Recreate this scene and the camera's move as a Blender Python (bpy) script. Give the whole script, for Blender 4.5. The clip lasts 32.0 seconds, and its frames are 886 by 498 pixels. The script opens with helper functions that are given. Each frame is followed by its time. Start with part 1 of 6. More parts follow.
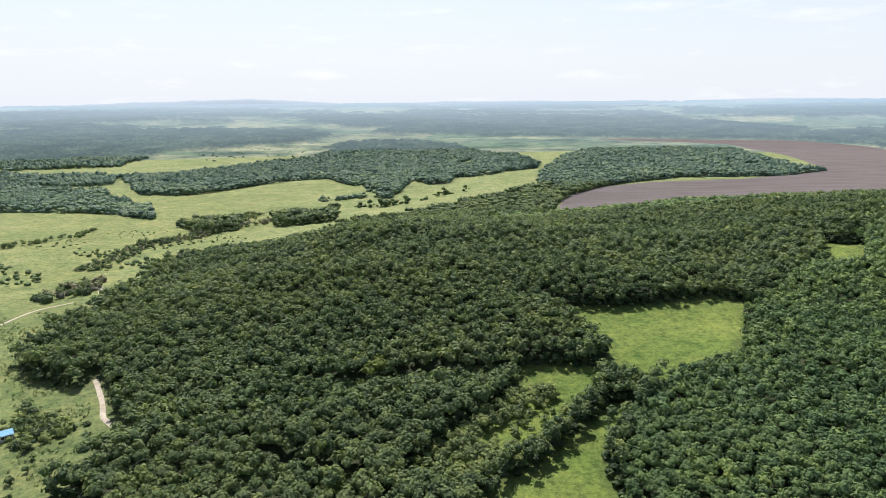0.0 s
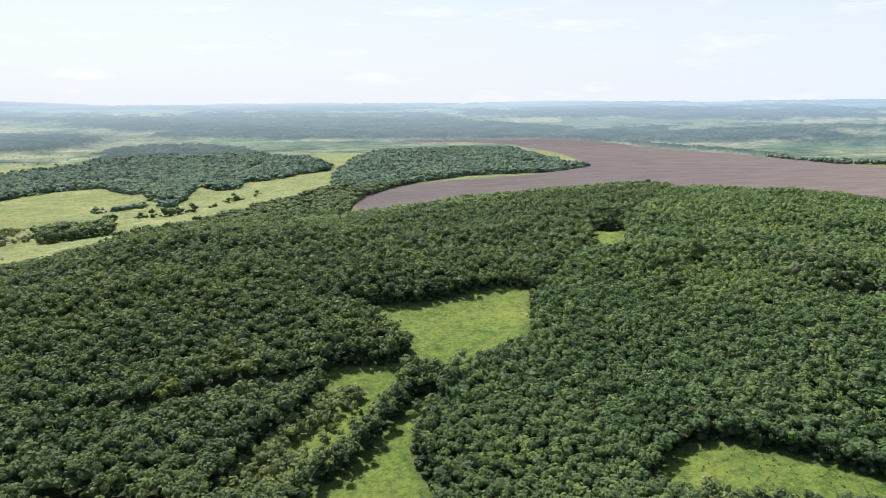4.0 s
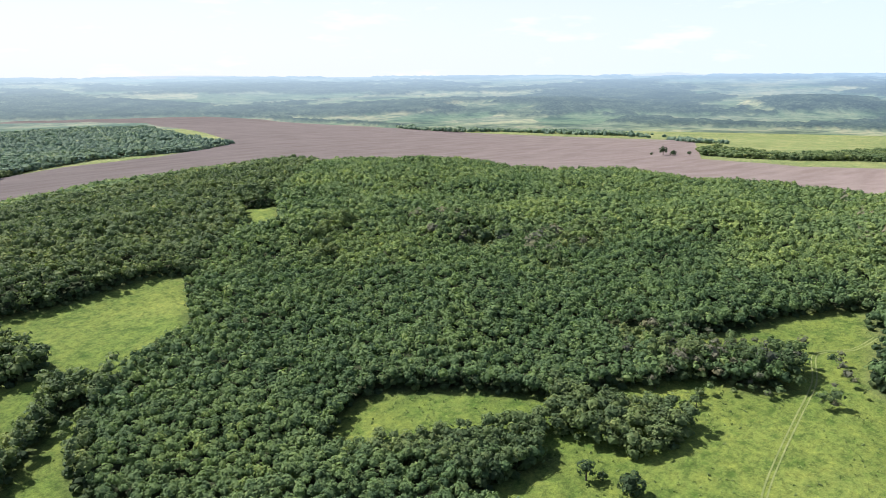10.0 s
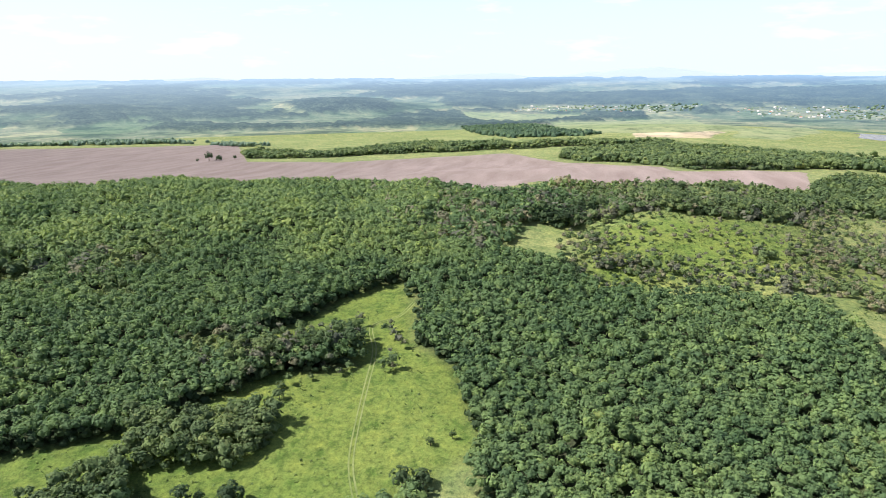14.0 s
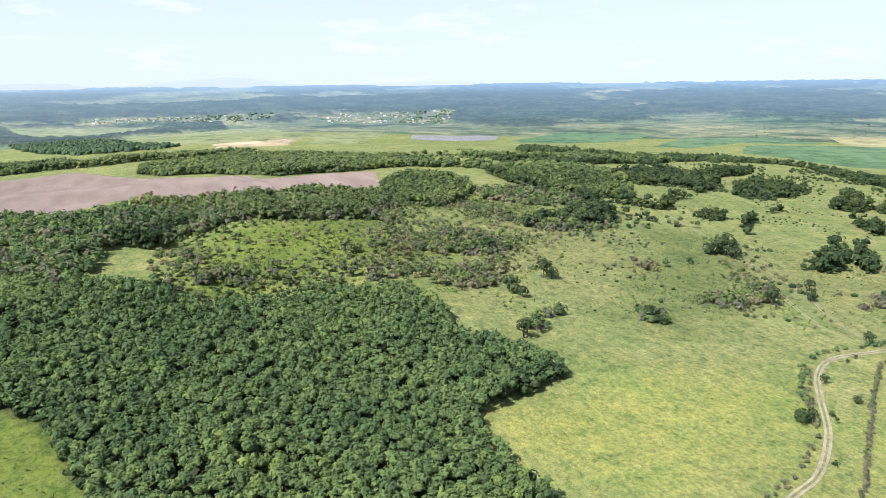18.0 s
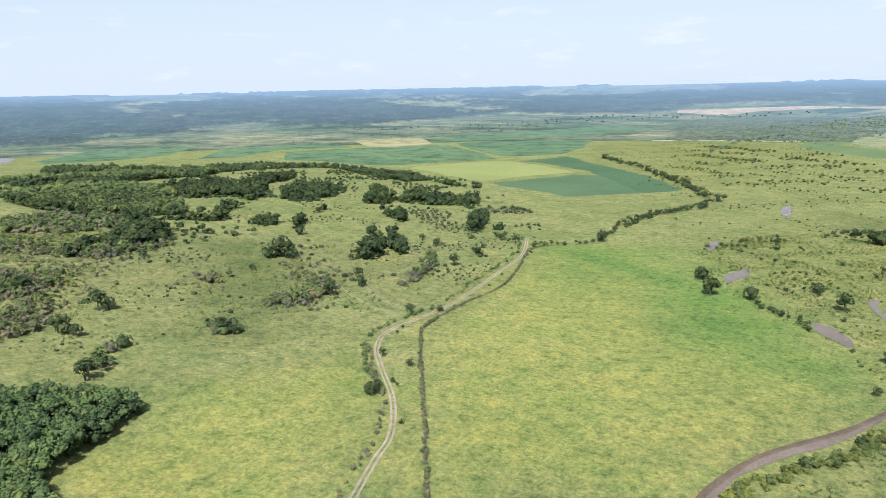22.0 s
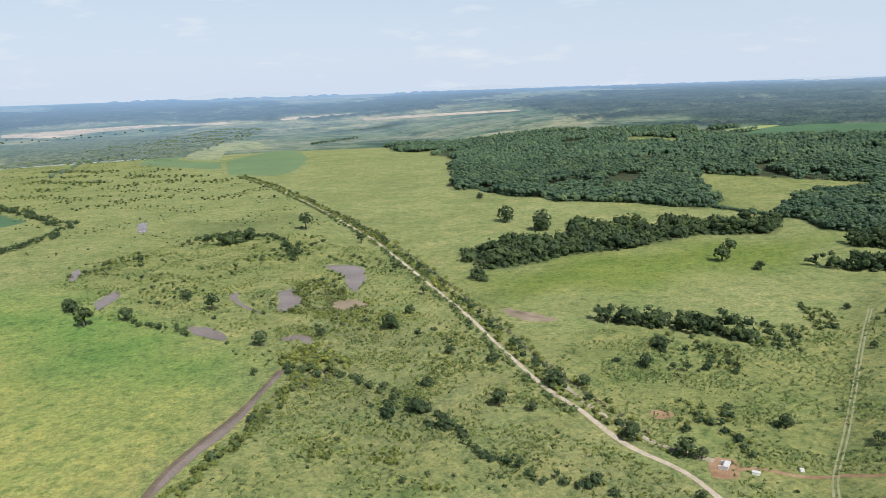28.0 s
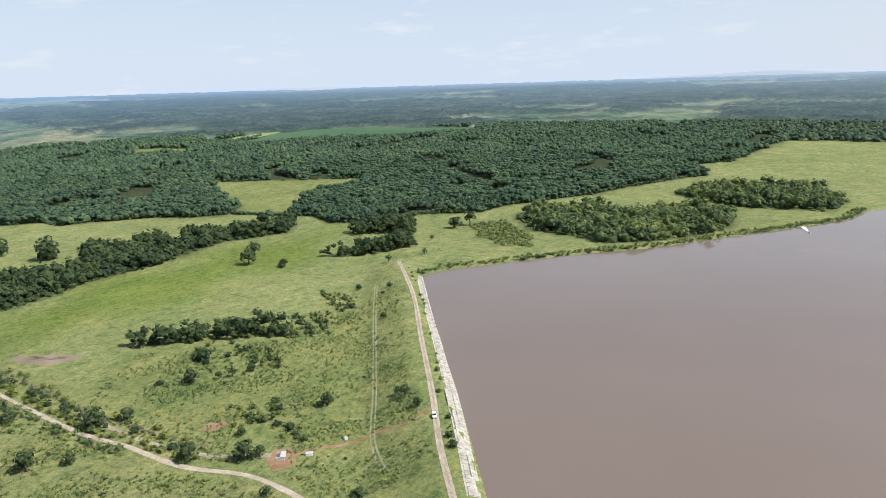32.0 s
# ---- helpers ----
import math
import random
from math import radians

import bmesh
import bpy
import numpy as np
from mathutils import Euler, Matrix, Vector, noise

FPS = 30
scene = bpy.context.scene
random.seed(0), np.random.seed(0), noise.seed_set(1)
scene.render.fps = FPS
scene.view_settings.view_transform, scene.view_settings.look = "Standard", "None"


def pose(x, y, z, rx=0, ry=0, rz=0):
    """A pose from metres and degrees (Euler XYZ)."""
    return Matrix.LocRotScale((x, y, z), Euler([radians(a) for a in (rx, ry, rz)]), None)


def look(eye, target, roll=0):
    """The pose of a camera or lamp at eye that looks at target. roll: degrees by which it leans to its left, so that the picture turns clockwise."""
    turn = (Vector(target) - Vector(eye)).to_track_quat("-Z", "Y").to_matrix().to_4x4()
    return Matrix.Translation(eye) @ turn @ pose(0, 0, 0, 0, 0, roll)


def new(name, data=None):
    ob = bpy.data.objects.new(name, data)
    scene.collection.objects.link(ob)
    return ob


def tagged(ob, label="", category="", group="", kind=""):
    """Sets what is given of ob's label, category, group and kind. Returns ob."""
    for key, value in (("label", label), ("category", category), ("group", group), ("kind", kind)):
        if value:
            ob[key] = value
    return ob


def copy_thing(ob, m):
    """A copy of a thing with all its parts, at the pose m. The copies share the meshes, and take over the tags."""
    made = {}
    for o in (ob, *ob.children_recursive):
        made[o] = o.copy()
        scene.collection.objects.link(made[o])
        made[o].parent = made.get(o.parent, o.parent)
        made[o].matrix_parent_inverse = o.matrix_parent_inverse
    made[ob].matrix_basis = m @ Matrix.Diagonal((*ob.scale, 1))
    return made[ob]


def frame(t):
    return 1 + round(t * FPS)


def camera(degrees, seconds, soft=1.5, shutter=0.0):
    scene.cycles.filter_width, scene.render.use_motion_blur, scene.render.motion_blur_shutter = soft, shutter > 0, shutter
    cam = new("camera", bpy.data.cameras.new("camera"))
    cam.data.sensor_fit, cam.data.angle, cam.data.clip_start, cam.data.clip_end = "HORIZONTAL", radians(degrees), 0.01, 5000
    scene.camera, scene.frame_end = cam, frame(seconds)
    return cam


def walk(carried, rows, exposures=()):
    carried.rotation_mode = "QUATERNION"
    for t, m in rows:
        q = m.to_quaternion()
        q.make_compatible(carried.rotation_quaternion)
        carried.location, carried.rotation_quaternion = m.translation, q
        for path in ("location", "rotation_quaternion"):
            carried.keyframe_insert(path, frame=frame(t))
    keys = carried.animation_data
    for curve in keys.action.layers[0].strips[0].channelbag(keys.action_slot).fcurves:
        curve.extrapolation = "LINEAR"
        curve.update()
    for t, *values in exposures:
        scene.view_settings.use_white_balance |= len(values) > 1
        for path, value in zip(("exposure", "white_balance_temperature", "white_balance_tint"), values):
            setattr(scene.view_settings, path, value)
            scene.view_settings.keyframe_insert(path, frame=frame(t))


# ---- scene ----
from mathutils.geometry import delaunay_2d_cdt

cam = camera(64.90, 32.0, soft=0.8)
EYE = 136.0
# seconds, yaw, pitch, roll: the camera hangs in the air and turns
ROWS = [
    (0, 0.00, -11.85, -0.53),
    (0.5, -2.42, -11.83, -0.51),
    (1, -4.81, -11.82, -0.49),
    (1.5, -7.12, -11.82, -0.48),
    (2, -9.42, -11.83, -0.46),
    (2.5, -11.46, -11.83, -0.47),
    (3, -13.37, -11.82, -0.46),
    (3.5, -15.23, -11.82, -0.50),
    (5.5, -21.69, -11.81, -0.33),
    (6, -23.65, -11.81, -0.31),
    (6.5, -25.16, -11.80, -0.23),
    (7, -26.25, -11.94, -0.26),
    (7.5, -27.74, -12.38, -0.24),
    (8, -30.84, -12.78, -0.23),
    (8.5, -34.20, -13.14, -0.23),
    (9, -37.86, -13.42, -0.22),
    (9.5, -41.57, -13.70, -0.27),
    (10, -45.34, -13.95, -0.33),
    (10.5, -49.25, -14.11, -0.30),
    (11, -53.95, -14.08, -0.30),
    (11.5, -58.43, -14.01, -0.32),
    (12, -62.88, -13.95, -0.30),
    (12.5, -67.53, -13.92, -0.31),
    (13, -71.88, -13.89, -0.31),
    (13.5, -76.56, -13.83, -0.40),
    (14, -81.33, -13.78, -0.44),
    (14.5, -86.13, -13.71, -0.47),
    (15, -90.92, -13.64, -0.56),
    (15.5, -95.71, -13.58, -0.60),
    (17.5, -109.60, -13.36, -0.59),
    (18, -114.50, -13.30, -0.63),
    (18.5, -119.83, -13.22, -0.74),
    (19, -125.02, -13.18, -0.81),
    (19.5, -130.01, -13.14, -0.93),
    (20, -133.64, -13.10, -1.03),
    (20.5, -137.65, -13.09, -1.07),
    (21, -141.76, -13.06, -1.12),
    (21.5, -146.05, -13.03, -1.17),
    (22, -150.39, -13.00, -1.21),
    (22.5, -153.42, -12.94, -1.23),
    (23, -156.63, -12.87, -1.23),
    (23.5, -160.53, -12.81, -1.27),
    (24, -164.85, -12.79, -1.33),
    (24.5, -168.60, -12.75, -1.36),
    (26.5, -186.46, -12.71, -1.64),
    (27, -191.21, -12.72, -1.80),
    (27.5, -195.74, -12.73, -1.81),
    (28, -200.66, -12.77, -1.84),
    (28.5, -205.80, -12.81, -1.90),
    (29, -210.90, -12.87, -1.92),
    (29.5, -216.04, -12.90, -2.00),
    (30, -220.94, -12.95, -1.98),
    (30.5, -225.26, -13.02, -1.88),
    (31, -229.36, -13.08, -1.82),
    (31.5, -234.61, -13.14, -1.81),
    (32, -239.11, -13.21, -1.78),
]
walk(cam, [(t, pose(0, 0, EYE, 0, 0, yaw) @ pose(0, 0, 0, 90 + pitch, 0, 0) @ pose(0, 0, 0, 0, 0, roll)) for t, yaw, pitch, roll in ROWS],
     [(0.0, 0.72), (9.0, 0.84), (14.0, 0.95), (19.0, 0.8), (21.0, 0.7), (24.0, 0.5), (27.0, 0.4), (32.0, 0.5)])

# ---- light ----
SUN_AZ, SUN_EL = -15.0, 50.0
world = bpy.data.worlds.new("sky")
scene.world = world
world.use_nodes = True
wt = world.node_tree
sky = wt.nodes.new("ShaderNodeTexSky")
sky.sky_type, sky.sun_disc = "NISHITA", False
sky.sun_elevation, sky.sun_rotation = radians(SUN_EL), radians(SUN_AZ)
sky.air_density, sky.dust_density, sky.ozone_density = 1.0, 0.6, 1.0


def sky_nodes():
    """Clear summer sky, whitish towards the horizon, with thin broken cloud."""
    def link(a, b):
        wt.links.new(a, b)

    def make(kind, **values):
        n = wt.nodes.new(kind)
        for key, v in values.items():
            n.inputs[key].default_value = v
        return n
    coord = wt.nodes.new("ShaderNodeTexCoord")
    axis = wt.nodes.new("ShaderNodeSeparateXYZ")
    link(coord.outputs["Generated"], axis.inputs[0])
    lift = wt.nodes.new("ShaderNodeVectorMath")
    lift.operation = "SCALE"
    lift.inputs["Scale"].default_value = SKY_STRENGTH
    link(sky.outputs["Color"], lift.inputs[0])
    veil = wt.nodes.new("ShaderNodeValToRGB")
    veil.color_ramp.elements[0].position, veil.color_ramp.elements[0].color = 0.0, (0.98, 0.98, 0.98, 1)
    veil.color_ramp.elements[1].position, veil.color_ramp.elements[1].color = 0.3, (0.4, 0.4, 0.4, 1)
    high = veil.color_ramp.elements.new(0.75)
    high.color = (0.08, 0.08, 0.08, 1)
    link(axis.outputs["Z"], veil.inputs["Fac"])
    squash = wt.nodes.new("ShaderNodeMapping")
    squash.inputs["Scale"].default_value = (1, 1, 4.5)
    link(coord.outputs["Generated"], squash.inputs["Vector"])
    puff = make("ShaderNodeTexNoise", Scale=8.0, Detail=7.0, Roughness=0.6)
    link(squash.outputs["Vector"], puff.inputs["Vector"])
    cover = wt.nodes.new("ShaderNodeValToRGB")
    cover.color_ramp.elements[0].position, cover.color_ramp.elements[0].color = 0.56, (0, 0, 0, 1)
    cover.color_ramp.elements[1].position, cover.color_ramp.elements[1].color = 0.74, (0.55, 0.55, 0.55, 1)
    link(puff.outputs["Fac"], cover.inputs["Fac"])
    hazy = wt.nodes.new("ShaderNodeMix")
    hazy.data_type = "RGBA"
    link(veil.outputs["Color"], hazy.inputs[0])
    link(lift.outputs[0], hazy.inputs[6])
    sunward = wt.nodes.new("ShaderNodeVectorMath")
    sunward.operation = "DOT_PRODUCT"
    link(coord.outputs["Generated"], sunward.inputs[0])
    sunward.inputs[1].default_value = (math.sin(radians(SUN_AZ)), math.cos(radians(SUN_AZ)), 0.3)
    glare = wt.nodes.new("ShaderNodeValToRGB")
    glare.color_ramp.elements[0].position, glare.color_ramp.elements[0].color = 0.0, (0.475, 0.55, 0.665, 1)
    glare.color_ramp.elements[1].position, glare.color_ramp.elements[1].color = 0.7, (0.52, 0.545, 0.6, 1)
    link(sunward.outputs["Value"], glare.inputs["Fac"])
    link(glare.outputs["Color"], hazy.inputs[7])
    cloudy = wt.nodes.new("ShaderNodeMix")
    cloudy.data_type = "RGBA"
    link(cover.outputs["Color"], cloudy.inputs[0])
    link(hazy.outputs[2], cloudy.inputs[6])
    cloudy.inputs[7].default_value = (0.66, 0.67, 0.68, 1)
    link(cloudy.outputs[2], wt.nodes["Background"].inputs["Color"])
    wt.nodes["Background"].inputs["Strength"].default_value = 1.0


SKY_STRENGTH = 0.085
sky_nodes()
sun = new("sun", bpy.data.lights.new("sun", "SUN"))
sun.data.energy, sun.data.angle, sun.data.color = 5.6, radians(0.6), (1.0, 0.965, 0.92)
sun.matrix_world = look((500 * math.sin(radians(SUN_AZ)), 500 * math.cos(radians(SUN_AZ)), 500 * math.tan(radians(SUN_EL))), (0, 0, 0))

# ---- the plan: outlines on the ground, placed to fit the camera's view, metres east and north of the camera ----
CREST_BELT = [(1187, -704), (1111, -784), (988, -803), (883, -830), (888, -900), (811, -975), (753, -966), (643, -895), (548, -860), (526, -889),
    (471, -859), (436, -843), (430, -866), (416, -838), (478, -855), (564, -919), (688, -959), (818, -985), (973, -917), (967, -787), (1066, -753),
    (1086, -644)]
RIDGE_WOOD = [(692, -366), (630, -361), (590, -366), (573, -371), (581, -402), (565, -401), (520, -382), (524, -397), (574, -438), (615, -488),
    (595, -474), (628, -473), (642, -419), (660, -380), (693, -367)]
RIDGE_BELT = [(839, -446), (741, -421), (735, -433), (741, -452), (717, -469), (752, -535), (771, -590), (860, -698), (789, -698), (867, -769),
    (907, -737), (799, -605), (787, -517), (765, -437), (827, -441)]
GROVE_K1 = [(637, -500), (614, -502), (596, -517), (594, -555), (561, -557), (559, -598), (601, -630), (616, -647), (644, -631), (691, -649),
    (694, -605), (690, -559), (669, -515)]
GROVE_K2 = [(719, -716), (669, -697), (679, -741), (701, -789), (733, -833), (706, -772), (721, -753), (689, -686)]
GROVE_K3 = [(553, -592), (526, -590), (514, -610), (526, -650), (532, -680), (543, -708), (561, -724), (601, -733), (619, -709), (603, -668)]
GROVE_K4 = [(620, -774), (589, -794), (588, -794), (620, -774)]
GROVE_K5 = [(531, -399), (523, -419), (508, -435), (493, -454), (497, -465), (518, -479), (526, -497), (546, -533), (537, -525), (536, -501),
    (518, -472), (507, -455), (532, -427), (533, -401)]
GROVE_K6 = [(487, -395), (473, -395), (456, -404), (455, -421), (442, -416), (437, -434), (444, -444), (435, -434), (451, -418), (471, -400),
    (476, -390)]
GROVE_K7 = [(473, -467), (453, -464), (453, -483), (461, -491), (480, -494), (471, -470)]
GROVE_K8 = [(439, -488), (436, -503), (453, -534), (449, -529), (446, -511), (429, -480)]
GROVE_K9 = [(466, -551), (460, -558), (481, -588), (472, -581), (467, -558)]
GROVE_K10 = [(376, -389), (365, -392), (358, -398), (352, -391), (367, -390), (364, -377)]
GROVE_K11 = [(472, -644), (458, -646), (443, -659), (456, -689), (484, -720), (518, -745), (489, -679), (469, -634)]
GROVE_K12 = [(417, -603), (380, -574), (368, -573), (383, -600), (379, -589), (408, -606), (410, -595)]
GROVE_K13 = [(441, -673), (419, -681), (381, -693), (355, -686), (363, -729), (370, -742), (409, -745), (421, -725), (465, -730), (448, -685)]
GROVE_K14 = [(303, -576), (290, -572), (290, -594), (322, -664), (326, -670), (328, -640), (300, -573)]
GROVE_K15 = [(274, -573), (257, -555), (245, -548), (248, -553), (267, -571), (274, -573)]
GROVE_K16 = [(264, -511), (243, -489), (238, -492), (240, -493), (253, -502), (260, -503)]
GROVE_K17 = [(327, -428), (310, -426), (307, -445), (323, -469), (345, -494), (351, -502), (364, -507), (338, -466), (326, -435), (319, -416)]
GROVE_K18 = [(314, -464), (294, -454), (308, -482), (326, -495), (322, -495), (348, -521), (338, -497)]
GROVE_K19 = [(463, -278), (458, -297), (465, -318), (456, -323), (452, -343), (452, -360), (475, -376), (484, -374), (498, -353), (479, -311),
    (454, -277)]
GROVE_K20 = [(410, -194), (400, -202), (395, -220), (404, -235), (406, -221), (411, -204), (403, -191)]
GROVE_K21 = [(411, -464), (406, -470), (404, -470), (409, -464)]
KNOLL_WOOD = [(531, -66), (472, -63), (459, -75), (456, -91), (459, -111), (458, -133), (461, -154), (491, -164), (514, -201), (501, -224),
    (531, -258), (562, -283), (594, -298), (631, -296), (655, -257), (619, -220), (541, -189), (549, -158), (551, -122), (531, -93), (511, -63)]
KNOLL_EDGE = [(527, -27), (519, -38), (518, -52), (533, -63), (516, -64), (522, -53), (521, -40), (511, -29)]
KNOLL_MIX = [(435, 7), (431, -14), (445, -21), (458, -33), (455, -51), (466, -59), (454, -49), (465, -28), (461, -6), (451, 8), (431, 14)]
NORTH_BELT = [(1120, 1989), (1173, 1860), (1246, 1684), (1225, 1413), (1201, 1280), (1214, 1157), (1324, 1110), (1355, 962), (1406, 840),
    (1398, 764), (1365, 679), (1311, 535), (1285, 580), (1422, 777), (1456, 902), (1375, 1061), (1292, 1174), (1229, 1289), (1312, 1610),
    (1252, 1981), (1143, 2029)]
NORTH_WOOD = [(1104, 508), (1027, 462), (1022, 415), (1027, 334), (1071, 271), (1075, 236), (1105, 166), (1260, 192), (1229, 248), (1169, 297),
    (1084, 354), (1112, 416), (1145, 496)]
NORTH_WOOD_B = [(1074, 244), (1099, 224), (1091, 164), (1118, 110), (1129, 38), (1158, -26), (1147, -91), (1168, -130), (1133, -217), (1202, -133),
    (1196, -55), (1186, 60), (1208, 158), (1242, 261), (1154, 271)]
NORTH_WOOD_C = [(1004, -14), (922, -43), (878, -98), (798, -121), (708, -137), (715, -197), (753, -268), (749, -286), (770, -306), (799, -324),
    (874, -311), (1013, -276), (1097, -211), (1151, -174), (1115, -106), (1093, -51), (1055, -20)]
NORTH_SLOPE = [(2439, 392), (1975, 256), (1451, 142), (1333, 66), (1322, -62), (1347, -95), (1440, -21), (2066, 102), (2453, 277), (2500, 381)]
VALLEY_WOOD_A = [(-592, 923), (-552, 941), (-525, 954), (-529, 1016), (-496, 1044), (-544, 1109), (-653, 1142), (-686, 1176), (-700, 1209),
    (-613, 1192), (-584, 1223), (-613, 1309), (-622, 1336), (-711, 1390), (-776, 1365), (-869, 1373)]
VALLEY_WOOD_B = [(-481, 956), (-458, 928), (-433, 916), (-397, 875), (-368, 851), (-358, 858), (-397, 932), (-402, 914), (-458, 964), (-479, 966)]
VALLEY_WOOD_C = [(-632, 1362), (-560, 1237), (-463, 1066), (-406, 1053), (-380, 1063), (-344, 1106), (-314, 1161), (-271, 1224), (-205, 1244),
    (-169, 1168), (-140, 1124), (-130, 1159), (-113, 1050), (-69, 1010), (-60, 1070), (-58, 1143), (-46, 1176), (-21, 1116), (11, 1122), (17, 1198),
    (66, 1210), (120, 1268), (176, 1298), (190, 1361), (160, 1689), (132, 1679), (98, 1792), (29, 2066), (-145, 2202), (-279, 2146), (-335, 1964),
    (-297, 1917), (-308, 1718), (-417, 1553), (-502, 1435), (-542, 1358), (-612, 1357)]
VALLEY_GLADE = [(26, 1439), (66, 1569), (70, 1456), (36, 1380)]
VALLEY_WOOD_D = [(-553, 2011), (-465, 2049), (-381, 2237), (-380, 2409), (-439, 2472), (-585, 2594), (-705, 2580), (-753, 2464)]
VALLEY_WOOD_E = [(-996, 1578), (-956, 1619), (-806, 1580), (-707, 1647), (-728, 1917), (-576, 1976), (-562, 2044), (-696, 2470), (-1010, 2623),
    (-1202, 2378), (-1330, 2123)]
VALLEY_BELT_A = [(-173, 973), (-152, 964), (-122, 981), (-108, 989), (-68, 998), (-74, 969), (-116, 1002), (-146, 978), (-165, 952)]
VALLEY_BELT_B = [(-208, 833), (-193, 800), (-168, 809), (-146, 838), (-130, 866), (-107, 909), (-90, 892), (-63, 917), (-25, 945), (-2, 996),
    (31, 1018), (53, 1043), (40, 1029), (14, 1005), (-33, 941), (-76, 894), (-106, 901), (-137, 865), (-178, 826)]
VALLEY_STRIP = [(-119, 752), (-60, 695), (-36, 681), (10, 711), (46, 731), (73, 755), (97, 759), (127, 785), (139, 854), (175, 945), (216, 994),
    (252, 1040), (317, 1064), (270, 1046), (152, 1055), (93, 978), (51, 927), (12, 877), (-23, 844), (-67, 795), (-102, 759)]
VALLEY_BELT_C = [(-274, 775), (-246, 779), (-240, 826), (-237, 806), (-254, 788), (-261, 750)]
VALLEY_BELT_D = [(-304, 778), (-284, 777), (-282, 764), (-298, 775)]
CREEK_NW_A = [(-431, 668), (-414, 692), (-386, 740), (-392, 764)]
CREEK_NW_B = [(-297, 672), (-262, 698), (-238, 754), (-219, 777), (-201, 805)]
ISLAND_GLADE = [(552, 1278), (591, 1284), (562, 1224), (532, 1221)]
CROP_LIME_RING = [(684, -1039), (580, -1192), (544, -1215), (471, -1176), (355, -1081), (417, -995), (449, -913), (488, -925), (586, -991)]
CROP_MID_RING = [(440, -911), (338, -1087), (309, -1053), (202, -889), (290, -818), (330, -845), (408, -875)]
CROP_DARK_RING = [(525, -1200), (467, -1332), (367, -1211), (237, -1070), (194, -999), (163, -940), (173, -915), (215, -877), (324, -1046),
    (354, -1090), (472, -1186)]
CROP_TEAL_A = [(1130, -1240), (1000, -1374), (873, -1493), (816, -1491), (646, -1328), (563, -1231), (601, -1186), (700, -1064), (734, -1040),
    (892, -1073), (975, -1068)]
CROP_TEAL_B = [(859, -1569), (614, -1725), (549, -1781), (533, -1706), (492, -1514), (485, -1364), (560, -1279), (597, -1280), (725, -1404)]
CROP_TEAL_C = [(1006, -1675), (690, -2395), (501, -2230), (594, -1900), (877, -1603)]
CROP_TAN_RING = [(1180, -1570), (1050, -1733), (881, -1527), (936, -1425), (986, -1378)]
CROP_PALE_A = [(1415, -818), (1655, -1112), (1522, -1301), (1433, -1251), (1312, -1071), (1298, -918), (1330, -796)]
CROP_PALE_B = [(1172, -1020), (1349, -1275), (1210, -1461), (1020, -1402), (1152, -1265), (1105, -1073)]
CROP_E = [(82, -1650), (-5, -2511), (-58, -2475), (-11, -1697), (-96, -1598), (-85, -1406), (-19, -1505)]
CROP_F = [(-66, -2469), (-247, -2290), (-253, -1944), (-126, -1920), (-98, -1627), (-17, -1725)]
CROP_D = [(-102, -1624), (-230, -1827), (-289, -1840), (-289, -1638), (-251, -1431), (-199, -1287), (-162, -1241), (-82, -1320)]
STRIP_A = [(653, -3312), (389, -3353), (126, -3420), (-232, -3354), (-255, -3182), (9, -3356), (314, -3227), (422, -3094), (630, -3190)]
STRIP_B = [(-450, -3278), (-788, -3260), (-820, -3177), (-455, -3146)]
STRIP_C = [(-793, -3027), (-969, -2888), (-1286, -2551), (-1273, -2431), (-1056, -2648), (-757, -2940)]
PALE_A = [(2613, 336), (2563, -140), (2160, 72), (2207, 215)]
PALE_B = [(1634, 55), (2292, -254), (2405, -459), (1572, -402), (1326, -254), (1378, -75)]
PALE_C = [(1357, -151), (1421, -352), (1261, -272), (1273, -142)]
PALE_D = [(1476, -378), (2001, -673), (1513, -547), (1260, -395), (1272, -306)]
PALE_E = [(2155, 9), (2268, -269), (1922, -467), (1429, -393), (1329, -202), (1611, -31)]
CREEK_TREES = [(387, -1310), (288, -1173), (206, -1040), (168, -961), (140, -898), (112, -862)]
CREEK_TREES_B = [(177, -665), (167, -737), (145, -769), (122, -811)]
BAND_WOOD = [(359, -1765), (226, -1664), (151, -2012), (12, -2569), (-44, -2659), (224, -3113), (398, -2905), (531, -2661)]
PLAIN_GROVE = [(-11, -697), (-35, -672), (-57, -678), (-64, -697), (-48, -693), (-22, -684)]
PLAIN_GROVE_B = [(-78, -680), (-84, -648), (-86, -608), (-95, -591), (-87, -598), (-82, -665)]
RIGHT_OPEN = [(-551, -611), (-605, -653), (-619, -696), (-678, -780), (-727, -834), (-769, -752), (-833, -636), (-813, -616), (-768, -607),
    (-731, -628), (-649, -592), (-567, -539)]
RIGHT_FIELD = [(-1126, -1205), (-1321, -1284), (-1441, -1271), (-1546, -1158), (-1562, -988), (-1606, -850), (-1492, -789), (-1334, -935),
    (-1297, -1039), (-1141, -1110)]
RIGHT_STRIP = [(-1148, -1308), (-1333, -1337), (-1380, -1299), (-1177, -1240), (-1114, -1231)]
RIGHT_GAP = [(-925, -1363), (-993, -1328), (-1021, -1242), (-949, -1156), (-903, -1249)]
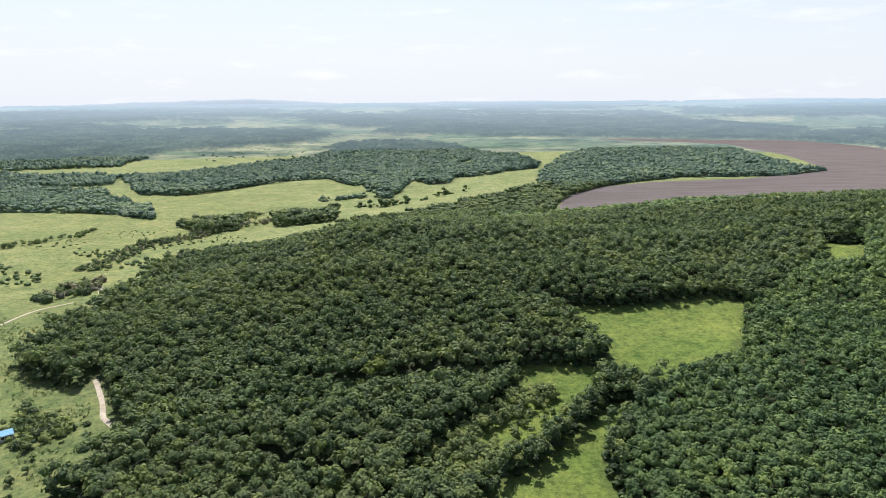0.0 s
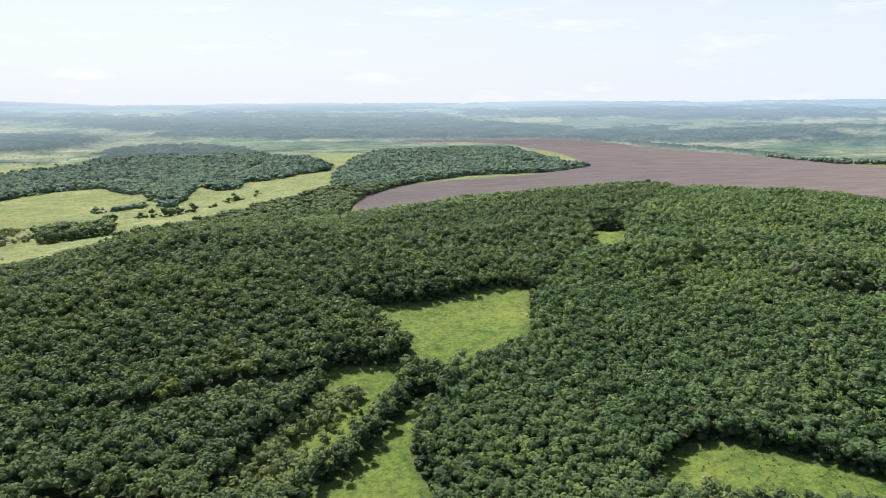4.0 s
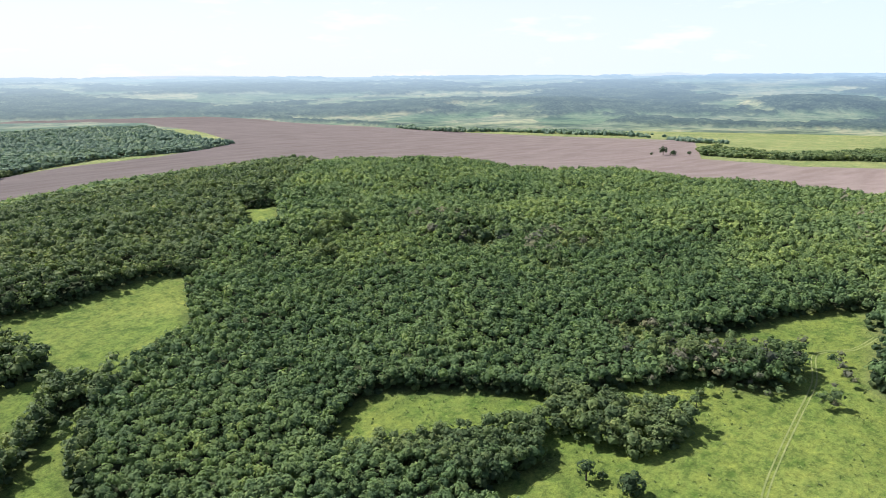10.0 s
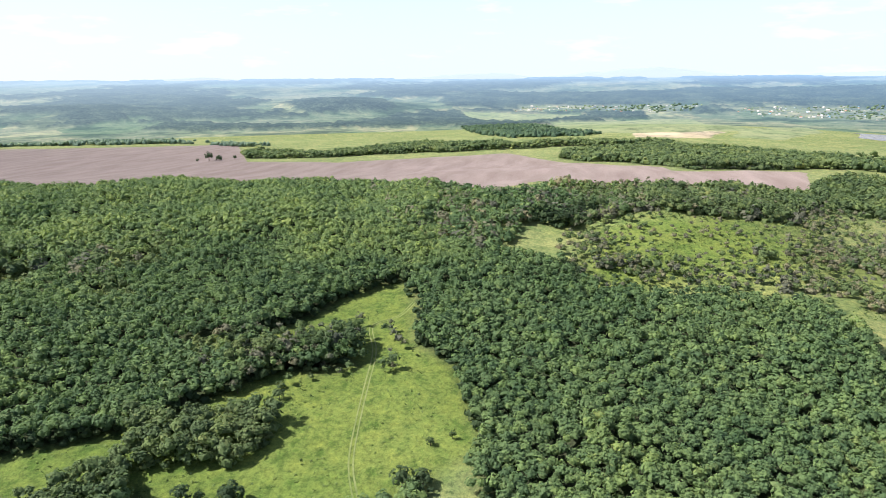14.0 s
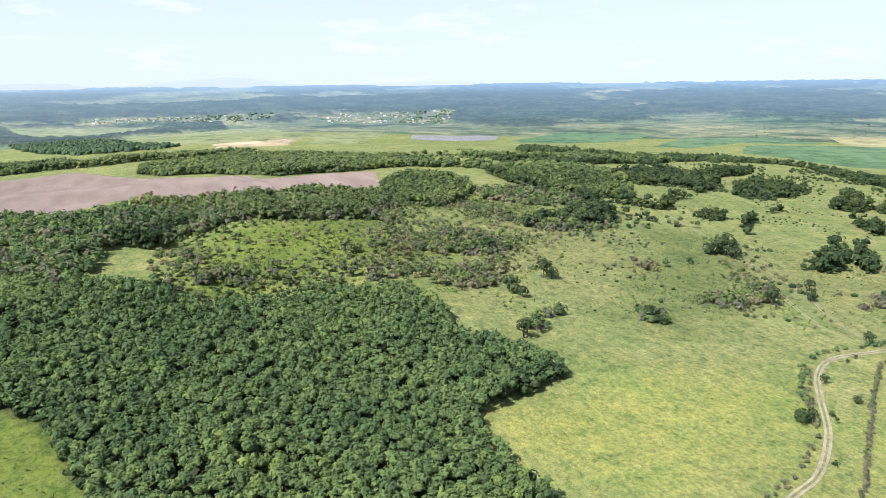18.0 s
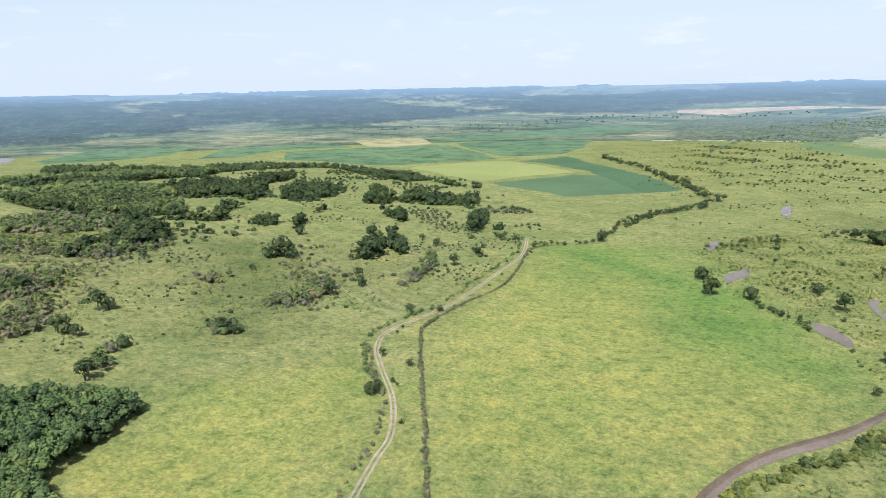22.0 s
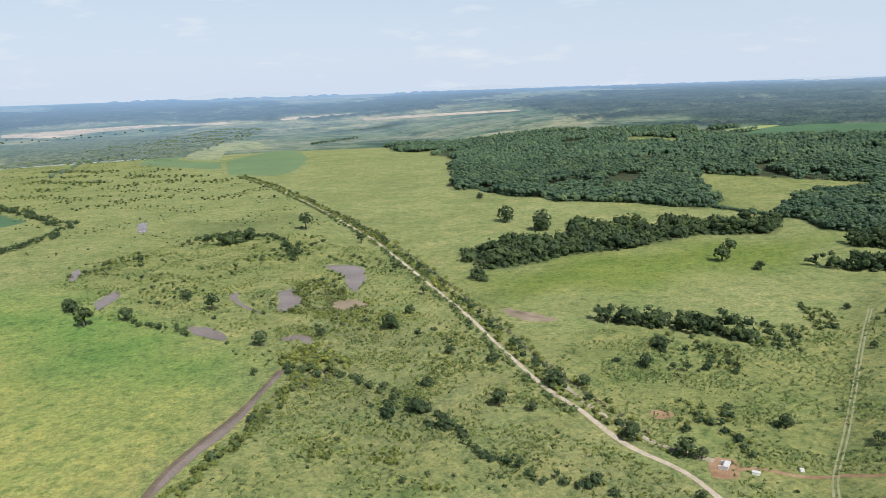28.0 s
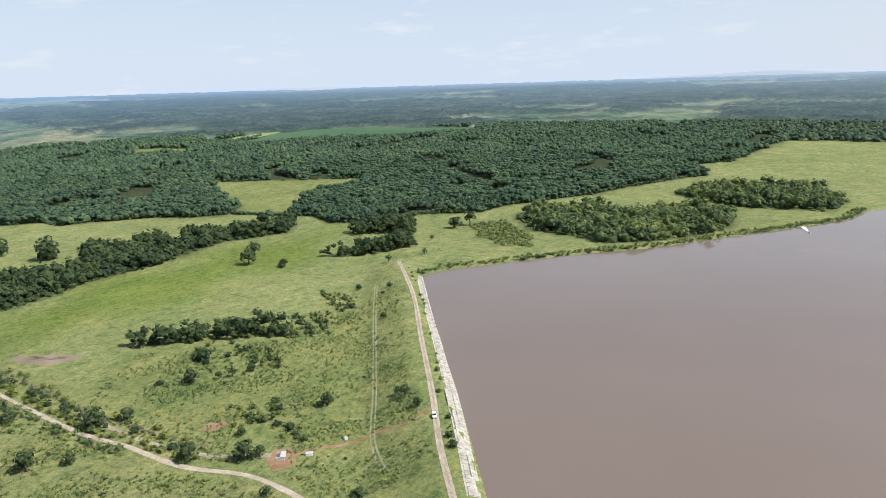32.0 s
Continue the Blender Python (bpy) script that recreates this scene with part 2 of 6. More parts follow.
WOOD_ISLAND = [(147, 1053), (174, 981), (221, 1019), (271, 1054), (332, 1082), (380, 1109), (448, 1101), (537, 1103), (645, 1176), (616, 1218),
    (644, 1432), (759, 1908), (621, 1849), (477, 1869), (382, 1775), (270, 1542), (176, 1229)]
RED_STRIP = [(-180, -380), (-187, -382), (-195, -361), (-205, -351), (-201, -347), (-185, -357)]
GULLY_A = [(-70, 296), (-57, 297), (-40, 298), (-28, 302), (-8, 302), (12, 303), (32, 303), (30, 293), (12, 294), (-8, 291), (-27, 287), (-41, 284),
    (-69, 288)]
GULLY_B = [(-79, 229), (-68, 234), (-52, 232), (-30, 225), (-30, 219), (-51, 223)]
GULLY_C = [(345, 247), (363, 221), (340, 206), (333, 233)]
GULLY_D = [(308, 291), (327, 275), (322, 260), (299, 258), (294, 274)]
GULLY_E = [(309, 231), (319, 214), (305, 197), (293, 214)]
GULLY_F = [(310, 320), (334, 281), (328, 275), (303, 313)]
GULLY_G = [(262, 162), (273, 140), (261, 122), (246, 136)]
NE_BAND_A = [(783, -265), (753, -310), (726, -354), (709, -378), (623, -369), (578, -375), (560, -410), (546, -421), (537, -449), (571, -477), (589, -462), (616, -506), (699, -547), (712, -487), (728, -431), (761, -372), (815, -335), (762, -259)]
NE_BAND_B = [(899, -274), (875, -344), (866, -373), (842, -500), (763, -504), (787, -616), (861, -789), (913, -837), (939, -664), (782, -464), (866, -381), (857, -306), (867, -265)]
PLOUGHED = [(126, 767), (158, 925), (223, 1022), (324, 1064), (464, 1075), (597, 1144), (659, 1213), (744, 1528), (832, 1998), (717, 2110), (482, 2204), (570,
    2257), (1082, 2142), (1179, 1956), (1185, 1631), (1225, 1468), (1171, 1733), (1242, 1127), (1378, 630), (1278, 589), (977, 439), (957, 294), (1026, 159), (1078, 62), (918, -21), (791, -110), (686, -117), (729, -253), (600, -213), (552, -137), (531, -74), (520, 0), (499, 88), (563, 205), (534, 309),
    (574, 448), (497, 514), (432, 595), (429, 808), (214, 800)]
CLEAR_A = [(57, 370), (71, 327), (77, 307), (72, 285), (94, 280), (109, 284), (117, 293), (132, 292), (158, 349), (169, 361), (152, 373), (127, 371), (93, 368)]
CLEAR_B = [(33, 305), (49, 304), (76, 299), (57, 268), (32, 275)]
CLEAR_C = [(81, 267), (72, 253), (60, 240), (56, 223), (59, 206), (56, 186), (6, 198), (18, 217), (34, 227), (46, 243), (55, 252), (67, 267)]
WILLOWS = [(26, 283), (50, 282), (55, 260), (35, 235), (15, 221), (3, 214), (-17, 221), (1, 250), (19, 268)]
CLEAR_D = [(258, 469), (276, 444), (244, 391), (229, 406)]
VALLEY = [(124, 180), (147, 197), (163, 196), (182, 172), (200, 145), (220, 128), (247, 102), (251, 88), (261, 74), (262, 97), (265, 129), (280, 117), (322, 100), (349, 76), (319, 63), (278, 54), (265, 36), (236, 29), (212, 19), (182, 40), (141, 100), (135, 127), (154, 123), (172, 121), (144, 147)]
FOREST_EAST = [(357, 76), (315, 60), (274, 53), (251, 37), (240, 31), (217, 21), (188, 20), (184, 16), (163, -43), (158, -104), (166, -114), (181, -105), (203, -106), (220, -117), (230, -142), (234, -164), (274, -153), (278, -137), (292, -136), (322, -139), (310, -137), (345, -127), (344, -69), (338, -24),
    (373, -11), (382, 40)]
KNOLL_OPEN = [(436, -20), (444, -50), (462, -129), (493, -178), (368, -135), (365, -73), (354, -25)]
WOOD_DOME = [(2642, 1031), (2892, 976), (3016, 814), (2610, 574), (2448, 580), (2317, 826)]
WOOD_SLOPE_B = [(1972, 1694), (2307, 1973), (2467, 1749), (2476, 1432), (2290, 1306), (2075, 1379)]
WOOD_RIDGE_FAR = [(2721, 410), (2967, -60), (2798, -684), (2814, -1084), (2828, -1221), (2021, -1090), (1894, -1447), (1758, -1938), (1576, -2172), (1554, -2738), (984,
    -3683), (86, -3563), (-402, -3191), (-1122, -2958), (-1212, -3202), (108, -4415), (2106, -3717), (3250, -2691), (3827, -2098), (3623, -878), (3421,
    515)]
VILLAGE_A = [(2909, 126), (2918, -586), (2635, -523), (2614, 126)]
VILLAGE_B = [(2778, -612), (2802, -1342), (2271, -1039), (2528, -691)]
VILLAGE_POND = [(1582, -633), (1597, -872), (1414, -758), (1378, -577)]
WOOD_HORIZON = [(-249, 2480), (391, 2315), (937, 2179), (1102, 2181), (1323, 2527), (1008, 2970), (289, 3227), (-181, 2882)]
FOREST_RIGHT = [(-488, -1578), (-522, -1528), (-602, -1567), (-514, -1422), (-538, -1432), (-533, -1344), (-504, -1230), (-447, -1155),
    (-450, -1122), (-418, -1064), (-414, -1017), (-379, -962), (-365, -902), (-389, -893), (-390, -858), (-401, -801), (-434, -782), (-424, -739),
    (-453, -726), (-480, -702), (-505, -675), (-518, -638), (-537, -620), (-551, -611), (-567, -539), (-577, -514), (-556, -463), (-566, -434),
    (-594, -418), (-632, -400), (-662, -348), (-705, -344), (-774, -308), (-825, -274), (-898, -252), (-992, -210), (-1034, -179), (-1089, -196),
    (-1120, -238), (-1184, -171), (-1859, -65), (-1805, -450), (-1672, -815), (-1466, -1145), (-1196, -1425), (-873, -1642), (-727, -1712),
    (-814, -1910), (-787, -2178), (-641, -2085), (-530, -1887)]
GROVE_A = [(-217, -542), (-214, -474), (-245, -472), (-285, -487), (-327, -484), (-381, -489), (-434, -503), (-496, -471), (-556, -519), (-491, -549), (-431,
    -552), (-363, -594), (-312, -531), (-277, -559), (-222, -540)]
GROVE_B = [(-429, -378), (-454, -342), (-493, -320), (-502, -329), (-491, -358), (-452, -365)]
GROVE_C = [(-515, -413), (-527, -384), (-547, -355), (-581, -384), (-558, -429)]
GROVE_D = [(-221, -338), (-235, -339), (-271, -305), (-280, -280), (-275, -269), (-257, -291), (-236, -318)]
GROVE_E = [(-655, -299), (-706, -303), (-743, -250), (-718, -194), (-768, -155), (-753, -105), (-654, -89), (-610, -111), (-571, -142), (-550, -172), (-575,
    -209), (-593, -260)]
GROVE_F = [(-856, -184), (-937, -171), (-979, -44), (-836, -4), (-764, -22), (-789, -108)]
LAKE = [(-178, -96.6), (-247.2, -146.8), (-406, -260.7), (-428.8, -249.4), (-463.6, -220.0), (-500.4, -188.9), (-550.0, -136.2), (-616.2, -87.0), (-671.7,
    -44.3), (-730.4, -2.2), (-790.6, 15.9), (-811.6, 44.6), (-985, 174), (-779, 450), (-383, 321), (-217, 125), (-120, 10), (-105, -34)]
DAM_ROAD = [(-170.7, -101.2), (-201.4, -124.8), (-233.7, -147.2), (-289.6, -188.1), (-356.5, -236.6), (-424.3, -293.3)]
ROAD_MAIN = [(-103, -1272), (-122, -1166), (-148, -961), (-162, -763), (-166, -651), (-168, -659), (-165, -548), (-161, -448), (-158, -380), (-152, -313), (-149,
    -265), (-151, -240), (-151, -207), (-158, -181), (-157, -159), (-154, -146)]
ROAD_WEST = [(124, -142), (128, -159), (137, -187), (143, -207), (160, -234), (182, -258), (200, -280), (209, -303), (206, -333), (203, -368), (210, -445), (217,
    -512), (239, -576)]
TRACK = [(218, -340), (249, -353), (290, -378), (363, -400)]
HEDGE = [(109, -177), (151, -245), (181, -292), (195, -321), (197, -371), (194, -430), (219, -533)]
HEDGE_B = [(220, -541), (196, -567), (177, -594), (178, -681), (151, -761), (120, -852)]
POND_E = [(48, -838), (40, -861), (37, -791), (45, -790)]
OPEN_A = [(-861, -2215), (-970, -2232), (-1015, -1967), (-992, -1770), (-919, -1757), (-844, -2096)]
OPEN_B = [(-1254, -726), (-1333, -705), (-1272, -666), (-1225, -696)]
BRUSH_WEST = [(-285, 468), (-291, 487), (-264, 516), (-266, 526), (-254, 476), (-272, 466)]
ROAD_NW = [(-136, 253), (-137, 261), (-135, 267), (-140, 272), (-147, 279), (-154, 293), (-169, 318)]
ROAD_NW_B = [(-245, 480), (-259, 512), (-268, 534)]
TRACK_NW = [(-277, 417), (-271, 444), (-253, 459)]
ZONE_RIVER = [(102, -579), (48, -682), (-32, -723), (-108, -704), (-154, -584), (-162, -414), (-155, -289), (-155, -223), (-170, -192), (14, -216), (-37, -330),
    (-21, -383), (19, -432), (60, -484)]
ZONE_DAM = [(-164, -289), (-215, -323), (-271, -267), (-373, -262), (-219, -147), (-187, -116), (-153, -147), (-165, -164), (-159, -210), (-158, -250)]
ZONE_LOW = [(-67, -524), (-146, -394), (-145, -258), (-156, -161), (-150, -150), (-24, -267)]
ZONE_KNOLL = [(436, -20), (493, -178), (587, -274), (504, -339), (364, -250), (329, -145), (368, -135), (354, -25)]
ZONE_SAVANNA = [(534, -240), (499, -386), (395, -436), (271, -508), (223, -347), (282, -261), (304, -175), (331, -151), (513, -175)]
ZONE_BAND = [(473, -1512), (230, -2236), (-157, -3004), (-369, -2921), (-29, -1884), (135, -1317), (147, -916), (252, -1067)]
ZONE_WEST = [(-287, 432), (-266, 435), (-250, 454), (-244, 481), (-224, 384), (-239, 371), (-219, 337), (-186, 314), (-163, 302), (-142, 259), (-140, 222), (-154, 218)]
ZONE_CROPS = [(1288, -1353), (950, -1760), (723, -2697), (75, -3151), (78, -3263), (804, -3002), (1376, -2168), (1732, -1830)]
MEADOW_HAY = [(187, -321), (214, -530), (170, -580), (129, -578), (51, -493), (-36, -346), (-10, -304), (24, -231), (31, -210), (119, -194)]
MEADOW_GREEN = [(197, -537), (130, -586), (86, -520), (39, -458), (-5, -397), (-30, -367), (-17, -330), (15, -344), (47, -367), (85, -420)]
MEADOW_LIME = [(218, -115), (225, -140), (228, -195), (219, -222), (204, -277), (161, -224), (131, -166), (160, -114), (180, -106), (203, -106)]
MEADOW_RIGHT = [(-203, -452), (-276, -473), (-384, -477), (-476, -452), (-532, -436), (-433, -386), (-370, -382), (-243, -390), (-185, -399)]
DRY_PATCH = [(-4, -820), (-72, -825), (-122, -799), (-92, -722), (-21, -744)]
ZONE_VALLEY = [(-418, 643), (-339, 772), (-168, 671), (-244, 594), (-253, 516), (-322, 565), (-309, 467)]
ZONE_UPPER = [(-659, 1931), (-361, 2089), (-133, 2052), (-298, 1637), (-561, 1634)]
LINE_E = [(-432, 664), (-411, 686), (-379, 724)]
LINE_A = [(-10, -712), (-44, -715), (-83, -691), (-87, -626), (-83, -578)]
LINE_B = [(-71, -316), (-84, -277), (-92, -247), (-97, -224), (-102, -209), (-111, -197), (-125, -186)]
LINE_C = [(38, -458), (12, -432), (3, -416)]
LINE_D = [(-40, -338), (-56, -327), (-66, -321)]
GOLD_A = [(-29, -250), (-45, -256), (-43, -240), (-31, -242)]
GOLD_B = [(-59, -245), (-71, -238), (-66, -227), (-58, -233)]
GOLD_C = [(-68, -209), (-80, -209), (-75, -203)]
OPEN_D = [(-1386, -667), (-1495, -582), (-1436, -577), (-1348, -648)]
OPEN_E = [(-1023, -350), (-1057, -321), (-1013, -315), (-994, -328)]
BANK = [(21, -225), (11, -242), (3, -256), (-11, -269), (-20, -286), (-32, -301), (-44, -326), (-63, -349)]
TRAIL = [(181, 55), (197, 61), (221, 65), (245, 68), (270, 71), (294, 78), (306, 68), (323, 64)]
BRUSH_A = [(406, -140), (444, -203), (420, -248), (396, -234), (396, -179)]
BRUSH_B = [(467, -281), (491, -308), (511, -402), (441, -350), (445, -299)]
BRUSH_C = [(359, -152), (373, -184), (387, -218), (345, -193), (338, -156)]
BRUSH_D = [(337, -191), (340, -200), (322, -198), (314, -188)]
BRUSH_E = [(280, -167), (286, -180), (308, -214), (289, -198), (274, -176)]
BRUSH_F = [(366, -303), (360, -329), (352, -327), (343, -294)]
BRUSH_G = [(293, -301), (299, -317), (297, -346), (295, -365), (275, -338), (280, -308)]
BRUSH_H = [(295, -253), (287, -267), (273, -259), (273, -246)]
BRUSH_I = [(254, -378), (260, -418), (285, -492), (264, -462), (245, -394)]
BRUSH_J = [(410, -113), (420, -120), (401, -124), (392, -119), (368, -122), (382, -166), (363, -159), (356, -121)]
BRUSH_K = [(371, -29), (383, -42), (380, -54), (368, -56), (358, -41)]
BRUSH_L = [(579, -289), (596, -360), (550, -398), (527, -401), (521, -315), (548, -285)]
MIXED = [(431, -13), (512, -19), (506, -26), (526, -53), (545, -110), (551, -144), (538, -189), (520, -187), (463, -153), (459, -108), (456, -61), (451, -31),
    (439, -18)]
LINE_F = [(-292, 563), (-294, 660), (-260, 720), (-229, 859)]
DOME_A = [(233, 348), (245, 353), (273, 349), (242, 337)]
DOME_B = [(217, 321), (223, 326), (247, 331), (230, 311)]
DOME_OLD = [(306, 346), (328, 316), (342, 279), (388, 236), (353, 210), (305, 202), (320, 252), (298, 285)]
WILLOW_B = [(-40, -346), (-56, -372), (-68, -362), (-72, -336), (-62, -326), (-49, -332)]
GOLD_PATCH = [(-47, 312), (-43, 330), (-34, 321), (-28, 301), (-36, 293)]
ZONE_SCRUB = [(509, -173), (524, -261), (524, -419), (433, -347), (380, -228), (339, -187), (328, -148), (358, -115), (362, -21), (413, -16), (442, -29), (443, -146)]
LINE_I = [(227, -1475), (160, -1873), (18, -2112), (-116, -2149)]
DITCH = [(-158, -264), (-157, -241), (-159, -215), (-165, -196), (-173, -183)]
DIRT_LINE = [(-175, -175), (-184, -172), (-192, -163), (-204, -155), (-210, -147), (-223, -141)]
RED_A = [(-172, -185), (-179, -183), (-179, -177), (-170, -170), (-165, -174)]
RED_B = [(-178, -227), (-186, -220), (-182, -218), (-174, -219)]
RED_C = [(-182, -387), (-192, -373), (-201, -359), (-196, -353), (-185, -373)]
DAM_TRAIL = [(-182, -137), (-199, -154), (-232, -177), (-268, -203), (-326, -245), (-372, -277)]
SPUR = [(-161, -156), (-166, -150), (-174, -147), (-188, -142)]
BRUSH_M = [(-232, -296), (-250, -303), (-231, -282), (-224, -287)]
BRUSH_N = [(-257, -298), (-251, -247), (-243, -238), (-232, -249), (-238, -270)]
BRUSH_O = [(-301, -294), (-319, -274), (-284, -246), (-273, -265)]
BRUSH_P = [(-194, -230), (-201, -212), (-219, -218), (-201, -201), (-183, -212)]
BRUSH_Q = [(-194, -203), (-194, -187), (-190, -178), (-180, -188)]
BRUSH_R = [(-355, -313), (-350, -280), (-334, -267), (-313, -268)]
MIXED_B = [(567, 145), (520, 84), (497, 26), (519, -24), (523, -51), (449, -48), (456, -20), (430, 14), (408, 18), (382, 38), (405, 63), (409, 90)]
LINE_J = [(-364, -1979), (-536, -2146)]
LINE_K = [(-639, -2599), (-783, -2538)]
ZONE_PLAIN = [(250, -981), (281, -1656), (18, -1536), (-81, -1265), (-143, -1046), (-165, -734), (-95, -669), (6, -708), (79, -619), (129, -692)]
CLUMP_A = [(135, 167), (137, 160), (153, 155), (163, 144), (188, 134), (167, 121), (154, 124), (144, 129), (129, 160)]
CLUMP_B = [(191, 135), (183, 126), (186, 114), (191, 97), (198, 92), (216, 91), (218, 96), (215, 111), (207, 126), (211, 150)]
SPUR_WOOD = [(249, 128), (257, 119), (268, 90), (281, 79), (261, 74), (255, 92), (253, 105), (243, 108), (234, 119)]
BUSH_WEST = [(-187, 276), (-190, 293), (-175, 288), (-157, 269), (-158, 259), (-167, 254), (-177, 262)]
SHORE_WILLOW = [(-593, -324), (-629, -298), (-568, -249), (-512, -218), (-516, -256)]
POND_B = [(-104, -551), (-118, -546), (-130, -531), (-122, -492), (-109, -464), (-106, -476), (-111, -515), (-106, -535)]
POND_C = [(-58, -488), (-71, -493), (-67, -476), (-72, -469), (-67, -453), (-58, -442), (-51, -444), (-55, -463)]
POND_G = [(-25, -496), (-32, -501), (-30, -480), (-37, -454), (-42, -439), (-32, -459), (-26, -479)]
POND_F = [(4, -436), (-8, -428), (-16, -409), (-14, -401), (-4, -411), (2, -422)]
POND_D = [(-44, -389), (-57, -390), (-62, -381), (-59, -370), (-56, -369), (-55, -383), (-47, -383)]
POND_H = [(63, -519), (52, -547), (48, -529), (55, -507), (60, -499)]
POND_I = [(89, -603), (88, -635), (82, -622), (85, -591)]
REED_FLAT = [(-69, -500), (-93, -512), (-104, -486), (-99, -448), (-109, -439), (-104, -415), (-80, -415), (-60, -433)]
RIVER_SCRUB = [(-42, -352), (-65, -369), (-67, -324), (-50, -309), (-32, -311), (-13, -267), (-6, -262), (-24, -305)]
SAVANNA_TRACK = [(484, -443), (427, -427), (352, -396), (293, -362), (249, -338), (222, -331)]
SAVANNA_COPSE = [(457, -610), (513, -911), (333, -760), (239, -609), (217, -500), (212, -418), (238, -382), (318, -446)]
SAVANNA_LOW = [(430, -382), (409, -421), (327, -371), (278, -341), (268, -292), (276, -262), (294, -253)]
SAVANNA_TOP = [(959, -877), (706, -953), (472, -919), (488, -792), (433, -604), (417, -515), (450, -467), (490, -438)]
VALLEY_WOOD_G = [(-1308, 2088), (-1172, 2232), (-1052, 2380), (-735, 2661), (-459, 2613), (-481, 2075), (-625, 1929), (-779, 1809), (-697, 1530), (-902, 1426)]
VALLEY_WOOD_H = [(-679, 1065), (-609, 1083), (-537, 1060), (-457, 993), (-372, 886), (-346, 827), (-410, 868), (-464, 894), (-579, 904)]
VALLEY_CLUMP = [(-304, 790), (-272, 820), (-243, 826), (-224, 747), (-255, 723)]
VALLEY_CLUMP_B = [(-203, 821), (-170, 851), (-130, 861), (-125, 789), (-185, 763)]
MUD_FLAT = [(-94, -449), (-106, -442), (-107, -429), (-92, -426), (-84, -436)]
RIVER = [(40, -196), (32, -212), (27, -231), (17, -256), (8, -270), (-3, -284), (-13, -297), (-23, -314), (-38, -341)]
RIVER_WATER = RIVER + [(-40, -338), (-26, -314), (-16, -294), (-6, -278), (4, -267), (12, -255), (20, -242), (24, -227), (28, -212), (36, -195)]
MEADOW_NW = [(-775, 1218), (-435, 1106), (-184, 1234), (-131, 1124), (-194, 774), (-244, 594), (-249, 451), (-275, 414)]
SPOTS = [(-217.1, -136.3), (-173, -178), (-180, -170), (-196, -165), (-659, -29)]
FOREST_HILL = [(0, 152), (-63, 171), (-139, 219), (-133, 253), (-143, 281), (-160, 308), (-184, 309), (-215, 335), (-222, 344), (-227, 410), (-220, 458), (-223, 542), (-193, 605), (-142, 586), (-69, 788), (29, 822), (119, 751), (213, 793), (436, 820), (447, 615), (518, 536), (507, 396), (604, 349), (584, 212),
    (541, 95), (520, 82), (417, 73), (382, 40), (349, 74), (278, 54), (168, 30), (105, 60)]
DAM_LINE = [(-121, -49), (-170.7, -101.2), (-233.7, -147.2), (-424.3, -293.3)]
STONE_LINE = [(-176.2, -96.2), (-245.2, -145.0), (-402.9, -260.7)]
TREES_RIVER = [(77, -506, 4.7), (64, -468, 5.6), (3, -500, 4.2), (-12, -464, 5.1), (-33, -383, 4.6), (-25, -339, 2.1), (-18, -287, 2.3), (-119, -718, 7.8), (-317,
    -651, 9.0), (-356, -805, 4.3), (-327, -592, 8.4), (-107, -377, 4.4), (-125, -325, 2.7), (-100, -291, 2.2), (-73, -266, 3.0), (-121, -257, 3.6), (-132,
    -247, 2.5), (-85, -267, 3.3), (-90, -265, 2.5), (-92, -248, 2.9), (-127, -400, 3.2), (-67, -382, 2.7), (38, -647, 3.2), (-153, -621, 4.2), (-228,
    -283, 3.8), (-205, -266, 3.5), (-166, -260, 3.3), (-226, -330, 3.4), (-158, -212, 3.1), (-63, -215, 1.5), (-198, -455, 5.8)]
TREES_PLAIN = [(-108, -377, 4.4), (-100, -291, 3.3), (-123, -261, 3.1), (-74, -270, 3.3), (-87, -266, 3.5), (-92, -247, 2.9), (-140, -305, 3.2), (-154, -267, 5.2),
    (-119, -361, 2.3), (-228, -284, 3.2), (-219, -193, 2.6), (-200, -450, 5.0), (-316, -647, 7.1), (-329, -595, 7.9), (-392, -383, 3.2), (-360, -816,
    4.4), (-205, -266, 2.4), (-333, -268, 2.9), (-368, -263, 2.3), (-320, -234, 2.0), (-154, -209, 2.9), (-164, -191, 2.6), (-168, -188, 2.3), (-167,
    -137, 2.9), (-152, -165, 2.3), (-206, -123, 2.0), (-200, -118, 2.0), (-238, -147, 1.5), (-124, -187, 3.0), (-127, -179, 2.1), (-115, -192, 2.1),
    (-120, -189, 1.9)]
TREES_SAVANNA = [(348, -226, 5.3), (345, -230, 4.2), (365, -392, 8.1), (358, -394, 5.3), (275, -168, 4.2), (284, -181, 3.5), (215, -337, 3.1), (202, -350, 2.4), (191,
    -272, 2.0), (170, -232, 3.4), (169, -248, 1.3), (173, -269, 2.0), (276, -338, 4.8), (272, -366, 3.9), (287, -384, 3.6), (280, -251, 4.5), (331, -192,
    4.3), (321, -195, 3.5), (314, -516, 3.0), (293, -505, 3.9), (248, -453, 4.3), (356, -351, 2.5), (174, -591, 5.1), (75, -502, 4.7), (64, -464, 5.5),
    (40, -466, 4.7), (170, -237, 2.6), (296, -347, 3.5), (336, -199, 3.0), (273, -252, 2.9), (239, -550, 4.0)]
TREES_MEADOW = [(174, 92, 4.3), (171, 106, 3.1), (174, 102, 1.8), (188, 42, 3.8), (191, 36, 3.4), (216, 30, 1.4), (211, 37, 1.6), (230, 98, 2.3), (299, 107, 2.5),
    (231, 115, 1.9)]
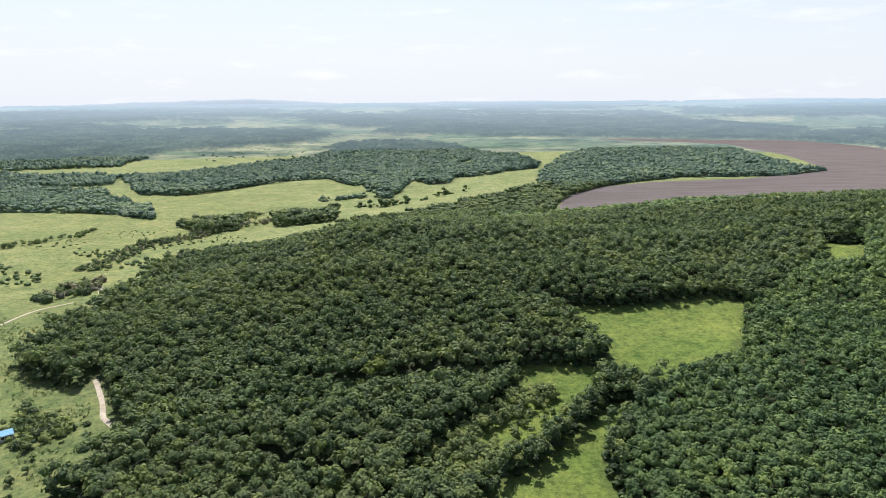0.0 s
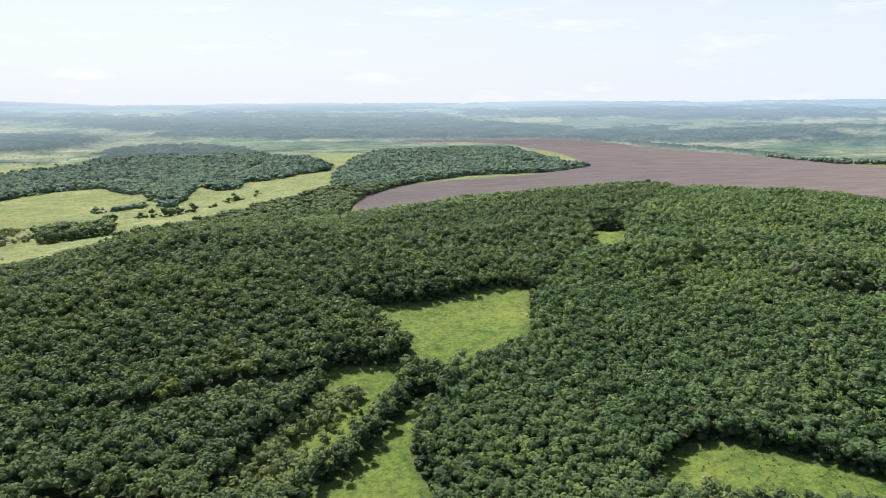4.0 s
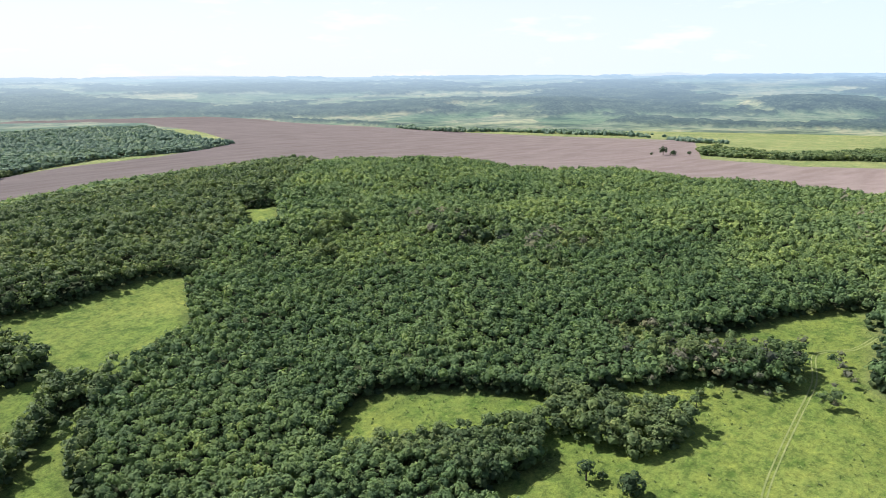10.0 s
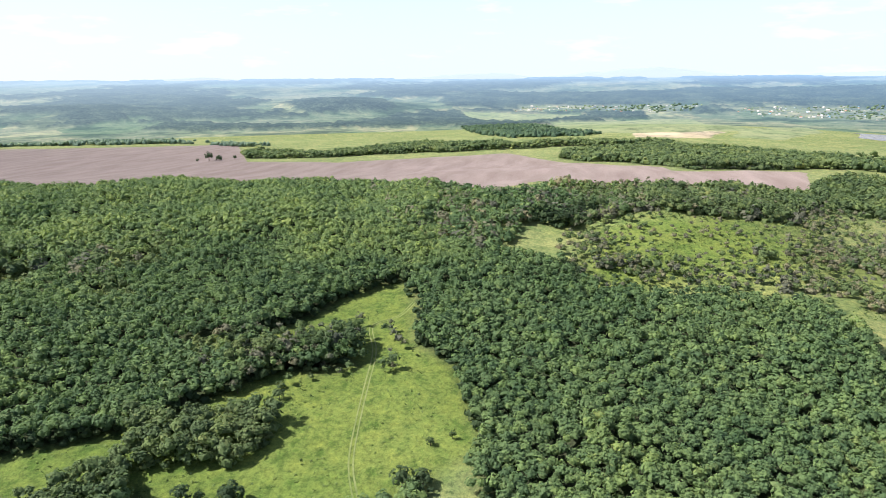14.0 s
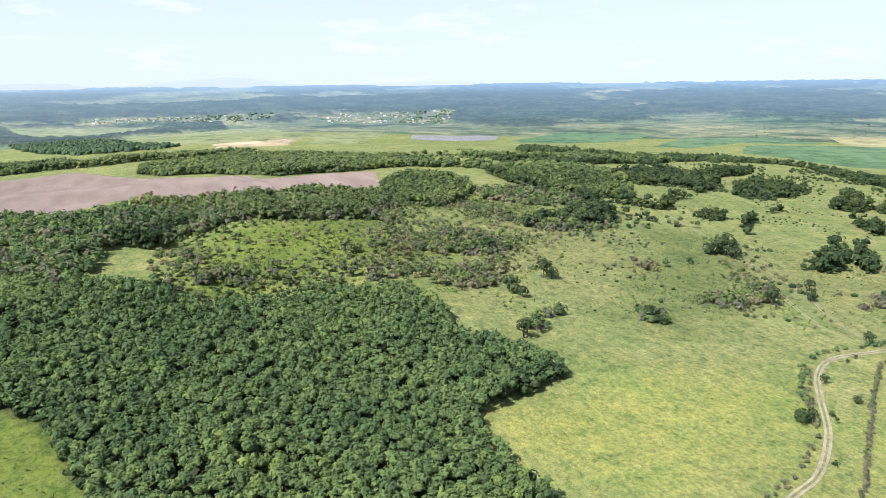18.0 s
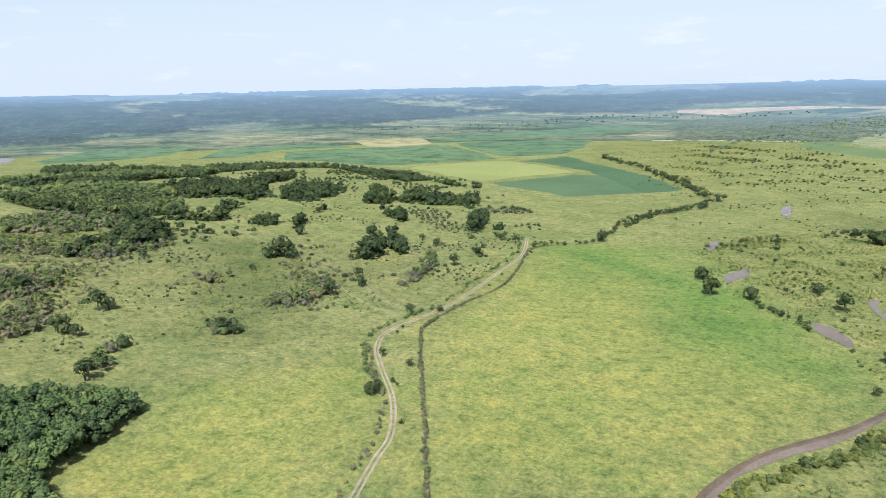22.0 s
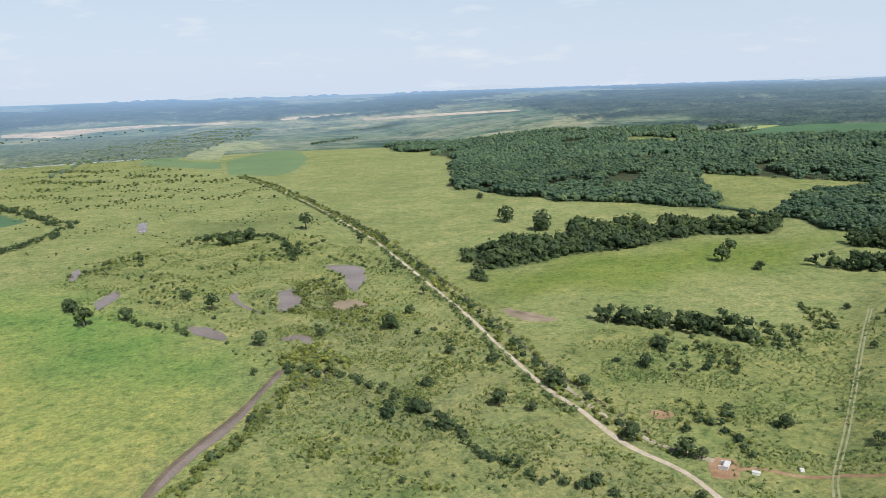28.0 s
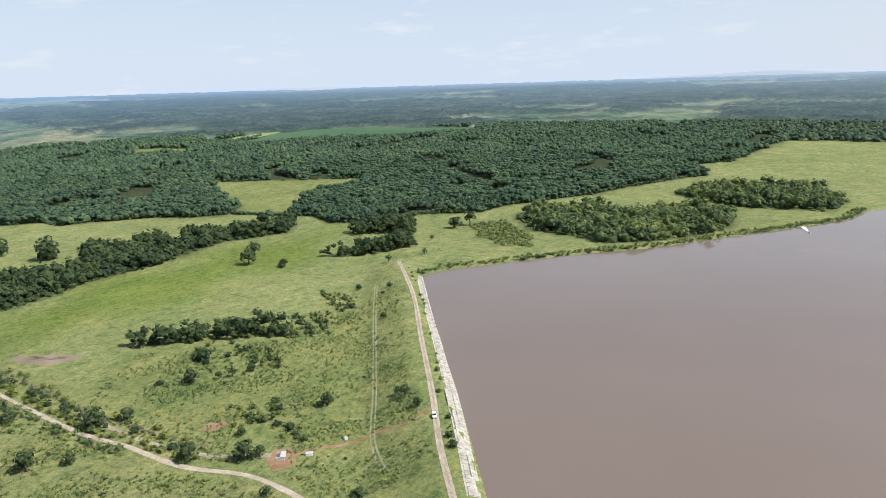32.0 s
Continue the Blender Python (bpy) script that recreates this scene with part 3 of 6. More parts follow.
TREES_DAMEND = [(-492, -343, 6.0), (-519, -346, 6.7), (-519, -401, 7.1), (-534, -395, 7.7), (-549, -388, 8.3), (-541, -364, 8.6), (-579, -332, 6.6), (-597, -325,
    6.2), (-388, -415, 6.6), (-411, -432, 5.9), (-396, -385, 3.7), (-459, -292, 2.3), (-527, -327, 2.1), (-327, -592, 9.5), (-179, -205, 2.0)]
TREES_DAM = [(-216, -191, 2.8), (-204, -267, 2.1), (-220, -254, 2.4), (-229, -251, 2.1), (-215, -258, 1.8), (-316, -231, 2.0), (-423, -302, 2.6), (-368, -289,
    2.4), (-155, -208, 3.1), (-155, -266, 4.6), (-228, -284, 2.5), (-214, -193, 1.8), (-230, -159, 2.5), (-223, -148, 2.2), (-232, -164, 2.0), (-141,
    -305, 2.9), (-74, -270, 3.0), (-86, -266, 3.5), (-91, -248, 2.9), (-99, -291, 2.5), (-122, -261, 2.3), (-107, -377, 4.4), (-124, -325, 2.4), (-127,
    -400, 3.2), (-149, -435, 3.1), (-166, -190, 4.2), (-170, -186, 2.3)]
TREES_FIELD = [(989, 526, 2.6), (997, 511, 6.8), (1003, 498, 5.1), (1009, 475, 3.4)]
TREES_WEST = [(-180, 264, 2.2), (-181, 278, 2.3), (-180, 284, 2.6), (-171, 256, 2.4), (-166, 264, 2.5), (-157, 264, 2.2), (-166, 254, 2.1), (-170, 280, 2.0), (-155, 270, 1.6), (-151, 273, 1.9), (-158, 230, 2.0)]


# centre azimuth (clockwise from +y), distance, height, spread
HILLS = [(-3.6, 480, 29.9, 110), (39.4, 617, 45.8, 208), (92, 540, 44.6, 190), (118, 880, 34, 230),
         (72, 1000, 16.3, 330), (100, 1500, 34, 330), (20, 1500, 22, 420),
         (73, 2740, 40, 220), (45, 2700, 28, 210), (55, 2720, 30, 210)]
RISE = [(-180, 3000), (-165, 2600), (-150, 1000), (-120, 850), (-80, 1200), (-30, 1500), (0, 1700), (40, 2300), (100, 2500),
        (125, 3000), (165, 3300), (180, 3000)]


def polar(az, d):
    a = math.radians(az)
    return d * math.sin(a), d * math.cos(a)


def height(x, y):
    """Ground height in metres, for arrays of x and y."""
    x, y = np.asarray(x, float), np.asarray(y, float)
    d, az = np.hypot(x, y), np.degrees(np.arctan2(x, y))
    z = np.zeros_like(x)
    for a, r, h, s in HILLS:
        cx, cy = polar(a, r)
        z = np.maximum(z, 0) + h * np.exp(-((x - cx) ** 2 + (y - cy) ** 2) / (2 * s * s))
    swell = np.sin(x / 37 + 1.4 * np.sin(y / 53)) * np.sin(y / 41 + 1.2 * np.sin(x / 61)) + 0.5 * np.sin((x + y) / 23) * np.sin((x - y) / 31)
    z = z * (1 + 0.085 * swell * np.clip((640 - d) / 160, 0.25, 1))
    r0 = np.interp(az, [a for a, r in RISE], [float(r) for a, r in RISE])
    u = np.clip((d - r0) / (4850 - r0), 0, 1)
    roll = 0.5 + 0.5 * np.sin(d / 190 + 2.4 * np.sin(np.radians(az * 5)) + 1.7 * np.sin(x / 530))
    far = np.clip((d - 2450) / 500, 0, 1) * np.clip((4550 - d) / 700, 0, 1)
    return z * (1 - u) + 131 * u ** 1.05 + 8 * roll * far



def inside(px, py, ring):
    """Which of the points lie inside the outline."""
    px, py = np.asarray(px, float), np.asarray(py, float)
    hit = np.zeros(px.shape, bool)
    for (ax, ay), (bx, by) in zip(ring, ring[1:] + ring[:1]):
        if ay != by:
            hit ^= ((ay > py) != (by > py)) & (px < (bx - ax) * (py - ay) / (by - ay) + ax)
    return hit


def edge_distance(px, py, ring, closed=True):
    px, py = np.asarray(px, float), np.asarray(py, float)
    best = np.full(px.shape, 1e9)
    pairs = zip(ring, ring[1:] + ring[:1]) if closed else zip(ring[:-1], ring[1:])
    for (ax, ay), (bx, by) in pairs:
        dx, dy = bx - ax, by - ay
        u = np.clip(((px - ax) * dx + (py - ay) * dy) / max(dx * dx + dy * dy, 1e-6), 0, 1)
        best = np.minimum(best, np.hypot(px - ax - u * dx, py - ay - u * dy))
    return best


HILL_LINE = [(-18, 18, 40), (4, 14, 28), (26, 14, 26), (62, 8, 28), (97, 12, 62), (84, 10, 40), (113, 12, 36), (150, 12, 34), (168, 9, 40), (186, 9, 56), (205, 10, 40), (228, 14, 30), (262, 16, 40)]
LAKE_LEVEL, CREST, DAM_SIDE = 4.0, 7.0, 1
DAM_A, DAM_B = DAM_LINE[0], DAM_LINE[-1]


def ground_z(x, y):
    """The ground with the lake basin and the dam cut into it."""
    z = height(x, y)
    x, y = np.asarray(x, float), np.asarray(y, float)
    far = edge_distance(x, y, LAKE)
    wet = inside(x, y, LAKE)
    z = np.where(wet, np.minimum(z, LAKE_LEVEL - np.minimum(3, far * 0.15)), np.where(far < 120, np.maximum(z, LAKE_LEVEL + 0.25 + np.minimum(far, 30) * 0.02 - np.clip(far - 40, 0, 80) * 0.06), z))
    dam = edge_distance(x, y, DAM_LINE, closed=False)
    side = (DAM_B[0] - DAM_A[0]) * (y - DAM_A[1]) - (DAM_B[1] - DAM_A[1]) * (x - DAM_A[0])
    flat = np.where(side * DAM_SIDE > 0, 5.0, 4.0)
    slope = np.where(side * DAM_SIDE > 0, 0.28, 0.4)
    bank = CREST - np.clip(dam - flat, 0, None) * slope
    base = np.where((side * DAM_SIDE > 0) & (far < 125), height(x, y), z)
    return np.where(dam < 45, np.maximum(base, bank), base)


# ---- materials ----
def material(name, rough=0.9, spec=0.2):
    m = bpy.data.materials.new(name)
    m.use_nodes = True
    b = m.node_tree.nodes["Principled BSDF"]
    b.inputs["Roughness"].default_value = rough
    b.inputs["Specular IOR Level"].default_value = spec
    return m, m.node_tree, b


def node(tree, kind, **values):
    n = tree.nodes.new(kind)
    for k, v in values.items():
        n.inputs[k.replace("_", " ")].default_value = v
    return n


def noise_value(tree, scale, detail=3.0, rough=0.6, stretch=None, turn=0.0):
    geo = tree.nodes.new("ShaderNodeNewGeometry")
    n = node(tree, "ShaderNodeTexNoise", Scale=scale, Detail=detail, Roughness=rough)
    src = geo.outputs["Position"]
    if stretch:
        mp = tree.nodes.new("ShaderNodeMapping")
        mp.inputs["Rotation"].default_value = (0, 0, radians(turn))
        mp.inputs["Scale"].default_value = stretch
        tree.links.new(src, mp.inputs["Vector"])
        src = mp.outputs["Vector"]
    tree.links.new(src, n.inputs["Vector"])
    return n.outputs["Fac"]


def ramp(tree, fac, stops):
    r = tree.nodes.new("ShaderNodeValToRGB")
    while len(r.color_ramp.elements) < len(stops):
        r.color_ramp.elements.new(0.5)
    for e, (p, c) in zip(r.color_ramp.elements, stops):
        e.position, e.color = p, (*c, 1)
    tree.links.new(fac, r.inputs["Fac"])
    return r.outputs["Color"]


def mix(tree, fac, a, b, how="MIX"):
    m = tree.nodes.new("ShaderNodeMix")
    m.data_type, m.blend_type = "RGBA", how
    for sock, val in ((m.inputs[0], fac), (m.inputs[6], a), (m.inputs[7], b)):
        if isinstance(val, (int, float)):
            sock.default_value = val
        elif isinstance(val, tuple):
            sock.default_value = (*val, 1)
        else:
            tree.links.new(val, sock)
    return m.outputs[2]


def bump(tree, b, fac, strength, distance):
    n = tree.nodes.new("ShaderNodeBump")
    n.inputs["Strength"].default_value, n.inputs["Distance"].default_value = strength, distance
    tree.links.new(fac, n.inputs["Height"])
    tree.links.new(n.outputs["Normal"], b.inputs["Normal"])


def grass_material(name):
    """Meadow grass; covers, laid out in the plan, shift it towards lush, rough, dry or hay."""
    m, t, b = material(name, 0.95, 0.1)
    wide, patch, spot = noise_value(t, 0.008, 5, 0.65), noise_value(t, 0.04, 6, 0.72), noise_value(t, 0.16, 5, 0.75)
    c = mix(t, 0.5, ramp(t, wide, [(0.3, (0.0971, 0.1248, 0.04808)), (0.5, (0.1455, 0.1678, 0.06833)), (0.7, (0.2003, 0.2141, 0.09656))]),
            ramp(t, patch, [(0.32, (0.086, 0.1158, 0.04439)), (0.5, (0.1546, 0.1766, 0.07222)), (0.68, (0.2378, 0.233, 0.1126))]))
    # first cover: leaf litter, its colour darkened as painted shade between the crowns
    for cover, stops in (("shaded_litter", [(0.32, (0.024, 0.032, 0.017)), (0.5, (0.034, 0.043, 0.023)), (0.68, (0.046, 0.054, 0.03))]),
                         ("hay", [(0.34, (0.1422, 0.1766, 0.05709)), (0.5, (0.1821, 0.2035, 0.0684)), (0.66, (0.2165, 0.2236, 0.07885))]),
                         ("lush", [(0.3, (0.07022, 0.1021, 0.02389)), (0.5, (0.1056, 0.1398, 0.03429)), (0.7, (0.1452, 0.1757, 0.04777))]),
                         ("rough", [(0.32, (0.08754, 0.1138, 0.04054)), (0.5, (0.1425, 0.1621, 0.06222)), (0.68, (0.2157, 0.2122, 0.09008))]),
                         ("green", [(0.3, (0.0583, 0.111, 0.0331)), (0.5, (0.0875, 0.154, 0.0426)), (0.7, (0.131, 0.196, 0.0567))]),
                         ("straw", [(0.32, (0.1035, 0.1188, 0.05312)), (0.5, (0.1479, 0.1611, 0.07119)), (0.68, (0.1972, 0.2064, 0.0935))]),
                         ("dry", [(0.32, (0.06026, 0.08613, 0.03)), (0.5, (0.09591, 0.1196, 0.0462)), (0.68, (0.1334, 0.1483, 0.06492))])):
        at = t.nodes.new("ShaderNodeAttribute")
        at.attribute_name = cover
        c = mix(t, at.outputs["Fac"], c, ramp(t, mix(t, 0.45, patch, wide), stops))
    hue = ramp(t, noise_value(t, 0.028, 4, 0.7), [(0.36, (0.88, 0.96, 0.9)), (0.5, (1, 1, 1)), (0.64, (1.08, 1.04, 1.0))])
    c = mix(t, 1.0, c, hue, "MULTIPLY")
    weeds = ramp(t, spot, [(0.34, (0.56, 0.7, 0.6)), (0.47, (1, 1, 1)), (0.64, (1.22, 1.14, 1.05))])
    c = mix(t, 1.0, c, weeds, "MULTIPLY")
    tuft = ramp(t, noise_value(t, 0.5, 5, 0.8), [(0.36, (0.58, 0.62, 0.6)), (0.5, (0.98, 0.98, 0.98)), (0.65, (1.3, 1.28, 1.2))])
    c = mix(t, 1.0, c, tuft, "MULTIPLY")
    blade = ramp(t, noise_value(t, 2.2, 4, 0.85), [(0.34, (0.6, 0.62, 0.6)), (0.5, (1, 1, 1)), (0.68, (1.3, 1.28, 1.2))])
    c = mix(t, 1.0, c, blade, "MULTIPLY")
    t.links.new(c, b.inputs["Base Color"])
    bump(t, b, noise_value(t, 1.6, 5, 0.85), 0.6, 0.5)
    return m


def leaf_material(name, dark, mid, light):
    m, t, b = material(name, 0.75, 0.15)
    geo = t.nodes.new("ShaderNodeNewGeometry")
    c = ramp(t, geo.outputs["Random Per Island"], [(0.0, tuple(0.45 * a + 0.55 * b for a, b in zip(dark, mid))), (0.3, mid), (0.85, mid), (1.0, tuple(0.6 * a + 0.4 * b for a, b in zip(light, mid)))])
    crown = t.nodes.new("ShaderNodeAttribute")
    crown.attribute_name = "crown"
    c = mix(t, 1.0, c, ramp(t, crown.outputs["Fac"], [(0.0, (1, 1, 1)), (0.1, (0.64, 0.7, 0.74)), (0.45, (0.95, 0.96, 0.96)), (0.8, (1.12, 1.1, 1.02)), (1.0, (1.42, 1.32, 1.1))]), "MULTIPLY")
    area = ramp(t, noise_value(t, 0.016, 5, 0.65), [(0.33, (0.7, 0.78, 0.78)), (0.5, (1, 1, 1)), (0.67, (1.24, 1.16, 1.0))])
    c = mix(t, 1.0, c, area, "MULTIPLY")
    fine = ramp(t, noise_value(t, 1.3, 4, 0.85), [(0.3, (0.74, 0.75, 0.75)), (0.5, (1.0, 1.0, 1.0)), (0.72, (1.22, 1.2, 1.15))])
    c = mix(t, 1.0, c, fine, "MULTIPLY")
    t.links.new(c, b.inputs["Base Color"])
    thin = t.nodes.new("ShaderNodeBsdfTranslucent")
    t.links.new(mix(t, 1.0, c, (1.15, 1.25, 0.85), "MULTIPLY"), thin.inputs["Color"])
    both = t.nodes.new("ShaderNodeMixShader")
    both.inputs[0].default_value = 0.3
    t.links.new(b.outputs[0], both.inputs[1])
    t.links.new(thin.outputs[0], both.inputs[2])
    t.links.new(both.outputs[0], t.nodes["Material Output"].inputs["Surface"])
    return m


def two_tone(name, a, bb, scale, rough=0.9, stretch=None, turn=0.0, bump_by=0.3, fine=1.0):
    m, t, b = material(name, rough, 0.15)
    c = ramp(t, noise_value(t, scale, 4, 0.6, stretch, turn), [(0.35, a), (0.65, bb)])
    g = ramp(t, noise_value(t, fine, 4, 0.75), [(0.3, (0.75, 0.75, 0.75)), (0.7, (1.2, 1.2, 1.2))])
    t.links.new(mix(t, 1.0, c, g, "MULTIPLY"), b.inputs["Base Color"])
    bump(t, b, noise_value(t, fine * 2, 3, 0.7), bump_by, 0.3)
    return m


GRASS = grass_material("grass")
LEAF = leaf_material("oak_leaves", (0.0541, 0.0819, 0.041), (0.102, 0.14, 0.0593), (0.194, 0.209, 0.0834))
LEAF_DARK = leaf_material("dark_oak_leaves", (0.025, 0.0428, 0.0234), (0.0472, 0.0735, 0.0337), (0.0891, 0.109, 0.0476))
LEAF_YOUNG = leaf_material("young_oak_leaves", (0.0543, 0.0942, 0.0443), (0.102, 0.155, 0.066), (0.174, 0.214, 0.0833))
# fresh young leaves, their colour lightened further as painted haze on the crest
LEAF_FRESH_HAZED = leaf_material("fresh_oak_leaves_hazed", (0.0695, 0.113, 0.05), (0.13, 0.185, 0.0747), (0.221, 0.257, 0.095))
LEAF_PLATEAU = leaf_material("plateau_oak_leaves", (0.0373, 0.0674, 0.0445), (0.0635, 0.106, 0.0645), (0.0968, 0.14, 0.0794))
WEEDS = leaf_material("meadow_weeds", (0.0865, 0.124, 0.0466), (0.134, 0.174, 0.0652), (0.196, 0.225, 0.0931))
LEAF_OLIVE = leaf_material("olive_scrub_leaves", (0.075, 0.1, 0.03), (0.13, 0.155, 0.045), (0.19, 0.205, 0.06))
LEAF_GOLD = leaf_material("yellow_green_bush", (0.134, 0.16, 0.0336), (0.202, 0.227, 0.0504), (0.269, 0.286, 0.0672))
LEAF_WILLOW = leaf_material("willow_leaves", (0.0978, 0.132, 0.05), (0.161, 0.193, 0.075), (0.23, 0.247, 0.1))
# haze painted into the leaf colour of distant woods: paler and bluer
LEAF_HAZED = leaf_material("hazed_leaves", (0.0843, 0.132, 0.106), (0.135, 0.193, 0.14), (0.192, 0.24, 0.169))
TWIGS = leaf_material("dry_twigs", (0.092, 0.0931, 0.066), (0.141, 0.139, 0.0986), (0.203, 0.189, 0.137))
RUT_PALE = two_tone("worn_grass_ruts", (0.2, 0.21, 0.11), (0.26, 0.26, 0.15), 0.2)
RUT_GRASS = two_tone("trodden_grass", (0.13, 0.16, 0.055), (0.175, 0.195, 0.075), 0.2)
BARK = two_tone("bark", (0.0444, 0.037, 0.0296), (0.104, 0.0888, 0.074), 2.0)
SOIL = two_tone("ploughed_soil", (0.165, 0.124, 0.111), (0.222, 0.174, 0.158), 0.012, 0.95, (1, 5, 1), 35)
SOIL.node_tree.nodes["Principled BSDF"].inputs["Diffuse Roughness"].default_value = 1.0
ROAD = two_tone("dirt_track", (0.266, 0.222, 0.17), (0.385, 0.333, 0.266), 0.2)
TRACK_DIRT = two_tone("rutted_earth", (0.207, 0.178, 0.133), (0.311, 0.274, 0.215), 0.15)
DIRT = two_tone("bare_earth", (0.178, 0.104, 0.0592), (0.266, 0.178, 0.111), 0.1)
MUD_FLAT_MAT = two_tone("drying_mud", (0.148, 0.122, 0.0814), (0.222, 0.178, 0.133), 0.08)
MUD = two_tone("river_mud", (0.074, 0.0592, 0.0444), (0.126, 0.0999, 0.074), 0.1)
STONE = two_tone("concrete_slab", (0.225, 0.21, 0.177), (0.42, 0.392, 0.345), 0.5, fine=2.5)
CROP_DARK = two_tone("crop_dark_green", (0.0444, 0.0925, 0.0481), (0.0577, 0.111, 0.0555), 0.01)
CROP_MID = two_tone("crop_mid_green", (0.0814, 0.133, 0.0629), (0.104, 0.155, 0.0703), 0.01)
CROP_LIME = two_tone("crop_lime", (0.17, 0.207, 0.074), (0.207, 0.237, 0.0888), 0.01)
CROP_TEAL = two_tone("crop_blue_green", (0.058, 0.108, 0.056), (0.075, 0.128, 0.066), 0.01)


def water_material():
    m, t, b = material("silty_water", 0.05, 0.5)
    b.inputs["IOR"].default_value = 1.33
    c = ramp(t, noise_value(t, 0.004, 3), [(0.3, (0.133, 0.104, 0.087)), (0.7, (0.154, 0.123, 0.105))])
    t.links.new(c, b.inputs["Base Color"])
    bump(t, b, noise_value(t, 0.5, 3), 0.05, 0.15)
    return m


WATER = water_material()
SHALLOW = two_tone("silty_shallows", (0.125, 0.1, 0.083), (0.165, 0.134, 0.113), 0.05, 0.22, bump_by=0.03)


# ---- mesh helpers ----
def mesh_from(name, verts, tris, mat, smooth=False):
    me = bpy.data.meshes.new(name)
    verts, tris = np.asarray(verts, np.float32).reshape(-1, 3), np.asarray(tris, np.int32)
    k = tris.shape[1]
    me.vertices.add(len(verts))
    me.vertices.foreach_set("co", verts.ravel())
    me.loops.add(tris.size)
    me.loops.foreach_set("vertex_index", tris.ravel())
    me.polygons.add(len(tris))
    me.polygons.foreach_set("loop_start", np.arange(0, tris.size, k, dtype=np.int32))
    me.polygons.foreach_set("loop_total", np.full(len(tris), k, np.int32))
    me.polygons.foreach_set("use_smooth", np.full(len(tris), smooth, bool))
    me.materials.append(mat)
    me.update(calc_edges=True)
    me.validate()
    return me


def drape(name, ring, mat, lift, step, label, category, level=None):
    """A sheet that lies on the ground inside an outline."""
    pts, edges = [], []
    for (ax, ay), (bx, by) in zip(ring, ring[1:] + ring[:1]):
        n = max(1, int(math.hypot(bx - ax, by - ay) / step))
        for i in range(n):
            pts.append(Vector((ax + (bx - ax) * i / n, ay + (by - ay) * i / n)))
    edges = [(i, (i + 1) % len(pts)) for i in range(len(pts))]
    xs, ys = [p[0] for p in ring], [p[1] for p in ring]
    gx, gy = np.meshgrid(np.arange(min(xs), max(xs), step), np.arange(min(ys), max(ys), step))
    gx, gy = gx.ravel(), gy.ravel()
    ok = inside(gx, gy, ring) & (edge_distance(gx, gy, ring) > step * 0.4)
    pts += [Vector((a, b)) for a, b in zip(gx[ok], gy[ok])]
    v, _, f, *_ = delaunay_2d_cdt(pts, edges, [], 1, 1e-4)
    v = np.array([(p.x, p.y) for p in v])
    rim = (edge_distance(v[:, 0], v[:, 1], ring) < 0.05) & (step > 10)
    z = np.full(len(v), float(level)) if level is not None else ground_z(v[:, 0], v[:, 1]) + np.where(rim, -0.1, lift)
    ob = new(name, mesh_from(name, np.column_stack([v, z]), np.array([list(q) for q in f]), mat, True))
    return tagged(ob, label, category, kind="structure")


def natural(ring, rng, amount):
    """A rounded, uneven version of a coarse outline."""
    p = np.array(smooth_line(list(ring) + [ring[0]], 3.0)[:-1])
    a = np.arange(len(p)) * 2 * math.pi / len(p)
    c = p.mean(0)
    swing = sum(rng.uniform(-1, 1) * np.sin(k * a + rng.uniform(0, 6)) / k ** 0.6 for k in range(2, 12))
    q = c + (p - c) * (1 + amount * swing[:, None])
    return [(float(x), float(y)) for x, y in q]


def smooth_line(line, step):
    """A polyline rounded through its points, resampled evenly."""
    p = [line[0]] + list(line) + [line[-1]]
    out = []
    for a, b, c, d in zip(p, p[1:], p[2:], p[3:]):
        n = max(2, int(math.hypot(c[0] - b[0], c[1] - b[1]) / step))
        for i in range(n):
            u = i / n
            out.append(tuple(0.5 * (2 * b[k] + (c[k] - a[k]) * u + (2 * a[k] - 5 * b[k] + 4 * c[k] - d[k]) * u * u + (3 * b[k] - a[k] - 3 * c[k] + d[k]) * u ** 3) for k in (0, 1)))
    return out + [tuple(line[-1])]


def strip_mesh(name, line, width, mat, lift, step=4.0, shift=0.0, wobble=0.15, seed=1):
    rng = np.random.RandomState(seed)
    c = np.array(smooth_line(line, step))
    d = np.gradient(c, axis=0)
    n = np.column_stack([-d[:, 1], d[:, 0]]) / np.maximum(np.linalg.norm(d, axis=1), 1e-6)[:, None]
    c = c + n * shift
    w = width / 2 * (1 + wobble * np.convolve(rng.randn(len(c) + 6), np.ones(7) / 3, "valid")[:len(c), None])
    rows = [c - n * w, c - n * w * 0.4, c + n * w * 0.4, c + n * w]
    k = len(c)
    v = np.concatenate([np.column_stack([r, ground_z(r[:, 0], r[:, 1]) + lift]) for r in rows])
    i = np.arange(k - 1)
    q = np.concatenate([np.column_stack([j * k + i, j * k + i + 1, (j + 1) * k + i + 1, (j + 1) * k + i]) for j in range(3)])
    return mesh_from(name, v, q[:, ::-1], mat, True)


ICO_V = np.array([(0, 0, -1), (0.7236, -0.5257, -0.4472), (-0.2764, -0.8506, -0.4472), (-0.8944, 0, -0.4472), (-0.2764, 0.8506, -0.4472), (0.7236, 0.5257, -0.4472),
                  (0.2764, -0.8506, 0.4472), (-0.7236, -0.5257, 0.4472), (-0.7236, 0.5257, 0.4472), (0.2764, 0.8506, 0.4472), (0.8944, 0, 0.4472), (0, 0, 1)])
ICO_F = np.array([[int(c, 16) for c in f] for f in "012 105 023 034 045 15a 216 327 438 549 1a6 267 378 489 59a 6ab 76b 87b 98b a9b".split()])


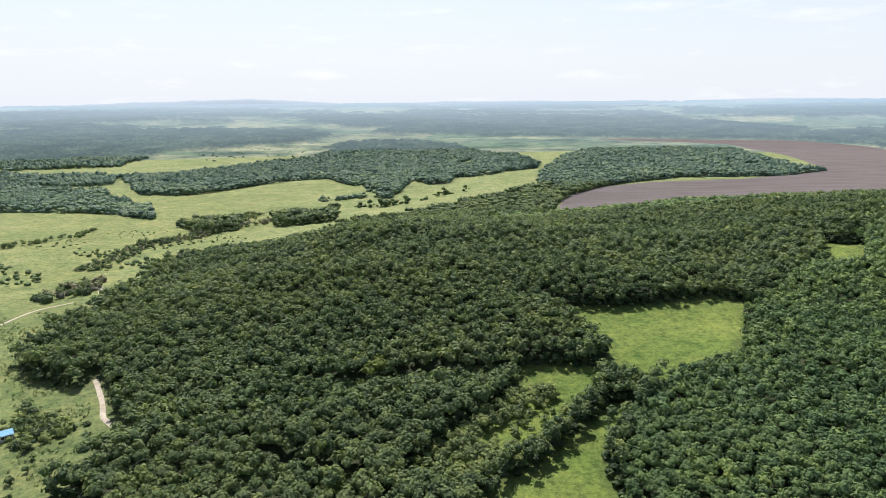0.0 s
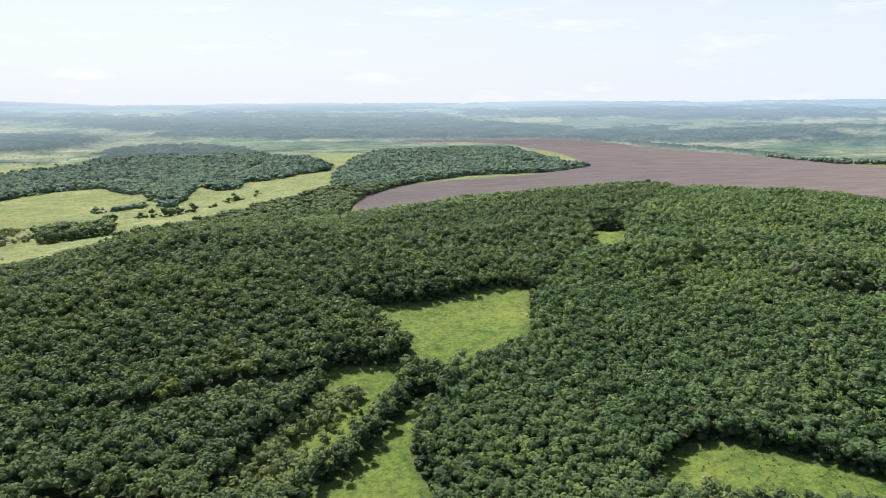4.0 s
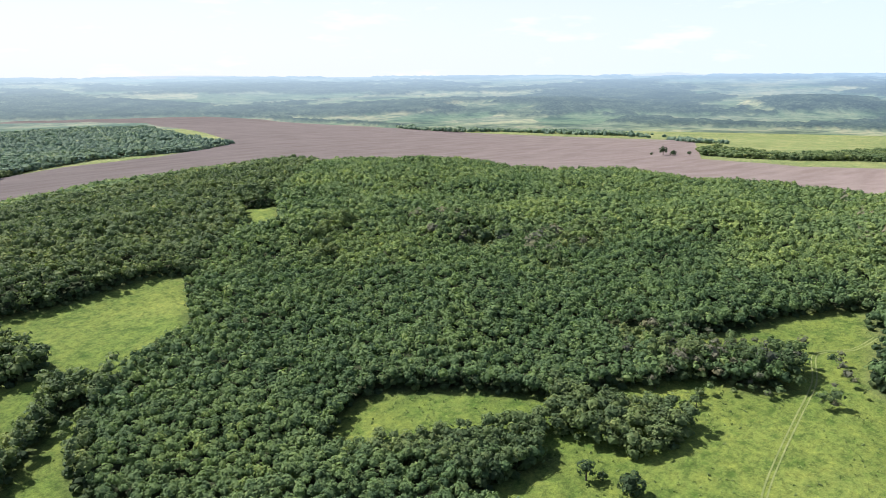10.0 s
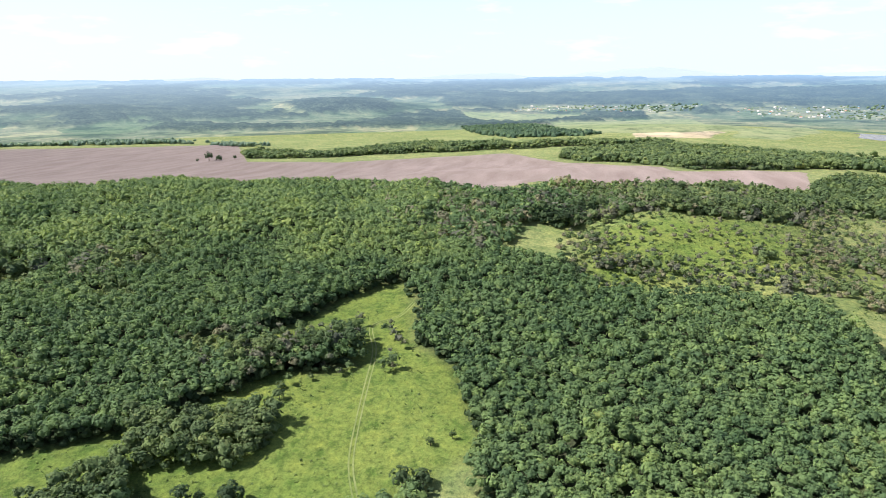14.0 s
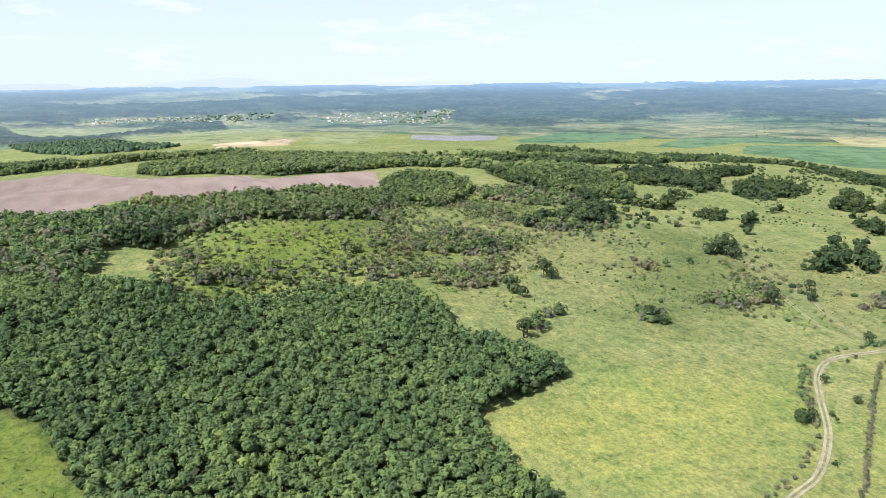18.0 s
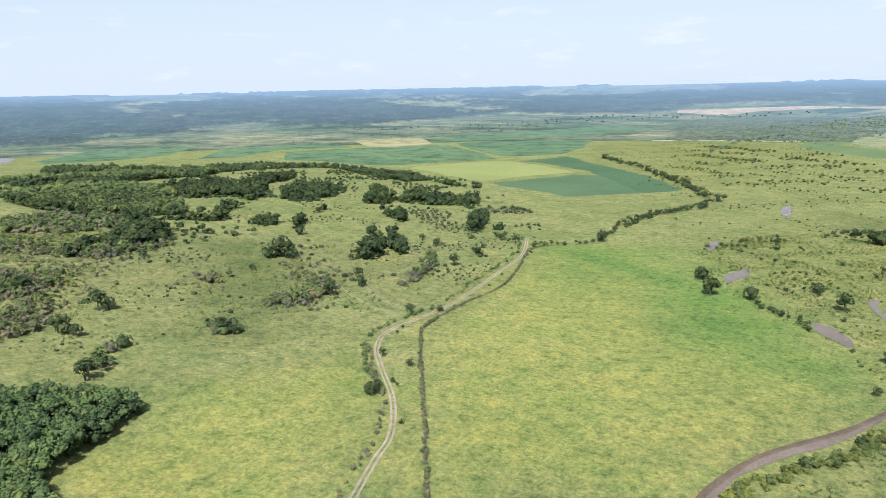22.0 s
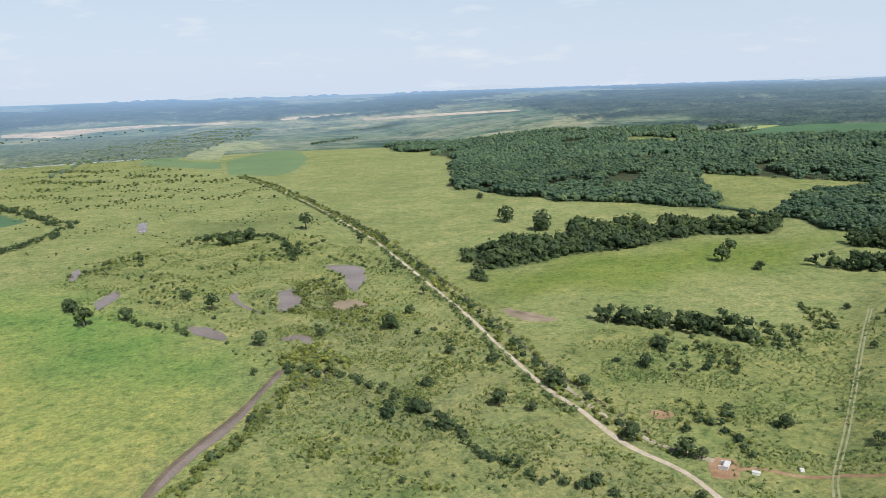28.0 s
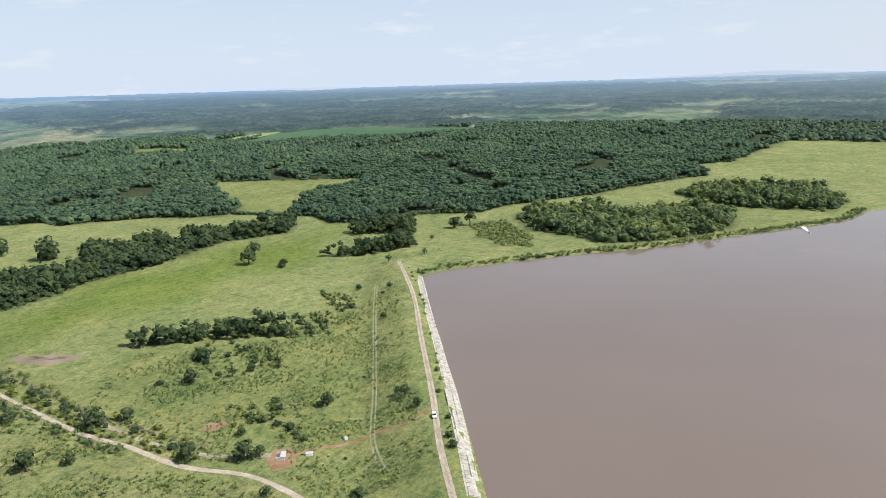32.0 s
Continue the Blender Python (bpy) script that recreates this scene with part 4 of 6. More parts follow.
def crown_template(rng, leaves, size, lobes=5, low=-0.25, core=0.8):
    """A crown about 1 in radius round the origin: a dark core, and leaf sprays clothing the rounded lobes that stand out of it."""
    v = ICO_V * (1 + 0.15 * rng.randn(12, 1)) * core * 0.86 * (1, 1, 0.85)
    mid = v[ICO_F].mean(1)
    vs, fs = [v], [ICO_F[mid[:, 2] > -0.35 * core]]
    la = rng.uniform(0, 6.3) + np.arange(lobes) * 2.4
    lz = np.linspace(0.95, low + 0.1, lobes)
    lobe = np.column_stack([np.cos(la) * np.sqrt(1 - lz ** 2), np.sin(la) * np.sqrt(1 - lz ** 2), lz]) * rng.uniform(0.48, 0.66, (lobes, 1))
    for i in range(leaves):
        out = lobe[i % lobes]
        d = out * 1.3 + 0.62 * rng.randn(3) + (0, 0, 0.12)
        d /= np.linalg.norm(d)
        n = d + (0, 0, 0.3) + 0.22 * rng.randn(3)
        n /= np.linalg.norm(n)
        u = np.cross(n, rng.randn(3))
        u /= np.linalg.norm(u)
        w = np.cross(n, u)
        k = size * rng.uniform(0.7, 1.35)
        fs.append(np.array([[0, 1, 2]]) + 12 + 3 * i)
        vs.append((out + d * rng.uniform(0.34, 0.5)) * (1, 1, 0.9) + np.array([u, -0.5 * u + 0.85 * w, -0.5 * u - 0.85 * w]) * k * rng.uniform(0.7, 1.2, (3, 1)))
    return np.concatenate(vs), np.concatenate(fs)


def trunk_template(sides, top, base=0.1):
    a = np.arange(sides) * 2 * math.pi / sides
    lo = np.column_stack([np.cos(a) * base, np.sin(a) * base, np.full(sides, -0.1)])
    hi = np.column_stack([np.cos(a) * base * 0.5, np.sin(a) * base * 0.5, np.full(sides, top)])
    i = np.arange(sides)
    j = (i + 1) % sides
    return np.concatenate([lo, hi]), np.concatenate([np.column_stack([i, j, j + sides]), np.column_stack([i, j + sides, i + sides])])


def scatter(rng, ring, spacing, near, far, holes=(), wander=1.0):
    """Jittered points inside an outline between two distances from the origin, outside the holes."""
    xs, ys = [p[0] for p in ring], [p[1] for p in ring]
    gx, gy = np.meshgrid(np.arange(min(xs) - spacing, max(xs) + spacing, spacing), np.arange(min(ys) - spacing, max(ys) + spacing, spacing * 0.87))
    gx = gx + (np.arange(gx.shape[0]) % 2)[:, None] * spacing / 2
    gx, gy = gx.ravel(), gy.ravel()
    gx, gy = gx + rng.uniform(-0.38, 0.38, gx.size) * spacing, gy + rng.uniform(-0.38, 0.38, gy.size) * spacing
    d = np.hypot(gx, gy)
    ok = (d >= near) & (d < far)
    gx, gy = gx[ok], gy[ok]
    s = spacing * 0.8 * wander
    wx = gx + s * np.sin(gy / (2.3 * spacing) + 3 * np.sin(gx / 41)) + rng.uniform(-0.5, 0.5, gx.size) * spacing * wander
    wy = gy + s * np.sin(gx / (2.7 * spacing) + 3 * np.sin(gy / 37))
    ok = inside(wx, wy, ring)
    for h in holes:
        ok &= ~inside(gx, gy, h)
    return np.column_stack([gx[ok], gy[ok]])


def wood_mesh(name, rng, pts, templates, radius, tall, mat, spread=0.33):
    """Many crowns joined: points on the ground, crown radius and tree height in metres."""
    n = len(pts)
    if n == 0:
        return [], [], []
    pick = rng.randint(0, len(templates), n)
    r = radius * (1 + spread * rng.uniform(-1, 1, n))
    h = tall * (1 + spread * 0.7 * rng.uniform(-1, 1, n))
    h = h * (1 + 0.16 * np.sin(pts[:, 0] / 17 + 2 * np.sin(pts[:, 1] / 31)) * np.sin(pts[:, 1] / 13 + 1.5 * np.sin(pts[:, 0] / 23))
             + 0.13 * np.sin(pts[:, 0] / 47 + 2.4 * np.sin(pts[:, 1] / 83)) * np.sin(pts[:, 1] / 39 + 2 * np.sin(pts[:, 0] / 71)))
    z = ground_z(pts[:, 0], pts[:, 1])
    a = rng.uniform(0, 2 * math.pi, n)
    tint = rng.uniform(0.1, 1.0, n)
    vs, fs, ts, off = [], [], [], 0
    for k, (tv, tf) in enumerate(templates):
        w = np.where(pick == k)[0]
        c, s = np.cos(a[w])[:, None], np.sin(a[w])[:, None]
        x, y, zz = tv[:, 0][None], tv[:, 1][None], tv[:, 2][None]
        v = np.stack([pts[w, 0][:, None] + r[w][:, None] * (c * x - s * y), pts[w, 1][:, None] + r[w][:, None] * (s * x + c * y),
                      (z[w] + h[w] - r[w] * 0.95)[:, None] + r[w][:, None] * zz], -1)
        fs.append((tf[None] + (np.arange(len(w)) * len(tv))[:, None, None]).reshape(-1, 3) + off)
        vs.append(v.reshape(-1, 3))
        ts.append(np.repeat(tint[w], len(tv)))
        off += len(w) * len(tv)
    return vs, fs, ts


def wood(name, rng, layers, mat, label, category="forest"):
    """One wood out of layers of (points, templates, crown radius, height)."""
    V, F, T, off = [], [], [], 0
    for pts, templates, radius, tall in layers:
        vs, fs, ts = wood_mesh(name, rng, pts, templates, radius, tall, mat)
        T += ts
        for v, f in zip(vs, fs):
            V.append(v)
            F.append(f + off)
        off += sum(len(v) for v in vs)
    if not V:
        return None
    me = mesh_from(name, np.concatenate(V), np.concatenate(F), mat)
    me.attributes.new("crown", "FLOAT", "POINT").data.foreach_set("value", np.concatenate(T).astype(np.float32))
    return tagged(new(name, me), label, category, kind="stuff")


RNG = np.random.RandomState(7)
FINE = [crown_template(RNG, 66, 0.21, 7, -0.2, 0.86) for _ in range(6)]
MEDIUM = [crown_template(RNG, 34, 0.26, 6) for _ in range(6)]
PAIR = [crown_template(RNG, 18, 0.3, 5, 0.0, 0.92) for _ in range(6)]
COARSE = [crown_template(RNG, 8, 0.3, 4, 0.0, 1.02) for _ in range(6)]
LUMP = [crown_template(RNG, 2, 0.3, 2, 0.3, core=1.1) for _ in range(6)]
TUFT = [(v[12:], f[(f >= 12).all(1)] - 12) for v, f in (crown_template(RNG, 10, 0.55, 3, -0.1, 0.45) for _ in range(5))]


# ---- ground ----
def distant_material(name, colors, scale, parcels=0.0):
    """Land towards the skyline: open ground in patches, woods by the plan; haze is painted on as glow that grows with
    distance.
    """
    m, t, b = material(name, 0.95, 0.0)
    c = ramp(t, noise_value(t, scale, 8, 0.7), list(zip((0.4, 0.47, 0.51, 0.55, 0.6), colors)))
    c = mix(t, 1.0, c, ramp(t, noise_value(t, 0.02, 6, 0.8), [(0.38, (0.5, 0.56, 0.58)), (0.47, (0.95, 0.95, 0.95)), (0.62, (1.25, 1.22, 1.15))]), "MULTIPLY")
    turned, cells = t.nodes.new("ShaderNodeMapping"), t.nodes.new("ShaderNodeTexVoronoi")
    turned.inputs["Rotation"].default_value, turned.inputs["Scale"].default_value = (0, 0, 0.5), (0.0022, 0.0062, 0.0)
    t.links.new(t.nodes.new("ShaderNodeTexCoord").outputs["Object"], turned.inputs["Vector"])
    t.links.new(turned.outputs[0], cells.inputs["Vector"])
    cells.inputs["Scale"].default_value = 1.0
    parcel = ramp(t, cells.outputs["Color"], [(0.2, (0.6, 0.78, 0.66)), (0.42, (1, 1, 1)), (0.62, (1.1, 1.02, 0.95)), (0.8, (1.6, 1.4, 1.25))])
    c = mix(t, parcels, c, mix(t, 1.0, c, parcel, "MULTIPLY"))
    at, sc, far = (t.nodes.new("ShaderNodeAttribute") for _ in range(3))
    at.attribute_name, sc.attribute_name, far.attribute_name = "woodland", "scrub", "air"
    bushes = ramp(t, noise_value(t, 0.05, 4, 0.8), [(0.42, (0.035, 0.052, 0.036)), (0.5, (0.075, 0.098, 0.062)), (0.62, (0.14, 0.16, 0.1))])
    c = mix(t, sc.outputs["Fac"], c, bushes)
    # wood colours darkened by painted crown shade, as the canopy is smooth
    leaf = ramp(t, mix(t, 0.45, noise_value(t, 0.1, 4, 0.8), noise_value(t, 0.011, 6, 0.7)), [(0.38, (0.01, 0.019, 0.019)), (0.48, (0.027, 0.042, 0.037)), (0.55, (0.05, 0.07, 0.054)), (0.64, (0.1, 0.125, 0.085))])
    c = mix(t, at.outputs["Fac"], c, leaf)
    t.links.new(c, b.inputs["Base Color"])
    # painted haze: emission in the vertex colour covers the surface by its alpha
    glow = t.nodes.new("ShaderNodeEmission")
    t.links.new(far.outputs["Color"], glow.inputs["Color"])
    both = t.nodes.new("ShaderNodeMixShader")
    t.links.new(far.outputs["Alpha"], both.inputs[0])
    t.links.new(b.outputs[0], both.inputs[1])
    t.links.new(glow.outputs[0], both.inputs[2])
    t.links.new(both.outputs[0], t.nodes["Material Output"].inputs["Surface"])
    return m


DISTANT = distant_material("distant_land", [(0.04, 0.06, 0.042), (0.085, 0.112, 0.076), (0.11, 0.137, 0.09), (0.16, 0.17, 0.115), (0.09, 0.118, 0.08)], 0.0045, 0.8)
FAR_GREEN = distant_material("distant_green_crop", [(0.075, 0.13, 0.075)] * 2 + [(0.09, 0.145, 0.082)] * 3, 0.003)
FAR_PALE = distant_material("distant_pale_crop", [(0.15, 0.18, 0.095)] * 2 + [(0.18, 0.2, 0.11)] * 3, 0.003)
FAR_OCHRE = distant_material("distant_yellow_grain", [(0.23, 0.22, 0.12)] * 2 + [(0.27, 0.25, 0.15)] * 3, 0.003)
FAR_TAN = distant_material("distant_ripe_grain", [(0.29, 0.24, 0.17)] * 2 + [(0.35, 0.29, 0.21)] * 3, 0.003)
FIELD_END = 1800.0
# azimuth, metres over which the painted haze fades the land to a third
HAZE_REACH = [(-180, 3600), (-140, 4400), (-100, 4400), (-45, 3500), (-15, 3100), (20, 3100), (50, 3500), (75, 3800), (115, 4500), (155, 4500), (180, 3600)]


def paint_haze(me):
    """Paints haze into the vertex colours of far land: grows with distance, whiter towards the sun."""
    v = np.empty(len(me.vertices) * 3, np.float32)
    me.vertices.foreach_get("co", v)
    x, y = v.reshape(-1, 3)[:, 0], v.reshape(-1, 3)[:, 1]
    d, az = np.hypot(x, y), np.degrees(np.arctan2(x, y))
    reach = np.interp(az, [a for a, r in HAZE_REACH], [float(r) for a, r in HAZE_REACH])
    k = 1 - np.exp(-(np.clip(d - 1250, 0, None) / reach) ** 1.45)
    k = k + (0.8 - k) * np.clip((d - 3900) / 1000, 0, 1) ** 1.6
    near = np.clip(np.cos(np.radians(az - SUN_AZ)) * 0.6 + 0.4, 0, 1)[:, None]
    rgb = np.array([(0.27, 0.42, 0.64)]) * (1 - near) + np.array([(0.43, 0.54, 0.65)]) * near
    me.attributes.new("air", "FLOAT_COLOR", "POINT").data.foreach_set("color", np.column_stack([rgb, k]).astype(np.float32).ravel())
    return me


def patchiness(x, y):
    return (np.sin(x / 310 + 1.7 * np.sin(y / 420)) + np.sin(y / 230 + 1.3 * np.sin(x / 370 + 1)) + 0.7 * np.sin((x + y) / 130 + 2 * np.sin((x - y) / 190))) / 2.7


FIELDS = [PLOUGHED, CROP_DARK_RING, CROP_LIME_RING, CROP_MID_RING, CROP_TEAL_A, CROP_TEAL_B, CROP_TEAL_C, CROP_TAN_RING, CROP_D, CROP_E, CROP_F, STRIP_A, STRIP_B, STRIP_C,
          CROP_PALE_A, CROP_PALE_B, PALE_A, PALE_B, PALE_C, PALE_D, PALE_E, RIGHT_FIELD, RIGHT_STRIP, RIGHT_GAP, OPEN_A, OPEN_B, VILLAGE_POND, ZONE_CROPS]
VILLAGES = [VILLAGE_A, VILLAGE_B]
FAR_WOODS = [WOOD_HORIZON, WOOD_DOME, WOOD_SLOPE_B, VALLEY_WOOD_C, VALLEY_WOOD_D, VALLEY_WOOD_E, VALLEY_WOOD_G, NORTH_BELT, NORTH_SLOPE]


def wooded(x, y):
    """Where the far plateau carries forest."""
    d, az = np.hypot(x, y), np.degrees(np.arctan2(x, y)) % 360
    start = np.interp(az, [0, 50, 62, 105, 118, 205, 216, 300, 330, 360], [2350, 2350, 2000, 2000, 3300, 3300, 1500, 1500, 2300, 2350])
    level = np.interp(az, [0, 60, 70, 115, 125, 200, 215, 320, 360], [-0.15, -0.12, 0.05, 0.05, -0.15, -0.15, -0.4, -0.35, -0.15])
    rag = 0.22 * np.sin(x / 47 + 2 * np.sin(y / 61)) * np.sin(y / 39 + 2 * np.sin(x / 53))
    ok = (d > start) & (patchiness(x, y) + rag > level) & ((az < 278) | (az > 322))
    for ring in FIELDS:
        ok &= ~inside(x, y, ring)
    return ok


def ridge_wood(x, y):
    return patchiness(x * 0.8, y * 0.8) + 0.25 * np.sin(x / 47 + 2 * np.sin(y / 61)) * np.sin(y / 39 + 2 * np.sin(x / 53)) > -0.3


def ring_mesh(name, near, far, mat, closed):
    az = np.radians(np.arange(0, 360, 0.75 if closed else 0.3))
    d = [near]
    while d[-1] < far - 1:
        d.append(min(far, d[-1] + max(5.0, d[-1] * (0.016 if closed else 0.009))))
    d = np.array(d)
    x, y = np.outer(d, np.sin(az)), np.outer(d, np.cos(az))
    z = ground_z(x, y)
    n, k = len(d), len(az)
    v = np.stack([x, y, z], -1).reshape(-1, 3)
    i, j = np.meshgrid(np.arange(n - 1), np.arange(k), indexing="ij")
    jj = (j + 1) % k
    q = np.stack([i * k + j, (i + 1) * k + j, (i + 1) * k + jj, i * k + jj], -1).reshape(-1, 4)
    x, y = v[:, 0], v[:, 1]
    if not closed:
        rng = np.random.RandomState(5)
        jx, jy = x + rng.uniform(-14, 14, len(x)), y + rng.uniform(-14, 14, len(x))
        w = wooded(jx, jy) | (inside(jx, jy, WOOD_RIDGE_FAR) & ridge_wood(jx, jy))
        for ring in FAR_WOODS:
            w |= inside(jx, jy, ring)
        for ring in FIELDS + VILLAGES:
            w &= ~inside(x, y, ring)
        w &= np.hypot(x, y) > 1840
        scrub = inside(jx, jy, ZONE_BAND) | inside(jx, jy, BAND_WOOD)
        v[:, 2] += w * (7.5 + rng.uniform(-3.4, 3.4, len(x))) + scrub * rng.uniform(0, 2.5, len(x))
    me = mesh_from(name, v, q[:, ::-1], mat, True)
    if closed:
        wander = 7 * np.sin(x / 19 + 2 * np.sin(y / 27)) * np.sin(y / 23)
        for cover, rings in COVER.items():
            w = np.zeros(len(v))
            for ring, soft in rings:
                s = np.where(inside(x, y, ring), 1, -1) * edge_distance(x, y, ring) + wander * soft / 12
                w = np.maximum(w, np.clip(0.5 + s / (2 * soft), 0, 1))
            at = me.attributes.new(cover, "FLOAT", "POINT")
            at.data.foreach_set("value", w.astype(np.float32))
    else:
        me.attributes.new("woodland", "FLOAT", "POINT").data.foreach_set("value", w.astype(np.float32))
        me.attributes.new("scrub", "FLOAT", "POINT").data.foreach_set("value", (scrub * 0.8).astype(np.float32))
        paint_haze(me)
    return me


COVER = {"lush": [(r, 5) for r in (CLEAR_A, CLEAR_B, CLEAR_C, CLEAR_D, WILLOWS, VALLEY)] + [(MEADOW_RIGHT, 25), (ZONE_KNOLL, 30), (KNOLL_OPEN, 10)],
         "green": [(MEADOW_GREEN, 40)],
         "hay": [(MEADOW_HAY, 18), (MEADOW_LIME, 20)],
         "rough": [(MEADOW_NW, 50), (RIGHT_OPEN, 6), (VALLEY_GLADE, 6), (ISLAND_GLADE, 6), (RIGHT_GAP, 6), (OPEN_B, 6), (OPEN_D, 6), (OPEN_E, 6), (ZONE_DAM, 18), (ZONE_RIVER, 60), (ZONE_BAND, 60)],
         "straw": [(ZONE_LOW, 40), (ZONE_SAVANNA, 60)],
         "shaded_litter": [(r, 6) for r in (FOREST_HILL, FOREST_EAST, FOREST_RIGHT, NORTH_WOOD_C, NORTH_WOOD, NORTH_WOOD_B, VALLEY_WOOD_A, VALLEY_WOOD_C, VALLEY_STRIP, WOOD_ISLAND, RIDGE_WOOD, KNOLL_WOOD, GROVE_A, GROVE_E, GROVE_F)],
         "dry": [(ZONE_WEST, 25), (SAVANNA_LOW, 25), (DRY_PATCH, 30)] + [(r, 4) for r in (GULLY_A, GULLY_B, GULLY_C, GULLY_D, GULLY_E, GULLY_F, GULLY_G)]}

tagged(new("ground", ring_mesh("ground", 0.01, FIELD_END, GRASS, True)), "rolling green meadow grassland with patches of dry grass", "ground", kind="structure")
tagged(new("backdrop", ring_mesh("backdrop", FIELD_END, 4860, DISTANT, False)), "far plain and plateau of meadows, fields and woods with painted haze", "backdrop", kind="structure")


def skyline_hill(az, wide, high, label):
    """A long low hill on the skyline."""
    u = np.linspace(-1, 1, 61)
    rng = np.random.RandomState(int(az * 10) % 1000)
    bumps = np.convolve(rng.randn(70), np.ones(10) / 10, "valid")[:61] * 0.35
    top = 120 + high * np.clip((np.cos(u * math.pi) * 0.5 + 0.5) * (1 + bumps), 0, None)
    a = np.radians(az + u * wide)
    rows = []
    for d, h in ((4800, np.full(61, 90.0)), (4840, 120 + (top - 120) * 0.75), (4870, top)):
        rows.append(np.column_stack([d * np.sin(a), d * np.cos(a), h]))
    v = np.concatenate(rows)
    i = np.arange(60)
    q = np.concatenate([np.column_stack([j * 61 + i, j * 61 + i + 1, (j + 1) * 61 + i + 1, (j + 1) * 61 + i]) for j in range(2)])
    tagged(new("distant_hill", mesh_from("distant_hill", v, q, HAZE_GLOW, True)), label, "backdrop", kind="structure")


# haze over the hills is painted as emission; the hills give no light
HAZE_GLOW, ht, hb = material("haze_glow_hill", 1.0, 0.0)
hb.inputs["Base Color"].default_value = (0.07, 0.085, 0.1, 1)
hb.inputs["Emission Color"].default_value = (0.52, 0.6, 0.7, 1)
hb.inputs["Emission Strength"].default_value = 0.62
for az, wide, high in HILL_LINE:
    skyline_hill(az, wide, high, "hill on the far horizon, pale blue with haze painted as glow")

drape("ploughed_field", PLOUGHED, SOIL, 0.45, 12, "large bare ploughed field of brown soil", "field")
tagged(drape("lake", LAKE, WATER, 0, 40, "wide lake of silty brown water", "lake", level=LAKE_LEVEL), kind="structure")
layer = 0.2
for ring, mat, text in ((CROP_DARK_RING, CROP_DARK, "dark green crop field with straight edges"),
                        (CROP_LIME_RING, CROP_LIME, "pale lime green crop field"),
                        (CROP_MID_RING, CROP_TEAL, "mid green crop field beside the dark crop"),
                        (CROP_TEAL_A, FAR_GREEN, "blue-green crop field on the plain"),
                        (CROP_TEAL_B, FAR_GREEN, "dark blue-green crop field on the plain"),
                        (CROP_TEAL_C, FAR_GREEN, "long green crop field on the plain"),
                        (CROP_TAN_RING, FAR_OCHRE, "ripe tan grain field"),
                        (CROP_PALE_A, FAR_GREEN, "green crop strip at the foot of the ridge"),
                        (CROP_PALE_B, FAR_GREEN, "green crop strip on the plain"),
                        (CROP_D, CROP_MID, "bright green crop field beside the road"),
                        (CROP_F, FAR_PALE, "pale stubble field"),
                        (CROP_E, CROP_MID, "bright green crop field"),
                        (STRIP_A, FAR_TAN, "long bare tan strip below the far ridge"),
                        (STRIP_B, FAR_TAN, "bare tan strip below the far ridge"),
                        (STRIP_C, FAR_TAN, "bare tan strip on the far plain"),
                        (PALE_A, FAR_PALE, "pale meadow below the village"),
                        (PALE_B, FAR_PALE, "pale green hay meadow on the plain"),
                        (PALE_C, FAR_TAN, "mown tan meadow on the plain"),
                        (PALE_D, FAR_PALE, "pale hay meadow near the pond"),
                        (PALE_E, FAR_PALE, "pale hay meadow behind the wood"),
                        (RIGHT_FIELD, CROP_DARK, "dark green crop field between the woods"),
                        (RIGHT_STRIP, CROP_LIME, "pale grass strip between the woods")):
    # fields carry the same painted haze colours as the backdrop
    paint_haze(drape("crop_field", ring, mat, layer, 30, text, "field").data)
    layer += 0.03

for nm, line, w, mat, lift, text in (("road", ROAD_MAIN, 2.4, ROAD, 0.12, "pale straight gravel road across the plain"),
                                     ("road", ROAD_NW, 2.6, ROAD, 0.12, "pale dirt road leaving the forest"),
                                     ("road", ROAD_NW_B, 2.4, ROAD, 0.12, "pale dirt road in the valley"),
                                     ("track", TRACK_NW, 2.5, ROAD, 0.1, "pale farm track on the slope"),
                                     ("track", DIRT_LINE, 2.2, DIRT, 0.1, "bare earth ditch line"),
                                     ("ditch", DITCH, 2.6, TRACK_DIRT, 0.1, "bare earth ditch beside the road"),
                                     ("track", SPUR, 2.2, RUT_GRASS, 0.1, "faint track joining the road to the dam"),
                                     ("river_bank", RIVER, 2.6, MUD, 0.26, "bare muddy river bank")):
    tagged(new(nm, strip_mesh(nm, line, w, mat, lift, seed=3 if "river" in nm else 1)), text, nm.replace("_", " "), kind="structure")
